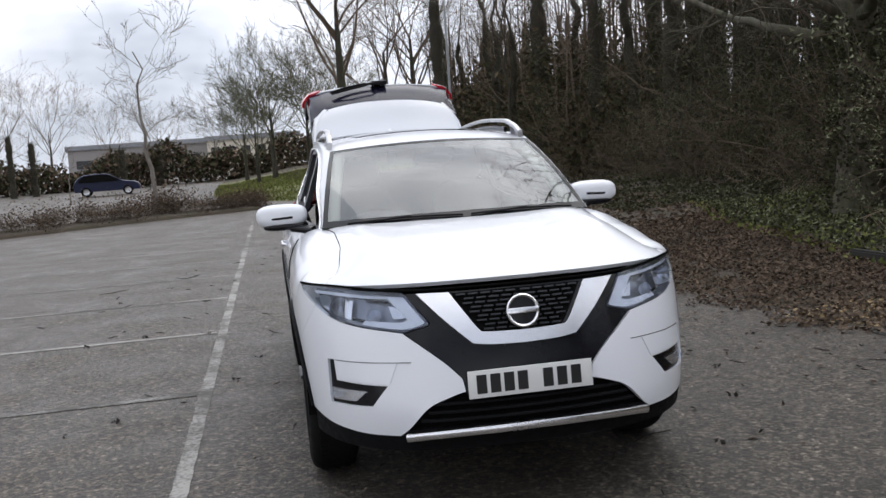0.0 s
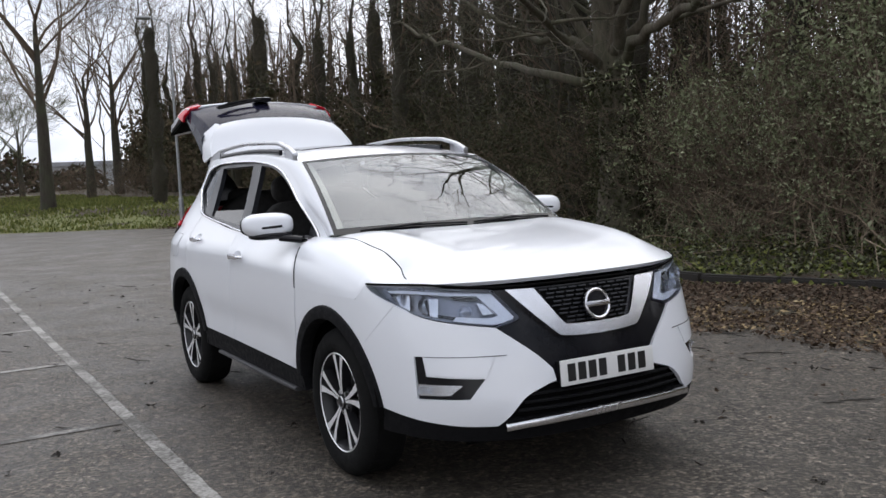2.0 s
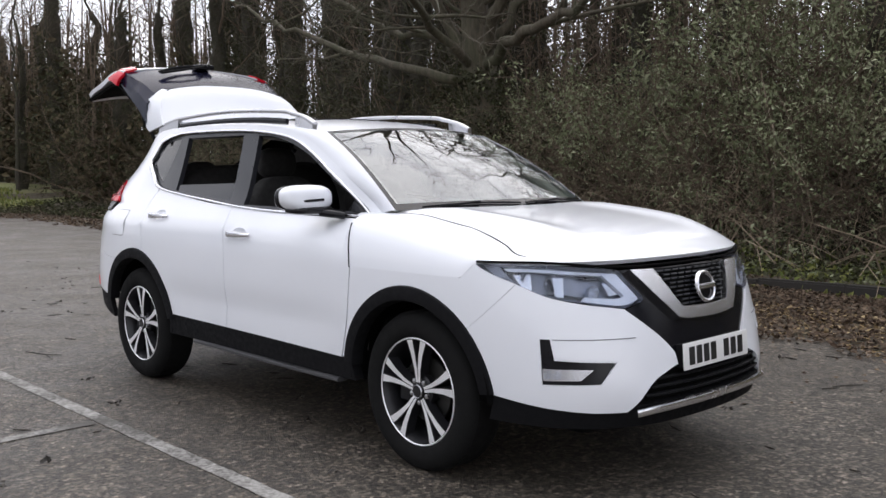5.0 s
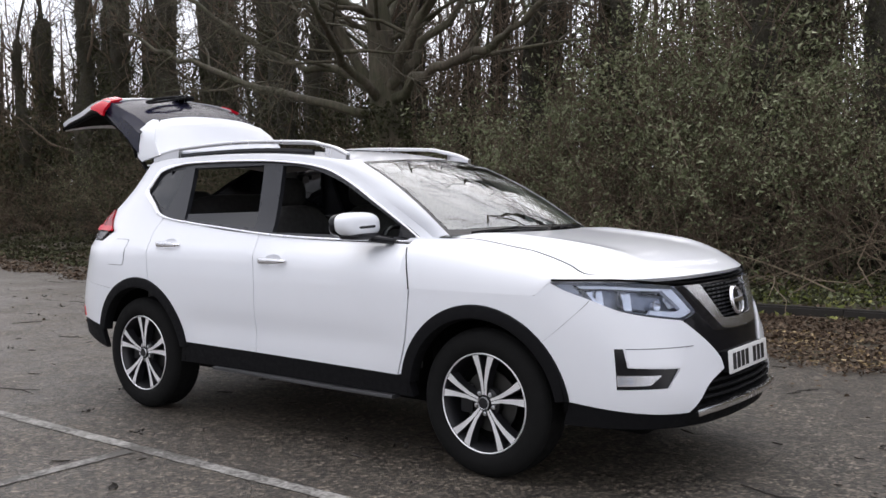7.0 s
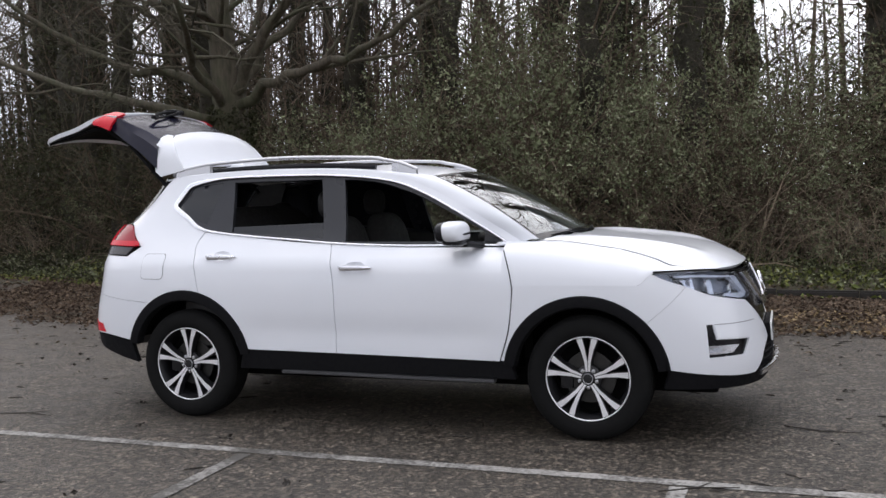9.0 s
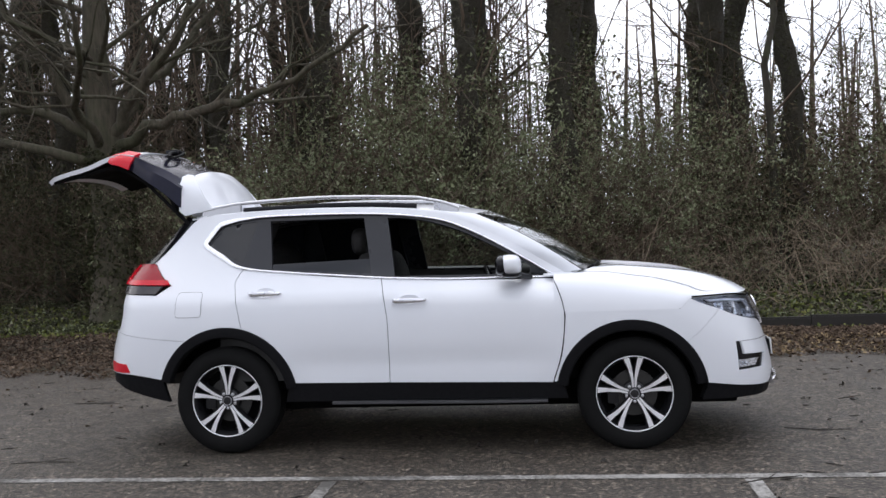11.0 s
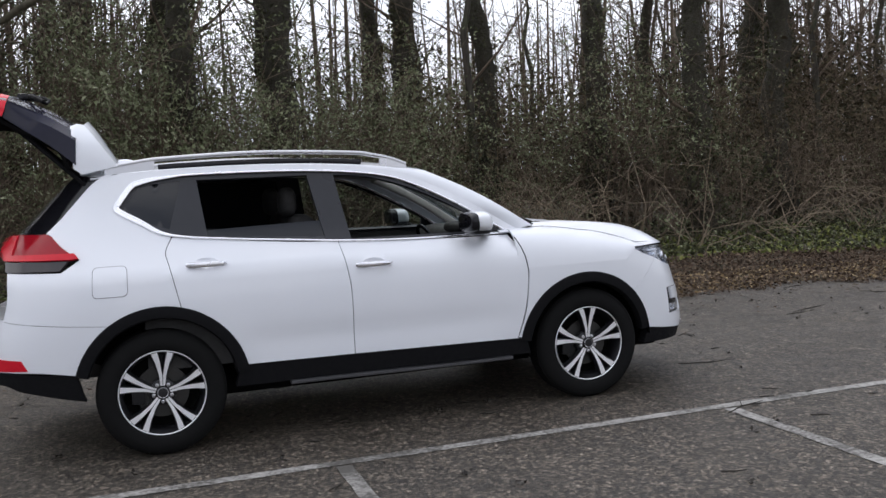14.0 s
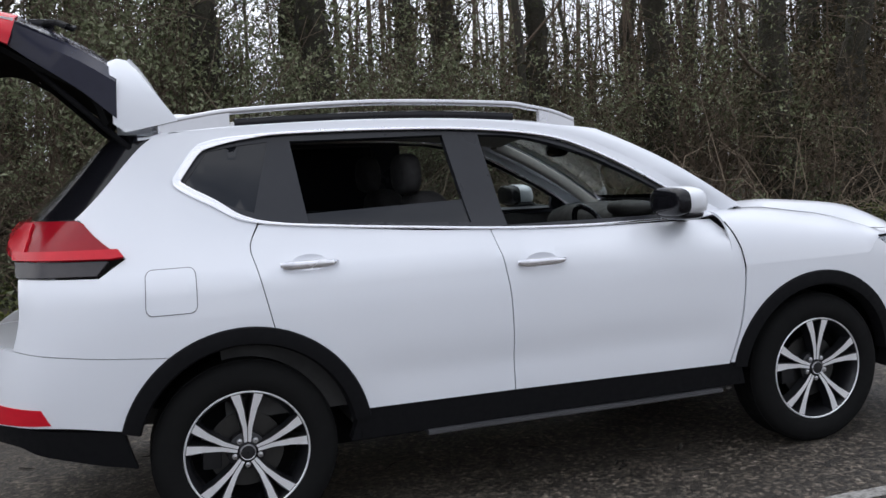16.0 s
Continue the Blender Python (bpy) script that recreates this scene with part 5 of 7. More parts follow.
# ---- the raised tailgate ----
M_NAVY = plain("blue_black_gloss", (0.012, 0.012, 0.026), 0.16, **{"Specular IOR Level": 0.3})
def build_hatch():
    gate = new("tailgate")
    gate.parent = car
    gate["label"] = "raised white tailgate with dark rear window"
    gate.matrix_basis = Matrix.Translation((-1.55, 0, 1.68)) @ pose(0, 0, 0, 0, 1.7, 0) @ Matrix.Translation((1.55, 0, -1.68))

    def across(prof, half, droop, n=17):
        """Sweeps a side profile (x, z) across the car; the ends fall away by droop."""
        return [[(x - 0.02 * abs(t) ** 3, t * (half[i] if isinstance(half, (list, tuple)) else half), z - droop * abs(t) ** 2.5) for i, (x, z) in enumerate(prof)] for t in np.linspace(-1, 1, n)]

    sp_face = crom([(-1.500, 1.715), (-1.555, 1.80), (-1.615, 1.90), (-1.665, 1.965)], 4)
    hw = [0.585 - 0.135 * (i / (len(sp_face) - 1)) ** 2.5 for i in range(len(sp_face))]
    spoiler = sheet("spoiler", across(sp_face, hw, 0.045), M_WHITE, gate, 1, 0.02, "white roof spoiler of the tailgate", out=(1, 0, 0.6), back=True)
    for s in (-1, 1):
        rows = [[(-1.50, 0.60, 1.67), (-1.70, 0.60, 1.625), (-1.745, 0.60, 1.66)], [(-1.57, 0.585, 1.765), (-1.70, 0.60, 1.74), (-1.745, 0.60, 1.75)], [(-1.635, 0.53, 1.86), (-1.71, 0.57, 1.85), (-1.765, 0.58, 1.85)], [(-1.685, 0.47, 1.92), (-1.72, 0.49, 1.925), (-1.755, 0.50, 1.91)]]
        sheet("spoiler_fin", rows, M_WHITE, spoiler, s, 0.015, out=(0, 1, 0), back=True)
    glass_p = crom([(-1.70, 1.915), (-1.80, 1.985), (-1.93, 2.055), (-2.06, 2.105)], 4)
    gh = [0.52 + 0.07 * i / (len(glass_p) - 1) for i in range(len(glass_p))]
    sheet("rear_window", across(glass_p, gh, 0.06), M_NAVY, gate, 1, 0.0, "dark rear window", out=(0.3, 0, 1))
    side_p = crom([(-1.72, 1.85), (-1.85, 1.93), (-2.0, 2.00), (-2.10, 2.04)], 3)
    for s in (-1, 1):
        rows = [[(x, 0.52 + 0.07 * i / (len(side_p) - 1), z + 0.02), (x - 0.005, 0.60, z - 0.03), (x - 0.01, 0.605, z - 0.17 + 0.09 * i / (len(side_p) - 1))] for i, (x, z) in enumerate(side_p)]
        sheet("window_side_panel", rows, M_NAVY, gate, s, 0.01, out=(0, 1, 0.3), back=True)
    low_p = crom([(-2.06, 2.108), (-2.16, 2.118), (-2.26, 2.095), (-2.40, 2.035), (-2.55, 1.995), (-2.66, 1.965), (-2.73, 1.935)], 4)
    lh = [0.60, 0.60, 0.61, 0.62, 0.62, 0.60, 0.55]
    lh = [np.interp(i, np.linspace(0, len(low_p) - 1, 7), lh) for i in range(len(low_p))]
    sheet("gate_panel", across(low_p, lh, 0.05), M_WHITE, gate, 1, 0.03, "white lower tailgate panel", out=(0, 0, 1), back=True)
    inner = crom([(-1.76, 1.72), (-1.82, 1.84), (-2.02, 1.95), (-2.20, 2.03), (-2.45, 1.975), (-2.66, 1.93)], 4)
    sheet("gate_lining", across(inner, 0.598, 0.070), M_GAP, gate, 1, 0.02, "dark inner lining of the tailgate", out=(0, 0, -1), back=True)
    for s in (-1, 1):
        lamp = sheet("gate_lamp", [[(-2.07, 0.50, 2.085), (-2.16, 0.49, 2.105), (-2.25, 0.50, 2.085)], [(-2.075, 0.585, 2.06), (-2.165, 0.585, 2.08), (-2.26, 0.58, 2.06)], [(-2.085, 0.64, 2.00), (-2.17, 0.645, 2.02), (-2.25, 0.64, 2.02)], [(-2.10, 0.645, 1.955), (-2.17, 0.65, 1.985), (-2.24, 0.645, 2.00)]], M_RED, gate, s, 0.02, "red tailgate lamp", out=(0, 0.5, 1), back=True)
        bar("gas_strut", [(-1.62, 0.56, 1.50), (-2.08, 0.54, 1.93)], 0.012, 0.012, M_CLAD, gate, "black gas strut", sgn=s)
        bar("gas_strut_rod", [(-1.90, 0.548, 1.762), (-2.10, 0.54, 1.945)], 0.007, 0.007, M_SATIN, gate, sgn=s)
        block("hinge", (-1.72, 0.40 * s - 0.04, 1.62), (-1.60, 0.40 * s + 0.04, 1.70), M_WHITE, gate, 0.012)
    w = bar("rear_wiper", [(-2.02, 0.02, 2.125), (-1.99, -0.14, 2.118), (-1.94, -0.30, 2.090), (-1.90, -0.40, 2.06)], 0.014, 0.012, M_CLAD, gate, "black rear wiper", (1, 0, 0))
    bar("wiper_frame", [(-2.05, 0.05, 2.150), (-1.93, -0.06, 2.118), (-1.88, -0.24, 2.082), (-1.885, -0.40, 2.050), (-1.91, -0.41, 2.06)], 0.009, 0.008, M_CLAD, w, across=(1, 0, 0))
    block("wiper_boss", (-2.08, -0.06, 2.105), (-1.97, 0.07, 2.145), M_GLOSSBLACK, w, 0.015)


build_hatch()

# ---- trees and shrubs ----
def tube(path, radii, sides, V, F):
    base = len(V)
    for i, p in enumerate(path):
        d = path[min(i + 1, len(path) - 1)] - path[max(i - 1, 0)]
        d = d / (np.linalg.norm(d) + 1e-9)
        ref = np.array([0, 0, 1.0]) if abs(d[2]) < 0.9 else np.array([1.0, 0, 0])
        a = np.cross(d, ref)
        a /= np.linalg.norm(a)
        b = np.cross(d, a)
        for k in range(sides):
            t = 2 * math.pi * k / sides
            V.append(p + radii[i] * (math.cos(t) * a + math.sin(t) * b))
        if i:
            for k in range(sides):
                k2 = (k + 1) % sides
                F.append((base + (i - 1) * sides + k, base + (i - 1) * sides + k2, base + i * sides + k2, base + i * sides + k))


def grow(rng, start, way, length, radius, depth, V, F, kids=(3, 5), bend=0.25, up=0.15, ends=None, spread=0.8, shrink=0.62, least=0.004):
    """A limb with its branches and twigs, as tapered tubes."""
    n = max(3, int(length / 0.45)) if depth > 1 else 2 + depth
    path, p, d = [np.array(start, float)], np.array(start, float), np.array(way, float)
    for i in range(n):
        d = d + rng.normal(0, bend / math.sqrt(n), 3) + np.array([0, 0, up / n])
        d /= np.linalg.norm(d)
        p = p + d * length / n
        path.append(p)
    radii = [max(least, radius * (1 - 0.72 * i / n)) for i in range(n + 1)]
    tube(path, radii, 8 if radius > 0.09 else 5 if radius > 0.035 else 3, V, F)
    if depth <= 0:
        if ends is not None:
            ends.append(p)
            ends.append(path[1])
        return
    for _ in range(rng.integers(*kids)):
        s = rng.uniform(0.3, 1.0)
        i = min(n - 1, int(s * n))
        q = path[i] + (path[i + 1] - path[i]) * (s * n - i)
        dd = path[i + 1] - path[i]
        dd /= np.linalg.norm(dd)
        turn = np.cross(dd, rng.normal(0, 1, 3))
        turn /= np.linalg.norm(turn)
        w = dd * rng.uniform(0.5, 1.0) + turn * rng.uniform(0.5, 1.0) * spread
        w /= np.linalg.norm(w)
        grow(rng, q, w, length * shrink * rng.uniform(0.75, 1.15), radii[i] * rng.uniform(0.45, 0.7), depth - 1, V, F, kids, bend, up, ends, spread, shrink, least)


def leaf_cards(rng, pts, size, V, F, spread=0.12, flat=0.0, single=False):
    """Small folded leaves, two triangles each, scattered about the points."""
    n = len(pts)
    c = np.array(pts) + rng.normal(0, spread, (n, 3))
    a = rng.normal(0, 1, (n, 3))
    a[:, 2] *= 1 - flat
    a /= np.linalg.norm(a, axis=1)[:, None]
    b = rng.normal(0, 1, (n, 3))
    b[:, 2] *= 1 - flat
    b -= a * np.sum(a * b, 1)[:, None]
    b /= np.linalg.norm(b, axis=1)[:, None]
    s = size * rng.uniform(0.6, 1.3, (n, 1))
    nrm = np.cross(a, b)
    if single:
        i = len(V)
        V.extend(np.stack([c - a * s * 0.5, c + b * s * 0.4, c + a * s * 0.5], 1).reshape(-1, 3))
        F.extend((i + 3 * k, i + 3 * k + 1, i + 3 * k + 2) for k in range(n))
        return
    for q in zip(c - a * s * 0.5, c + b * s * 0.32 + nrm * s * 0.1, c + a * s * 0.5, c - b * s * 0.32 + nrm * s * 0.1):
        i = len(V)
        V.extend(q)
        F.append((i, i + 1, i + 2))
        F.append((i, i + 2, i + 3))


def ivy_reach(radius, a, s):
    """How far the ivy stands out from the stem's middle, at angle a and share s of the height."""
    lump = math.sin(2 * a + 7 * s) * math.sin(31 * s + 1.3 * a) + 0.6 * math.sin(3 * a - 53 * s)
    return radius * 1.05 + (0.085 + 0.055 * lump) * (1 - 0.5 * s)


def ivy_sleeve(rng, path, radii, top, tree, rings=34, sides=11):
    """The matted stems of old ivy round a trunk, lumpy and tapering out at the top."""
    V, F = [], []
    for j in range(rings + 1):
        s = top * j / rings
        i = min(9, int(s * 10))
        p = path[i] + (path[i + 1] - path[i]) * (s * 10 - i)
        for k in range(sides):
            a = 2 * math.pi * k / sides
            r = ivy_reach(radii[i], a, s) * (1 if j < rings else 0.5) + rng.normal(0, 0.018)
            V.append(p + np.array([math.cos(a) * r, math.sin(a) * r, rng.normal(0, 0.03)]))
        if j:
            F += [((j - 1) * sides + k, (j - 1) * sides + (k + 1) % sides, j * sides + (k + 1) % sides, j * sides + k) for k in range(sides)]
    mesh_ob("ivy_mat", V, F, M_IVYMASS, tree, "matted brown ivy stems", smooth=True)


def wood_tree(seed, height, radius, ivy, label, limbs=12, low=0.28, wide=1.0, depth=2, group="woodland trees", bark=None, twig=None, lean=0.0):
    rng = np.random.default_rng(seed)
    tree = tagged(empty("tree"), label, "tree", group)
    V, F = [], []
    path = [np.array([0, 0, -0.3])]
    for i in range(10):
        path.append(np.array([rng.normal(0, 0.05) * i * 0.6 + lean * (i / 10) ** 1.3, rng.normal(0, 0.05) * i * 0.6, height * (i + 1) / 10]))
    radii = [radius * 1.3] + [max(0.02, radius * (1 - 0.085 * i)) for i in range(1, 11)]
    tube(path, radii, 9, V, F)
    mesh_ob("trunk", V, F, bark or M_BARK, tree, smooth=True)
    V, F = [], []
    for k in range(limbs):
        s = rng.uniform(low, 1.0)
        i = min(9, int(s * 10))
        a = rng.uniform(0, 2 * math.pi)
        w = np.array([math.cos(a) * wide, math.sin(a) * wide, rng.uniform(0.5, 1.4)])
        grow(rng, path[i], w / np.linalg.norm(w), height * rng.uniform(0.18, 0.36), radii[i] * rng.uniform(0.25, 0.45), depth, V, F, (2, 5), 0.35, 0.3, least=0.006)
    mesh_ob("crown", V, F, twig or M_TWIG, tree, "bare winter branches and twigs", smooth=True)
    if ivy:
        ivy_sleeve(rng, path, radii, 0.66, tree)
        V, F, pts = [], [], []
        for _ in range(ivy):
            s = 0.66 * rng.uniform(0, 1) ** 1.2
            i = min(9, int(s * 10))
            a = rng.uniform(0, 2 * math.pi)
            r = ivy_reach(radii[i], a, s) + abs(rng.normal(0, 0.06))
            p = path[i] + (path[i + 1] - path[i]) * (s * 10 - i)
            pts.append(p + np.array([math.cos(a) * r, math.sin(a) * r, 0]))
        leaf_cards(rng, pts, 0.088, V, F, 0.05, single=True)
        mesh_ob("ivy", V, F, M_IVY, tree, "dark green climbing ivy")
    return tree


def shrub(seed, height, width, leaves, stems, leafm, label, stemm=None, size=0.09, group="undergrowth shrubs", bend=0.5, kids=(2, 4), spread=0.16, depth=2, thick=0.018):
    rng = np.random.default_rng(seed)
    bush = tagged(empty("shrub"), label, "shrub", group)
    V, F, ends = [], [], []
    for k in range(stems):
        a, r = rng.uniform(0, 2 * math.pi), rng.uniform(0, width * 0.3)
        st = np.array([math.cos(a) * r, math.sin(a) * r, -0.1])
        out = rng.uniform(0.1, 0.8) * width / 1.6
        w = np.array([math.cos(a) * out, math.sin(a) * out, 1.0])
        grow(rng, st, w / np.linalg.norm(w), height * rng.uniform(0.5, 0.8), thick, depth, V, F, kids, bend, 0.1 if bend < 0.7 else -0.5, ends, 0.9, 0.6, 0.003)
    mesh_ob("stem_tangle", V, F, stemm or M_TWIG, bush)["kind"] = "stuff"
    if leaves:
        V, F = [], []
        idx = rng.integers(0, len(ends), leaves)
        leaf_cards(rng, [ends[i] for i in idx], size * 1.2, V, F, spread, single=True)
        mesh_ob("foliage", V, F, leafm, bush)["kind"] = "stuff"
    return bush


def ivy_giant(seed):
    """A tree so clothed in ivy that it stands like a ragged column."""
    rng = np.random.default_rng(seed)
    tree = wood_tree(seed, 10.5, 0.17, 0, "tree smothered in dark ivy to its top", 12, 0.3)
    path = [np.array([0, 0, -0.1 + 0.95 * i]) for i in range(11)]
    ivy_sleeve(rng, path, [0.24 + 0.05 * math.sin(2.1 * i) for i in range(11)], 0.92, tree, 40, 12)
    pts = []
    for k in range(60):
        z = rng.uniform(0.2, 8.8)
        a, r = rng.uniform(0, 6.28), rng.uniform(0.15, 0.38 + 0.25 * math.sin(z * 0.9) ** 2)
        c, s = np.array([math.cos(a) * r, math.sin(a) * r, z]), rng.uniform(0.15, 0.36)
        for _ in range(75):
            d = rng.normal(0, 1, 3)
            pts.append(c + d / np.linalg.norm(d) * s * rng.uniform(0.6, 1.1) * np.array([1, 1, 1.5]))
    V, F = [], []
    leaf_cards(rng, pts, 0.095, V, F, 0.05, single=True)
    mesh_ob("ivy", V, F, M_IVY, tree, "dark green climbing ivy")
    return tree


class Plant:
    """Sets a built plant at its first spot and copies it to the rest."""

    def __init__(self, ob):
        self.ob, self.first = ob, True

    def at(self, x, y, z=None, turn=0.0, size=1.0, tall=None):
        if z is None:
            z = float(bank_z(x, y)) if y > edge_y(x) - 0.5 else float(far_rise(x))
        m = pose(x, y, z, 0, 0, turn) @ Matrix.Diagonal((size, size, tall or size, 1))
        if self.first:
            self.ob.matrix_basis, self.first = m, False
            return self.ob
        keep = self.ob.scale.copy()
        self.ob.scale = (1, 1, 1)
        made = copy_thing(self.ob, m)
        self.ob.scale = keep
        return made


class Mass:
    """Gathers plants that nobody could count into one mesh of kind stuff."""

    def __init__(self):
        self.V, self.F, self.I, self.mats, self.n = [], [], [], [], 0

    def add(self, plant, x, y, turn, size):
        m = np.array(pose(x, y, float(bank_z(x, y)), 0, 0, turn) @ Matrix.Diagonal((size, size, size, 1)))
        for o in plant.ob.children:
            me = o.data
            co = np.empty(len(me.vertices) * 3)
            me.vertices.foreach_get("co", co)
            mat = me.materials[0]
            if mat not in self.mats:
                self.mats.append(mat)
            self.V.append(co.reshape(-1, 3) @ m[:3, :3].T + m[:3, 3])
            fs = [tuple(v + self.n for v in p.vertices) for p in me.polygons]
            self.F += fs
            self.I += [self.mats.index(mat)] * len(fs)
            self.n += len(me.vertices)

    def make(self, name, label, category):
        ob = mesh_ob(name, np.concatenate(self.V), self.F, self.mats)
        ob.data.polygons.foreach_set("material_index", self.I)
        return tagged(ob, label, category, kind="stuff")


def woodland():
    mass = Mass()
    rng = np.random.default_rng(5)
    kinds = [Plant(wood_tree(11, 10.5, 0.15, 1700, "tall bare woodland tree with ivy-clad trunk", 9)), Plant(wood_tree(12, 11.5, 0.19, 2400, "tall bare woodland tree thick with ivy", 9)),
             Plant(wood_tree(13, 10, 0.10, 0, "slim bare woodland tree without ivy", 10)), Plant(wood_tree(14, 11, 0.13, 1300, "tall bare woodland tree with some ivy", 10)),
             Plant(wood_tree(15, 9, 0.07, 0, "thin bare young woodland tree", 10))]
    for x in np.arange(-33, 38, 1.75):
        for y0 in (7.2, 10.5, 14.5):
            if y0 > 14 and not -30 < x < 30:
                continue
            xx, yy = x + rng.uniform(-1, 1), edge_y(x) + y0 + rng.uniform(-1.5, 1.5)
            if math.hypot(xx + 6.35, yy - 7.5) < 2.2 or (y0 > 8 and rng.random() < (0.45 if 1 < x < 10 else 0.12)):
                continue
            k = rng.choice(5, p=[0.24, 0.20, 0.20, 0.18, 0.18])
            kinds[k].at(xx, yy, turn=rng.uniform(0, 360), size=rng.uniform(0.85, 1.1))
    pale = Plant(shrub(31, 2.9, 1.6, 3600, 7, M_SHRUB, "evergreen shrub with grey-green leaves", size=0.040, kids=(4, 6), depth=2, spread=0.060))
    tangle = Plant(shrub(32, 2.2, 1.9, 330, 15, M_SHRUB, "half-bare tangled shrub with pale stems", M_PALE_TWIG, size=0.042, bend=0.8, thick=0.010, kids=(2, 4), spread=0.08))
    dark = Plant(shrub(33, 3.0, 1.7, 2400, 6, M_IVY, "dark evergreen shrub under the trees", size=0.065, kids=(3, 6), depth=2, spread=0.08))
    brown = Plant(shrub(34, 3.0, 1.8, 560, 12, M_THICKET, "brown leafless bramble thicket", size=0.05, bend=0.6, thick=0.010, kids=(3, 5)))
    holly = Plant(shrub(35, 5.6, 2.6, 4200, 7, M_IVY, "tall dark evergreen bush clothed in ivy", size=0.078, spread=0.20, thick=0.04, kids=(3, 6)))
    inner = Plant(shrub(36, 3.1, 1.8, 900, 8, M_THICKET, "brown thicket under the trees", size=0.075, bend=0.6, thick=0.010, kids=(2, 4), spread=0.22))
    for x in np.arange(-30, 30, 0.95):
        for row, y0 in enumerate((5.3, 6.5, 7.9)):
            xx, yy = x + rng.uniform(-0.5, 0.5), edge_y(x) + y0 + rng.uniform(-0.6, 0.6)
            if math.hypot(xx + 6.35, yy - 7.5) < 0.8:
                continue
            if -5 < x < 5:
                w = [0.40, 0.30, 0.04, 0.26]
            elif x >= 5:
                w = [0.18, 0.16, 0.10, 0.56]
            else:
                w = [0.10, 0.14, 0.32, 0.44]
            if row == 0:
                w = [w[0] * 0.6, w[1] + 0.25 + w[0] * 0.4, max(0, w[2] - 0.15), max(0, w[3] - 0.10)]
            w = np.array(w) / sum(w)
            plant, turn, sz = (pale, tangle, dark, brown)[rng.choice(4, p=w)], rng.uniform(0, 360), rng.uniform(0.75, 1.12)
            if row == 2 and plant in (brown, tangle):
                plant = inner
            if row < 2 or plant.first:
                plant.at(xx, yy, turn=turn, size=sz)
            else:
                mass.add(plant, xx, yy, turn, sz)
    for x in np.arange(-29, -7.0, 2.6):
        for y0 in (6.6, 9.4):
            xx, yy = x + rng.uniform(-0.8, 0.8), edge_y(x) + y0 + rng.uniform(-0.7, 0.7)
            if math.hypot(xx + 6.35, yy - 7.5) < 1.8:
                continue
            holly.at(xx, yy, turn=rng.uniform(0, 360), size=rng.uniform(0.7, 1.15))
    for x in np.arange(3, 34, 1.2):
        for y0 in (9.3, 11.4):
            mass.add((inner, dark, inner, inner)[int(rng.integers(0, 4))], x + rng.uniform(-0.6, 0.6), edge_y(x) + y0 + rng.uniform(-0.6, 0.6), rng.uniform(0, 360), rng.uniform(1.15, 1.5) * (1.0 if x < 12 else 1.2))
    for xx, yy, sz in ((-2.0, 11.0, 0.8), (1.5, 12.5, 0.7), (9.0, 11.5, 0.75), (14.5, 10.0, 0.8), (18.0, 10.5, 0.9), (22.5, 9.0, 0.9)):
        holly.at(xx, yy, turn=rng.uniform(0, 360), size=sz)
    for xx, y0, sz in ((-4.6, 5.6, 1.35), (-3.9, 6.6, 1.7), (-2.9, 5.9, 1.45), (-2.2, 6.9, 1.85), (-0.8, 6.3, 1.6), (0.4, 5.9, 1.5), (-1.6, 7.6, 2.0), (-3.4, 5.3, 0.95), (-2.3, 5.0, 1.0), (-1.2, 5.4, 1.1), (-0.1, 5.1, 1.05), (1.0, 5.3, 1.15), (2.0, 5.0, 1.0), (3.1, 5.5, 1.1), (-1.5, 6.4, 1.35), (0.2, 7.0, 1.6), (1.6, 6.2, 1.4), (3.0, 7.2, 1.75), (4.4, 6.4, 1.5), (5.6, 7.4, 1.8), (7.2, 6.6, 1.5), (2.2, 8.4, 1.7)):
        pale.at(xx, edge_y(xx) + y0, turn=rng.uniform(0, 360), size=sz)
    for x in np.arange(-4.5, 6.0, 0.75):
        tangle.at(x + rng.uniform(-0.3, 0.3), edge_y(x) + rng.uniform(4.5, 5.2), turn=rng.uniform(0, 360), size=rng.uniform(0.75, 1.05))
    giant = Plant(ivy_giant(71))
    for x in np.arange(-34, -11.5, 2.3):
        xx, yy = x + rng.uniform(-0.8, 0.8), edge_y(x) + rng.uniform(6.5, 8.5)
        giant.at(xx, yy, turn=rng.uniform(0, 360), size=rng.uniform(0.75, 1.05))
        if x > -30:
            giant.at(xx + 1.2, yy + 3.6, turn=rng.uniform(0, 360), size=rng.uniform(0.85, 1.1))
    for xx, yy in ((-4.2, 11.5), (-2.2, 13.5), (-0.6, 11.0), (1.6, 14.0), (4.0, 12.0)):
        giant.at(xx, yy, turn=rng.uniform(0, 360), size=rng.uniform(0.75, 0.95))
    mass.make("inner_undergrowth", "tangled shrubs and brambles deeper in the wood", "undergrowth")
    return kinds, (pale, tangle, dark, brown, holly), giant


TREES, SHRUBS, GIANT = woodland()


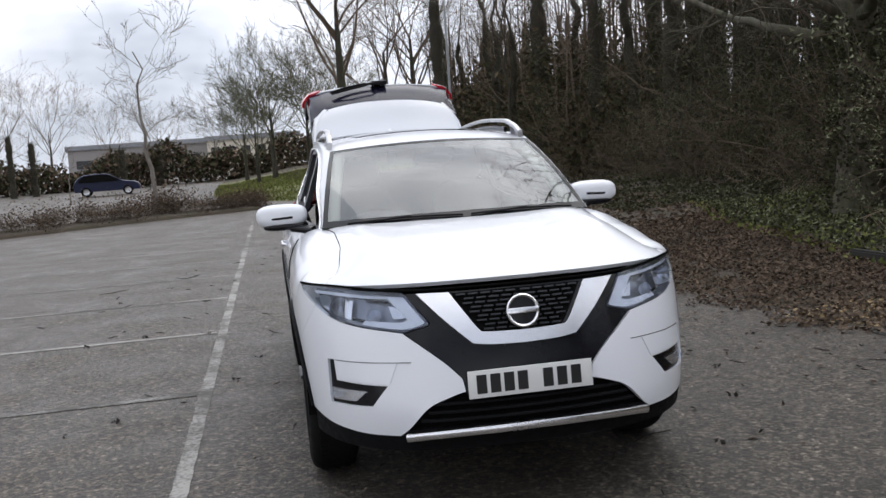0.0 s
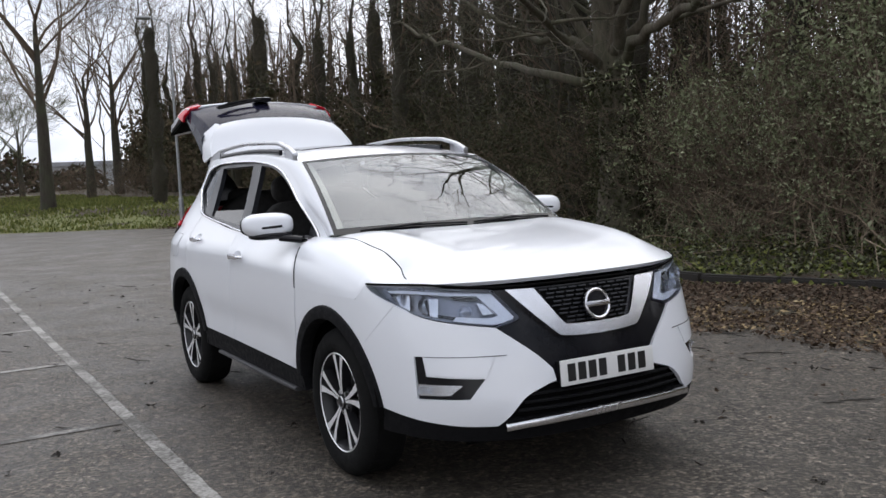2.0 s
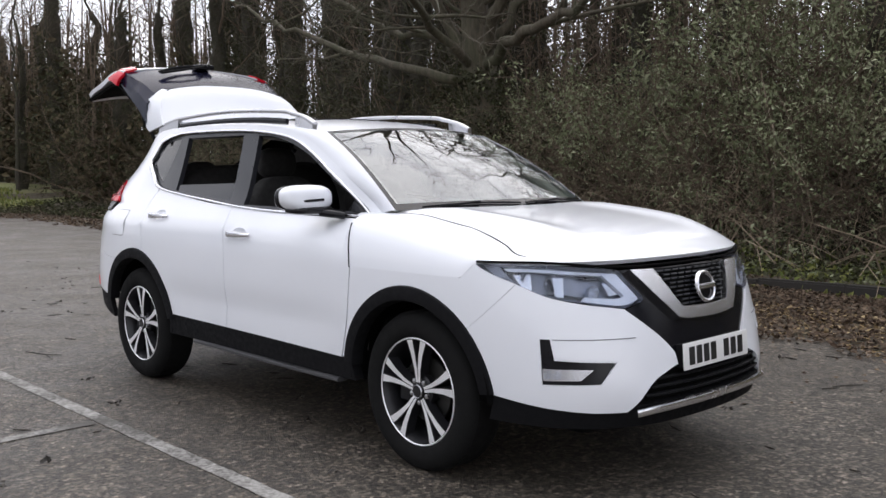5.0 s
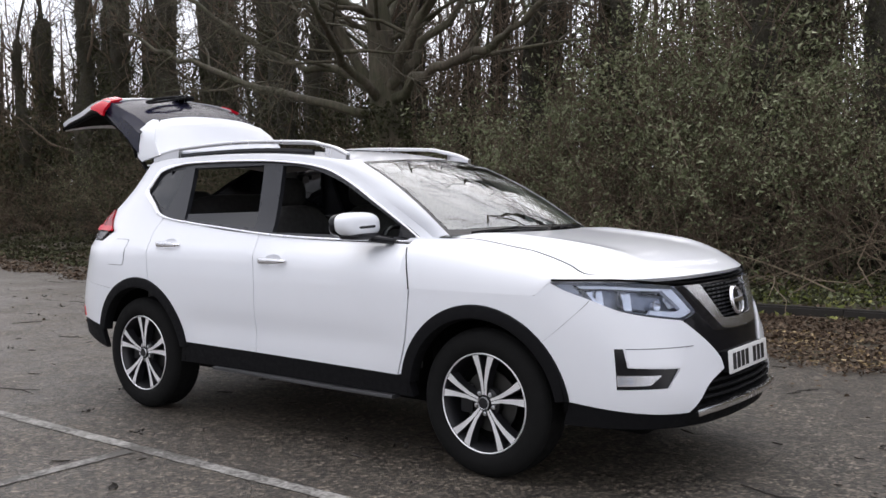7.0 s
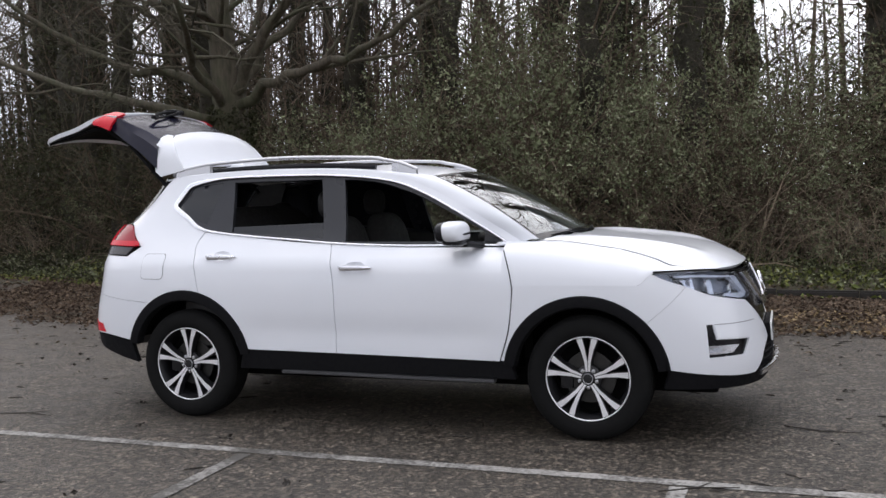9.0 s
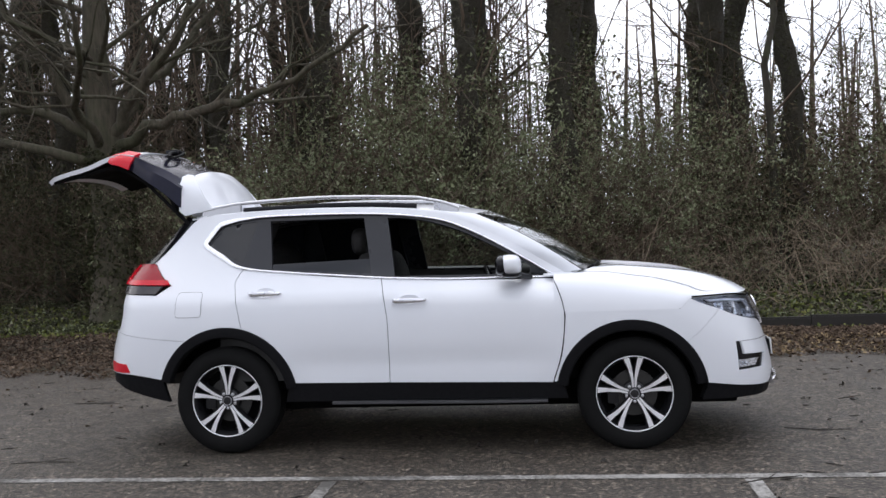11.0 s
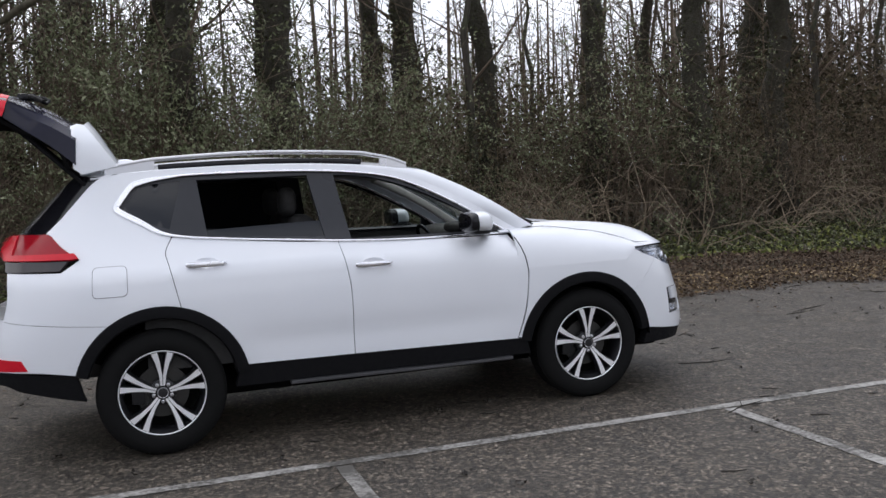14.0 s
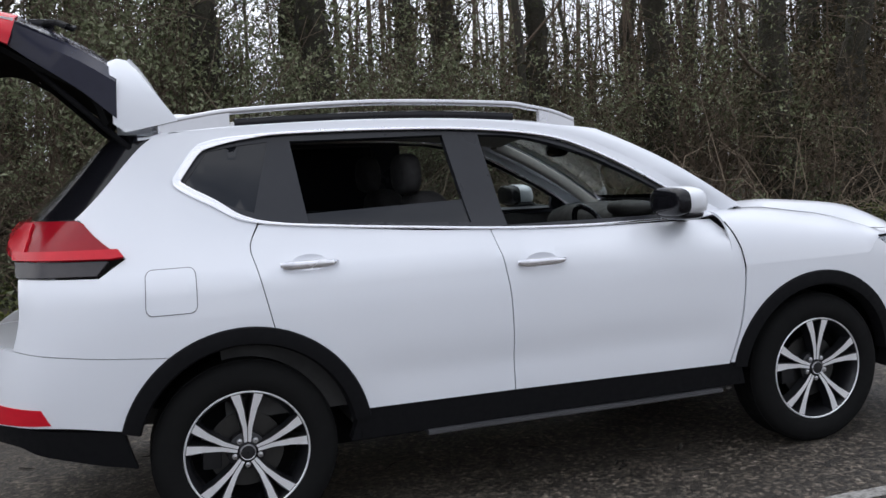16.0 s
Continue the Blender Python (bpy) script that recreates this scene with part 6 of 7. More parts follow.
def big_tree():
    """The old spreading tree at the wood's edge, with long crooked limbs that reach out over the bank."""
    rng = np.random.default_rng(77)
    tree = tagged(empty("tree"), "old spreading bare tree with mossy limbs and ivy-clad trunk", "tree")
    x0, y0 = -6.35, 7.5
    z0 = float(bank_z(x0, y0))
    tree.matrix_basis = pose(x0, y0, z0)
    V, F = [], []
    trunk = [np.array(p, float) for p in ((0, 0, -0.3), (0, 0, 0.4), (0.03, 0.02, 1.2), (0.0, 0.03, 2.0), (-0.02, 0.0, 2.9), (-0.1, -0.1, 4.4), (0.0, -0.15, 6.8), (0.2, -0.15, 10.0))]
    tube(trunk, [0.46, 0.36, 0.31, 0.30, 0.29, 0.19, 0.14, 0.06], 12, V, F)
    mesh_ob("trunk", V, F, M_LIMB, tree, smooth=True)
    # the great limbs, by their bends
    for pts, r, kin in (
            (((0, 0, 2.75), (1.40, -0.5, 3.25), (2.45, -0.7, 3.35), (3.6, -1.4, 3.55), (4.8, -1.9, 4.1)), 0.105, 7),
            (((0, 0, 2.55), (-0.7, -0.6, 2.75), (-3.2, -0.3, 3.4), (-5.0, -0.4, 4.0), (-6.7, -0.5, 4.7)), 0.095, 8),
            (((0, 0, 2.7), (0.15, -1.2, 3.37), (0.95, -2.6, 3.75), (1.3, -3.4, 4.5)), 0.090, 6),
            (((0, 0, 2.8), (-0.9, -0.1, 3.4), (-2.2, -0.2, 3.7), (-3.5, -0.5, 4.5), (-4.6, -0.7, 5.2)), 0.100, 8),
            (((0, 0, 2.85), (0.7, -0.3, 3.7), (1.3, -0.4, 4.3), (1.9, -0.5, 5.2), (2.3, -0.5, 6.6)), 0.120, 7),
            (((0, 0, 2.9), (-0.8, -0.5, 4.2), (-1.3, -0.7, 5.1), (-2.0, -0.9, 6.5)), 0.110, 7),
            (((0, 0, 2.9), (0.5, 0.6, 4.0), (1.4, 1.2, 5.2), (2.0, 1.4, 6.8)), 0.100, 6),
            (((-0.1, -0.1, 4.2), (-1.0, -1.6, 4.8), (-2.4, -2.8, 5.2), (-3.6, -3.6, 6.0)), 0.075, 6)):
        V, F = [], []
        path = [p + rng.normal(0, 0.035, 3) for p in crom(pts, 5)]
        n = len(path)
        radii = [r * (1 - 0.70 * (i / (n - 1)) ** 0.8) for i in range(n)]
        tube(path, radii, 8, V, F)
        for k in range(kin):
            i = int(rng.uniform(0.25, 0.98) * (n - 1))
            d = path[min(i + 1, n - 1)] - path[i - 1]
            d /= np.linalg.norm(d)
            w = d * 0.7 + rng.normal(0, 0.55, 3) + np.array([0, 0, 0.3])
            grow(rng, path[i], w / np.linalg.norm(w), rng.uniform(1.2, 2.3), radii[i] * rng.uniform(0.4, 0.65), 3, V, F, (2, 5), 0.55, 0.1, None, 0.9, 0.55, 0.005)
        mesh_ob("limb", V, F, M_LIMB, tree, "crooked bare limb with twigs", smooth=True)
    V, F = [], []
    for k in range(34):
        st = 5 + k % 3
        a = radians(137.5 * k + rng.uniform(-25, 25))
        w = np.array([math.cos(a), math.sin(a) - 0.25, (0.35 if st < 7 else -0.1) + rng.uniform(0, 0.6)])
        low = trunk[st - 1] + (trunk[st] - trunk[st - 1]) * rng.uniform(0.2, 1.0)
        grow(rng, low, w / np.linalg.norm(w), rng.uniform(3.0, 4.6), rng.uniform(0.040, 0.065), 3, V, F, (3, 6), 0.45, 0.12, None, 0.9, 0.52, 0.005)
    mesh_ob("crown", V, F, M_LIMB, tree, "bare crooked upper branches and twigs", smooth=True)
    V, F, pts = [], [], []
    for _ in range(4200):
        s = rng.uniform(0, 1) ** 0.9 * 2.9
        a = rng.uniform(0, 2 * math.pi)
        r = 0.31 + abs(rng.normal(0, 0.07))
        pts.append(np.array([math.cos(a) * r, math.sin(a) * r, s - 0.1]))
    leaf_cards(rng, pts, 0.07, V, F, 0.04)
    mesh_ob("ivy", V, F, M_IVY, tree, "dark green ivy on the trunk")


big_tree()


def vase_tree(seed, height, radius, label, twig, limbs=10, fork=0.26, group="lawn trees", kids=(3, 6)):
    """A parkland tree: short trunk, long rising limbs, dense fine twigs."""
    rng = np.random.default_rng(seed)
    tree = tagged(empty("tree"), label, "tree", group)
    V, F = [], []
    h = height * fork
    trunk = [np.array([0.0, 0, -0.3]), np.array([0.02, 0, h * 0.5]), np.array([0.0, 0.03, h]), np.array([0.05, 0.0, h * 1.6]), np.array([0.0, 0.05, h * 2.3])]
    tube(trunk, [radius * 1.35, radius, radius * 0.9, radius * 0.6, radius * 0.3], 9, V, F)
    mesh_ob("trunk", V, F, M_BARK, tree, smooth=True)
    V, F = [], []
    for k in range(limbs):
        a = 2 * math.pi * (k + rng.uniform(-0.3, 0.3)) / limbs * 2.4
        s = trunk[2] + (trunk[4] - trunk[2]) * rng.uniform(0, 0.8) if k else trunk[4]
        w = np.array([math.cos(a) * 0.75, math.sin(a) * 0.75, rng.uniform(0.55, 1.3)])
        grow(rng, s, w / np.linalg.norm(w), height * rng.uniform(0.36, 0.5), radius * rng.uniform(0.20, 0.33), 3, V, F, kids, 0.28, 0.25, None, 0.62, 0.55, 0.008)
    mesh_ob("crown", V, F, twig, tree, "bare winter branches and twigs", smooth=True)
    return tree


def deep_wood():
    """Stems and brush deep in the wood, too many to count."""
    rng = np.random.default_rng(61)
    V, F = [], []
    for k in range(1820):
        if k < 850:
            x = rng.uniform(-30, 46)
            y = edge_y(x) + rng.uniform(13, 34)
        else:
            x = rng.uniform(-80, -28)
            y = rng.uniform(10.5 if x > -60 else 15, 30)
        if 0.5 < x < 10 and rng.random() < 0.6:
            continue
        if k >= 1500:
            x = rng.uniform(-16, 0.5) if k < 1700 else rng.uniform(12, 27)
            y = edge_y(x) + rng.uniform(7.5, 17)
        p = np.array([x, y, float(bank_z(x, y)) - 0.2])
        h, r = rng.uniform(4.5, 9.5), rng.uniform(0.03, 0.11)
        if k >= 1500:
            r *= 0.4
        d = np.array([rng.normal(0, 0.05), rng.normal(0, 0.05), 1.0])
        path = [p, p + d * h * 0.4 + rng.normal(0, 0.1, 3), p + d * h]
        tube(path, [r, r * 0.8, r * 0.25], 4, V, F)
        for _ in range(9):
            s = rng.uniform(0.25, 1.0)
            q = p + d * h * s
            a, ln = rng.uniform(0, 6.28), rng.uniform(0.8, 2.4)
            e = q + np.array([math.cos(a), math.sin(a), rng.uniform(0.3, 1.2)]) * ln * 0.6
            tube([q, e], [0.018, 0.008], 3, V, F)
            tube([(q + e) / 2, (q + e) / 2 + rng.normal(0, 0.5, 3)], [0.010, 0.006], 3, V, F)
    tagged(mesh_ob("deep_wood", V, F, M_TWIG), "crowded bare stems deep in the wood", "woodland", kind="stuff")
    for x0, x1, n, mat, label in ((-34, 46, 42000, M_IVY, "dark evergreen undergrowth deep in the wood"), (-34, 46, 52000, M_THICKET, "brown withered undergrowth deep in the wood"),
                                  (-82, -27, 10000, M_IVY, "dark evergreen scrub behind the lawn"), (-82, -27, 22000, M_THICKET, "brown winter scrub behind the lawn")):
        V, F = [], []
        x = rng.uniform(x0, x1, n)
        far = x0 < -40
        y = 9.8 + 4 * sstep(-58, -66, x) + rng.uniform(0, 6, n) if far else edge_y(x) + 12 + rng.uniform(0, 14, n)
        top = (3.4 if far else 2.4 + 2.2 * sstep(-1, -10, x) + 2.4 * sstep(11, 15, x)) + (1.2 + 0.4 * sstep(0, -8, x)) * np.sin(0.9 * x + 0.5 * y) + 0.8 * np.sin(2.1 * x - 0.7 * y)
        z = bank_z(x, y) + np.maximum(top, 1.2) * rng.uniform(0, 1, n) ** 0.7
        leaf_cards(rng, np.stack([x, y, z], -1), 0.30 if far else 0.17, V, F, 0.2, single=not far)
        tagged(mesh_ob("deep_undergrowth", V, F, mat), label, "undergrowth", kind="stuff")


deep_wood()

# ---- the far end: planted island, road, lawn, trees, buildings ----
def flat_bed(name, line, width, height, material, label, category):
    """A raised bed along a line, with a rounded edge."""
    pts = [np.array(p) for p in crom(line, 8)]
    V, F = [], []
    prof = ((0.0, -0.02), (0.02, height * 0.8), (0.12, height), (0.5, height + 0.06), (1.0, height + 0.02), (1.02, -0.02))
    for i, p in enumerate(pts):
        d = pts[min(i + 1, len(pts) - 1)] - pts[max(i - 1, 0)]
        n = np.array([-d[1], d[0]]) / np.linalg.norm(d)
        for k, (a, z) in enumerate(prof):
            q = p + n * a * width
            V.append((q[0], q[1], z + float(far_rise(q[0]))))
        if i:
            m = len(prof)
            F += [((i - 1) * m + k, (i - 1) * m + k + 1, i * m + k + 1, i * m + k) for k in range(m - 1)]
    return tagged(mesh_ob(name, V, F, material, smooth=True), label, category, kind="structure")


ISLAND = [(-12.0, -20.0), (-17.5, -14.0), (-22.6, -8.7), (-25.8, -5.8), (-28.4, -2.4), (-29.2, -1.4)]
flat_bed("planting_bed", ISLAND, 2.2, 0.12, M_SOIL, "soil planting bed edging the car park", "bed")


def far_things():
    rng = np.random.default_rng(9)
    low = Plant(shrub(41, 0.75, 1.0, 160, 16, M_LITTER, "low brown winter hedge plant in the bed", M_TWIG, size=0.07, group="bed plants", thick=0.008))
    for p in crom(ISLAND, 9):
        for k in range(2):
            low.at(p[0] - rng.uniform(0.3, 1.7), p[1] - rng.uniform(0.0, 0.8) + 0.3, 0.1, rng.uniform(0, 360), rng.uniform(0.7, 1.2))
    for k in range(5):
        low.at(-28.0 + rng.uniform(-0.7, 0.7), -4.9 + rng.uniform(-0.6, 0.6), 0.1, rng.uniform(0, 360), rng.uniform(1.2, 1.7))
    Plant(wood_tree(51, 5.7, 0.10, 0, "slender bare street tree with pale bark", 12, 0.45, 1.5, 3, "street trees", M_PALE_HAZED_BARK, M_PALE_HAZED_BARK, -0.5)).at(-28.2, -4.95, 0.1, 110)
    Plant(wood_tree(52, 3.2, 0.045, 0, "thin bare sapling beside the road", 9, 0.4, 1.0, 1, "street trees", M_PALE_HAZED_BARK)).at(-51, -12.4, None, 10)
    Plant(wood_tree(53, 8.5, 0.13, 0, "bare tree reaching over the planting bed", 13, 0.3, 1.5, 3, "street trees")).at(-20.5, -13.2, 0.1, 60)
    lawn = Plant(vase_tree(54, 13.0, 0.27, "large spreading bare tree on the lawn", M_TWIG, 12, 0.27))
    lawn.at(-38.5, 2.7, None, 20)
    lawn.at(-53.0, 8.5, None, 200, 0.95)
    lawn.at(-47.5, 6.0, None, 100, 0.8)
    bushy = Plant(vase_tree(55, 9.0, 0.15, "bushy bare tree with greenish twigs", M_GREEN_TWIG, 12, 0.2, kids=(4, 7)))
    for x, y, s in ((-54, -0.6, 1.08), (-57, 1.8, 1.0), (-51.5, -1.6, 0.75), (-62, 4.0, 1.1), (-64, -2.6, 0.9)):
        bushy.at(x, y, None, rng.uniform(0, 360), s)
    # the haze of distance is put into these trees' pale twig colour
    haze = Plant(vase_tree(56, 12.0, 0.16, "distant bare tree beyond the road, coloured pale for haze", M_PALE_HAZED_BARK, 10, 0.2, "distant trees"))
    for x, y, s in ((-88, -26, 1.0), (-92, -22, 0.95), (-86, -31, 1.05), (-96, -17, 0.75), (-84, -36, 1.0), (-100, -12, 0.7), (-98, -6.5, 0.7), (-102, -1.5, 0.75)):
        haze.at(x, y, None, rng.uniform(0, 360), s)
    for x, y, s in ((-46, 9, 0.95), (-50, 13, 1.0), (-44, 14, 1.0), (-56, 11, 1.05), (-41, 11, 0.9), (-60, 16, 1.1), (-39, 16, 1.0), (-36, 11.5, 0.9), (-66, 10, 1.0), (-48, 18, 1.0), (-35, 15, 1.0), (-33, 9.5, 0.8), (-38, 10.2, 0.85), (-43, 11, 0.95), (-47, 10.5, 0.9), (-52, 11, 0.95), (-57, 14, 1.0), (-63, 13, 1.0), (-45, 12.5, 1.05)):
        TREES[int(rng.integers(0, 4))].at(x, y, None, rng.uniform(0, 360), s)
    # scrub behind the lawn and along the far side of the road
    pale, tangle, dark, brown, holly = SHRUBS
    for x in np.arange(-72, -36, 2.4):
        brown.at(x, 8.5 + rng.uniform(-1, 2.5) + 0.05 * (x + 36), None, rng.uniform(0, 360), rng.uniform(0.7, 1.0))
    for y in np.arange(0.5, 12, 1.3):
        brown.at(-46.5 + rng.uniform(-1.2, 1.2), y, None, rng.uniform(0, 360), rng.uniform(0.55, 0.85))
    for x, y, s, t in ((-66, -26.3, 0.62, 0.66), (-66.5, -25.0, 0.5, 0.42), (-67, -22.8, 0.45, 0.50), (-67, -19.5, 0.7, 0.52), (-68, -18.2, 0.75, 0.46), (-72, -12.4, 0.9, 0.36), (-74, -9.8, 0.9, 0.34), (-73, -30, 0.6, 0.6)):
        GIANT.at(x, y, None, rng.uniform(0, 360), s, t)
    for x, y, s in ((-46, 15, 0.9), (-53, 15, 0.9), (-60, 18, 1.0)):
        GIANT.at(x, y, None, rng.uniform(0, 360), s)
    for mat, n, label in ((M_IVY, 9000, "dark evergreen hedge beyond the road"), (M_LITTER, 9000, "brown winter hedge beyond the road")):
        V, F = [], []
        y = rng.uniform(-40, 12, n)
        x = -76 + rng.uniform(-2.5, 2.5, n) - 0.12 * (y + 10)
        top = 2.3 + 0.7 * np.sin(0.45 * y) + 0.5 * np.sin(1.3 * y + 1) + 0.8 * sstep(-14, 2, y)
        z = far_rise(x) + top * rng.uniform(0, 1, n) ** 0.8
        leaf_cards(rng, np.stack([x, y, z], -1), 0.42, V, F, 0.2)
        tagged(mesh_ob("hedge", V, F, mat), label, "hedge", kind="stuff")


# pale bark of the street trees; on the distant trees it paints haze
M_PALE_HAZED_BARK = bark_mat("pale_and_hazed_grey_bark", (0.13, 0.115, 0.10), (0.27, 0.245, 0.215))
M_GREEN_TWIG = bark_mat("greenish_twig_bark", (0.065, 0.066, 0.040), (0.15, 0.15, 0.095))
far_things()


def grass_sheet(name, x0, x1, width, label):
    """The mown lawn over the verge, with blades."""
    rng = np.random.default_rng(3)
    V, F = [], []
    n = 26000
    xs = rng.uniform(x0, x1, n)
    ds = rng.uniform(0.15, width, n)
    ys = edge_y(xs) + ds
    z = bank_z(xs, ys)
    keep = ys < 9
    for x, y, zz in zip(xs[keep], ys[keep], z[keep]):
        a, h, w = rng.uniform(0, 6.28), rng.uniform(0.06, 0.16), 0.05
        i = len(V)
        V += [(x - w * math.cos(a), y - w * math.sin(a), zz - 0.02), (x + w * math.cos(a), y + w * math.sin(a), zz - 0.02), (x + rng.normal(0, 0.04), y + rng.normal(0, 0.04), zz + h)]
        F.append((i, i + 1, i + 2))
    return tagged(mesh_ob(name, V, F, M_GRASS), label, "grass", kind="stuff")


grass_sheet("lawn_grass", -60, -29, 11, "rough mown yellow-green lawn grass")


def lawn_ground():
    V, F = [], []
    xs, ds = np.arange(-66, -28.5, 1.0), np.r_[0.02, 0.3, 1, 2, 4, 6, 8, 11]
    for x in xs:
        for d in ds:
            V.append((x, edge_y(x) + d, float(bank_z(x, edge_y(x) + d)) + 0.012))
    m = len(ds)
    F = [(i * m + j, (i + 1) * m + j, (i + 1) * m + j + 1, i * m + j + 1) for i in range(len(xs) - 1) for j in range(m - 1)]
    k = Nodes("mown_grass_ground")
    c = k.ramp(k.noise(9, 5, 0.7), [(0.3, (0.075, 0.090, 0.026)), (0.7, (0.19, 0.20, 0.068))])
    c = k.mix(k.ramp(k.noise(0.5, 4), [(0.4, 0.0), (0.65, 0.6)]), c, (0.115, 0.095, 0.05))
    tagged(mesh_ob("lawn", V, F, k.set(c, 0.9), smooth=True), "yellow-green grass lawn beside the road", "lawn", kind="structure")


lawn_ground()


def lamp_post():
    x, y = -27.7, 5.75
    z = float(bank_z(x, y))
    post = tagged(empty("street_lamp", x, y, z), "tall grey steel street lamp on the verge", "street lamp")
    steel = plain("galvanised_steel", (0.30, 0.31, 0.32), 0.5, 0.6)
    b = lathe("pole", [(0.085, -0.2), (0.085, 1.1), (0.055, 1.15), (0.038, 7.2)], steel, post, 14, m=pose(0, 0, 0, 90, 0, 0) @ Matrix.Diagonal((1, 1, -1, 1)))
    bar("arm", [(0, 0, 7.15), (0, -0.2, 7.32), (0, -0.65, 7.38)], 0.025, 0.025, steel, post, across=(1, 0, 0))
    egg("lantern", (0, -0.85, 7.38), (0.26, 0.55, 0.14), steel, post, 2.8)


lamp_post()


def blue_car():
    c = tagged(empty("car", -59.0, -11.6, float(far_rise(-59.0)), 97), "dark blue hatchback parked across the road", "car")
    paint = plain("dark_blue_paint", (0.006, 0.009, 0.034), 0.4, 0.0, **{"Specular IOR Level": 0.25})
    prof = crom([(-2.05, 0.35), (-2.12, 0.62), (-2.05, 0.92), (-1.75, 1.28), (-1.30, 1.43), (-0.5, 1.47), (0.15, 1.42), (0.95, 1.00), (1.75, 0.86), (2.08, 0.66), (2.10, 0.36)], 4)
    bm = bmesh.new()
    rows = []
    for t in np.linspace(-1, 1, 9):
        tuck = lambda z: 0.86 - 0.20 * float(sstep(0.85, 1.5, z))
        rows.append([bm.verts.new((px * (1 - 0.03 * abs(t) ** 3), t * tuck(pz), pz - 0.03 * abs(t) ** 3)) for px, pz in prof])
    for a, b in zip(rows, rows[1:]):
        for i in range(len(prof) - 1):
            bm.faces.new((a[i], a[i + 1], b[i + 1], b[i]))
    for r in (rows[0], rows[-1]):
        bm.faces.new(r)
    part("body", bm, paint, c)
    for s in (-1, 1):
        rows = [[(x, s * (0.872 - 0.20 * float(sstep(0.85, 1.5, z))), z) for z in (0.95, top)] for x, top in ((-1.72, 1.10), (-1.35, 1.34), (-0.5, 1.40), (0.15, 1.35), (0.75, 1.02))]
        sheet("side_window", rows, M_GAP, c, 1, out=(0, s, 0))
        for x in (-1.30, 1.30):
            w = lathe("tyre", [(0.18, -0.09), (0.30, -0.10), (0.32, -0.06), (0.32, 0.06), (0.30, 0.10), (0.18, 0.09)], M_RUBBER, c, 24, m=Matrix.Translation((x, s * 0.78, 0.32)))
            lathe("rim", [(0.20, 0.09 * s), (0.15, 0.07 * s), (0.01, 0.08 * s)], M_SATIN, w, 18, m=Matrix.Translation((x, s * 0.79, 0.32)))
    rows = [[(0.98, y, 1.02), (0.22, y * 0.85, 1.425)] for y in np.linspace(-0.6, 0.6, 5)]
    sheet("windscreen", rows, M_GAP, c, 1, out=(1, 0, 1))


blue_car()


def far_building(name, x, y0, y1, height, wall, label, bays, band):
    b = tagged(empty(name, x, 0, float(far_rise(x))), label, "building", "distant buildings")
    block("wall", (-14, y0, 0), (0, y1, height), wall, b, 0.0)
    block("roof", (-14.3, y0 - 0.3, height), (0.3, y1 + 0.3, height + 0.7), M_ROOFGREY, b, 0.0)
    n = (y1 - y0) / bays
    for i in range(bays):
        yy = y0 + n * (i + 0.5)
        for z in band:
            w = block("window", (-0.05, yy - n * 0.28, z), (0.06, yy + n * 0.28, z + 1.3), M_PRIVACY, b, 0.0)
            block("frame", (-0.02, yy - n * 0.31, z - 0.12), (0.10, yy + n * 0.31, z), M_ROOFGREY, w, 0.0)


M_ROOFGREY = plain("grey_sheet_roof", (0.26, 0.27, 0.29), 0.6)
far_building("warehouse", -150, -32, -10.5, 5.4, plain("pale_cladding", (0.30, 0.28, 0.27), 0.7), "long pale grey clad warehouse", 4, (2.4,))
far_building("office_block", -142, -10.0, 4.0, 5.3, plain("cream_render", (0.66, 0.60, 0.50), 0.8), "low cream rendered office building", 6, (3.0,))
far_building("warehouse", -160, 6, 40, 5.0, plain("white_cladding", (0.36, 0.37, 0.38), 0.7), "long white clad warehouse behind trees", 5, (3.0,))

# ---- fallen leaves, ivy mat, sticks, kerb ----
def litter(name, n, x0, x1, d0, d1, size, material, label, seed, power=1.0, flat=0.75, lift=0.02):
    rng = np.random.default_rng(seed)
    xs = rng.uniform(x0, x1, n)
    ds = d0 + (d1 - d0) * rng.uniform(0, 1, n) ** power
    wob = 0.16 * np.sin(2.3 * xs) + 0.12 * np.sin(5.1 * xs + 1) + 0.07 * np.sin(11.0 * xs)
    ys = edge_y(xs) + ds + wob * (ds < 1)
    pts = np.stack([xs, ys, np.maximum(bank_z(xs, edge_y(xs) + ds), 0.004) + lift], -1)
    V, F = [], []
    leaf_cards(rng, pts, size, V, F, 0.012, flat)
    return tagged(mesh_ob(name, V, F, material), label, "leaves", kind="stuff")


litter("leaf_litter", 88000, -10, 14, -0.22, 2.6, 0.045, M_LITTER, "fallen brown leaves along the tarmac edge", 21, 0.8)
litter("leaf_litter", 5200, -1, 11, -0.12, 1.4, 0.046, M_STRAW, "pale straw-coloured dead leaves", 22, 0.8)
litter("leaf_litter", 9000, -30, -8, -0.2, 3.0, 0.09, M_LITTER, "fallen brown leaves along the verge", 23, 1.0)
litter("leaf_litter", 700, -9, 9, -2.6, 0.0, 0.045, M_LITTER, "scattered brown leaves on asphalt", 24, 0.4, 0.85, 0.006)
litter("verge_grass", 9000, -12, 15, 2.3, 5.2, 0.085, M_GRASS, "short olive grass over the bank", 28, 1.0, 0.0, 0.03)
litter("ivy_mat", 30000, -14, 16, 2.5, 7.0, 0.065, M_IVY, "low dark ivy over the bank", 25, 1.0, 0.4, 0.05)
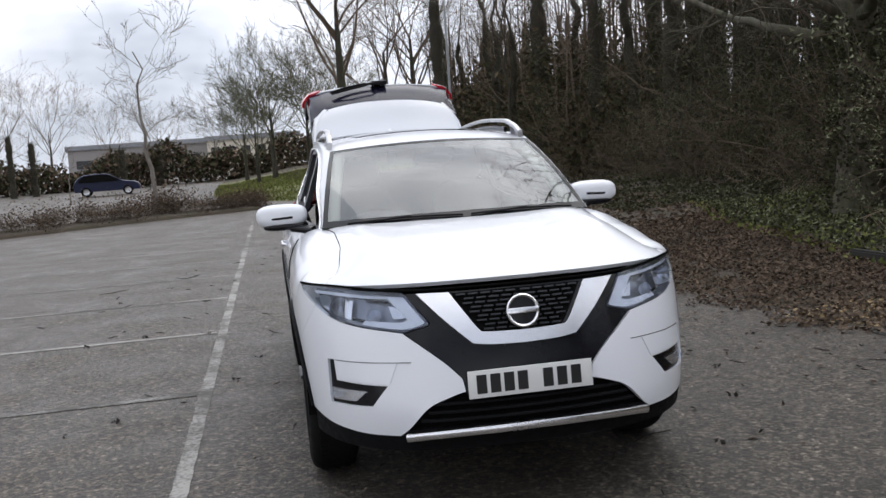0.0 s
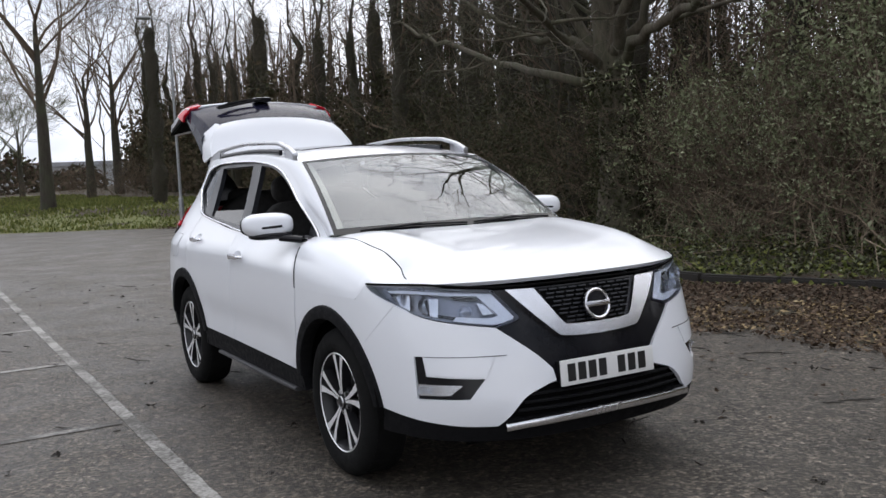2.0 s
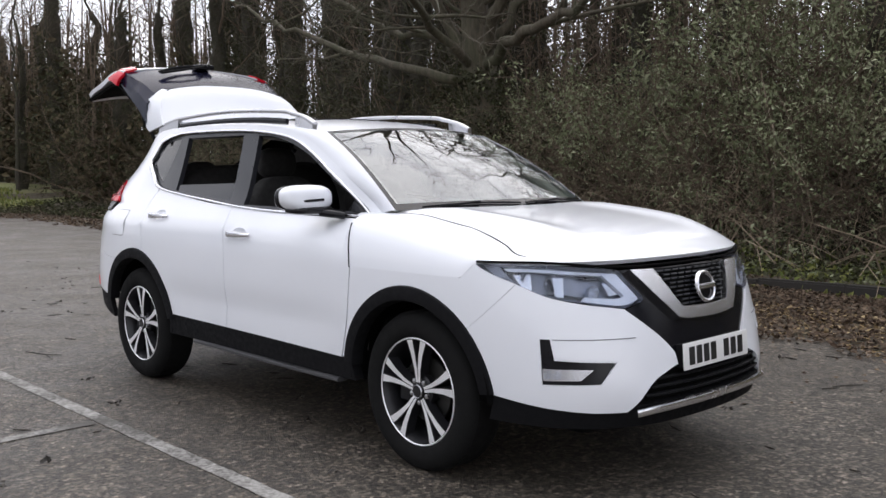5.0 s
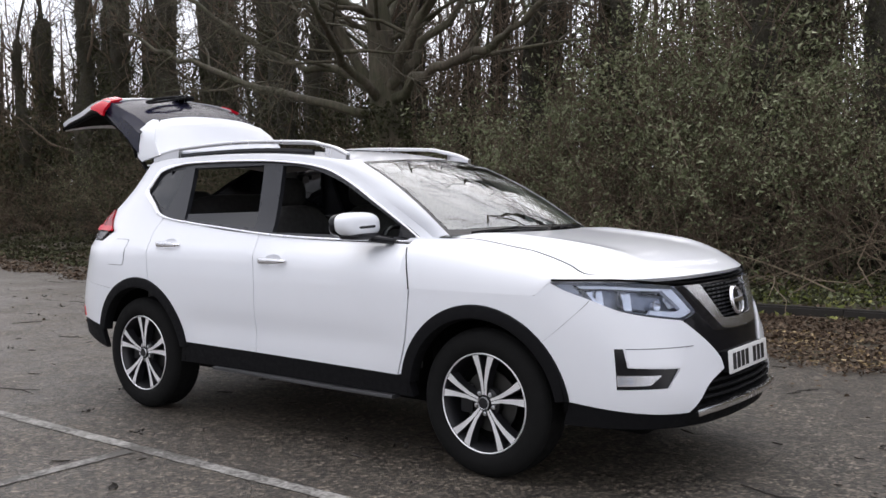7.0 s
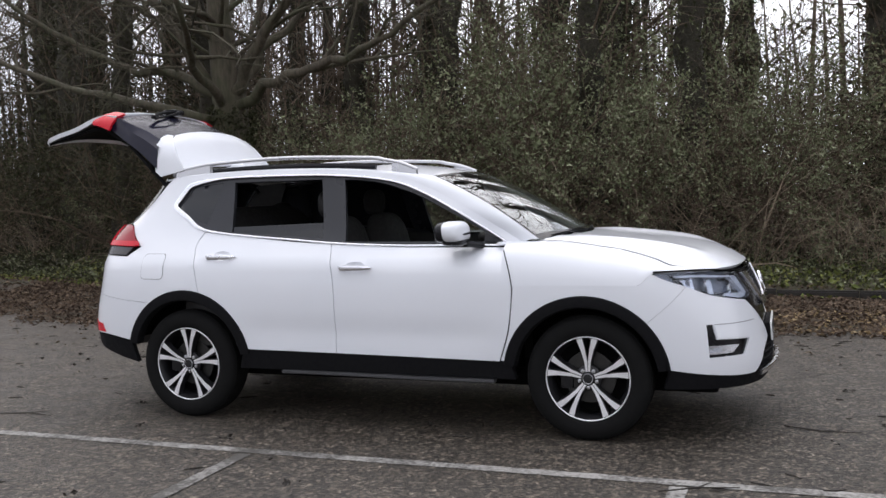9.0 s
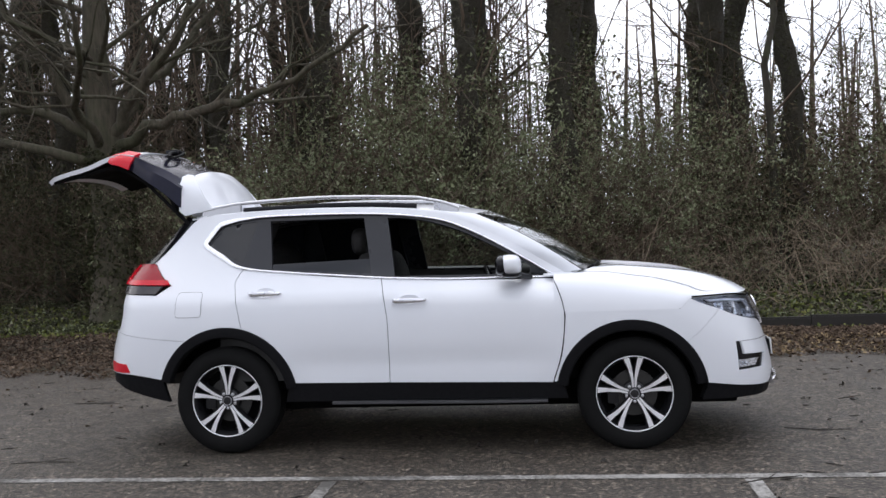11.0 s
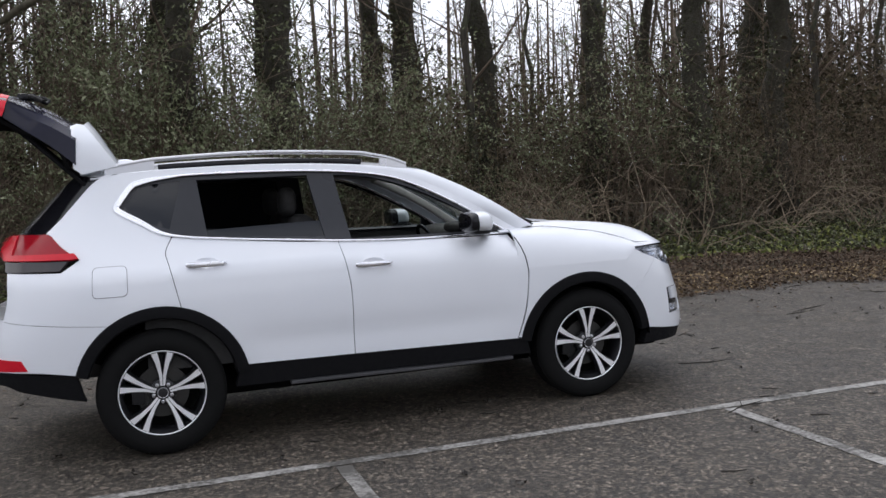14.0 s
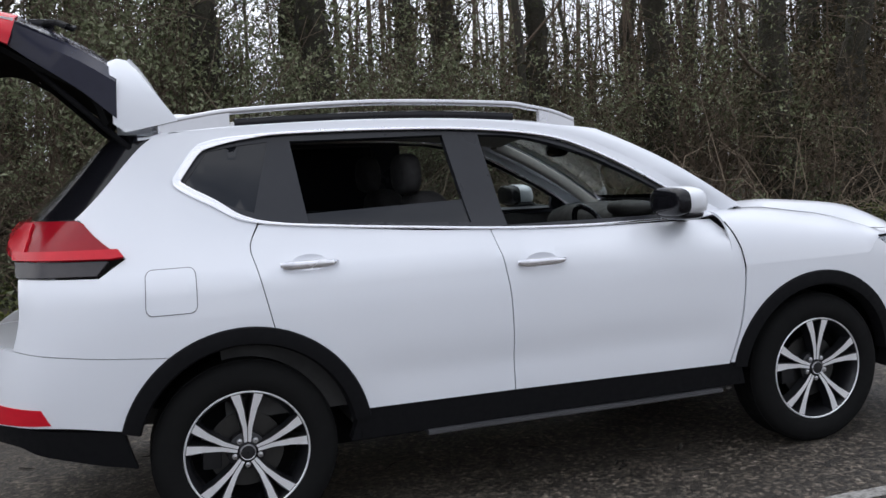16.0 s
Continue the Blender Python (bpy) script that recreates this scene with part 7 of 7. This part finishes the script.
litter("ivy_mat", 7000, -14, 16, 2.6, 6.5, 0.06, M_SHRUB, "green undergrowth over the bank", 26, 1.0, 0.3, 0.06)
litter("ivy_mat", 9000, -30, -12, 1.0, 7.0, 0.11, M_IVY, "low dark ivy under the trees", 27, 1.0, 0.4, 0.05)


def sticks():
    rng = np.random.default_rng(31)
    V, F = [], []
    for _ in range(330):
        x = rng.uniform(-12, 9)
        y = edge_y(x) - 6.5 * rng.uniform(0, 1) ** 1.6
        a, ln = rng.normal(0, 0.6), rng.uniform(0.03, 0.14) if rng.random() < 0.88 else rng.uniform(0.2, 0.5)
        p = np.array([x, y, 0.007])
        d = np.array([math.cos(a), math.sin(a), 0])
        side_ = np.array([-d[1], d[0], 0])
        path = [p, p + d * ln * 0.5 + side_ * rng.normal(0, 0.07) * ln, p + d * ln]
        tube(path, [0.003, 0.0045, 0.002], 4, V, F)
        if ln > 0.2:
            tube([path[1], path[1] + (d * 0.4 + side_ * 0.3) * ln * 0.6], [0.004, 0.002], 3, V, F)
    tagged(mesh_ob("fallen_twigs", V, F, M_MUD), "small dark fallen twigs on asphalt", "twigs", kind="stuff")
    V, F, pts = [], [], []
    for _ in range(150):
        x = rng.uniform(-9, 9)
        y = edge_y(x) - 6.5 * rng.uniform(0, 1) ** 1.3
        for _ in range(rng.integers(2, 7)):
            pts.append((x + rng.normal(0, 0.02), y + rng.normal(0, 0.02), 0.012))
    leaf_cards(rng, pts, 0.035, V, F, 0.006, 0.5)
    tagged(mesh_ob("dark_debris", V, F, M_MUD), "small dark clumps of debris on asphalt", "debris", kind="stuff")


sticks()


def bank_stems():
    """Long pale dead stems that arch out of the thicket."""
    rng = np.random.default_rng(41)
    for _ in range(84):
        x = rng.uniform(-4.5, 12)
        y = edge_y(x) + rng.uniform(3.6, 5.2)
        V, F = [], []
        a = rng.uniform(0, 6.28)
        w = np.array([math.cos(a) * 0.8, math.sin(a) * 0.5 - 0.25, rng.uniform(0.5, 1.3)])
        grow(rng, np.zeros(3), w / np.linalg.norm(w), rng.uniform(1.0, 2.2), 0.014, 1, V, F, (2, 4), 0.7, -0.5, None, 0.8, 0.5, 0.004)
        ob = tagged(mesh_ob("dead_stem", V, F, M_PALE_TWIG), "long pale dead stem arching from the thicket", "stem", "dead stems")
        ob.matrix_basis = pose(x, y, float(bank_z(x, y)) - 0.05)


bank_stems()
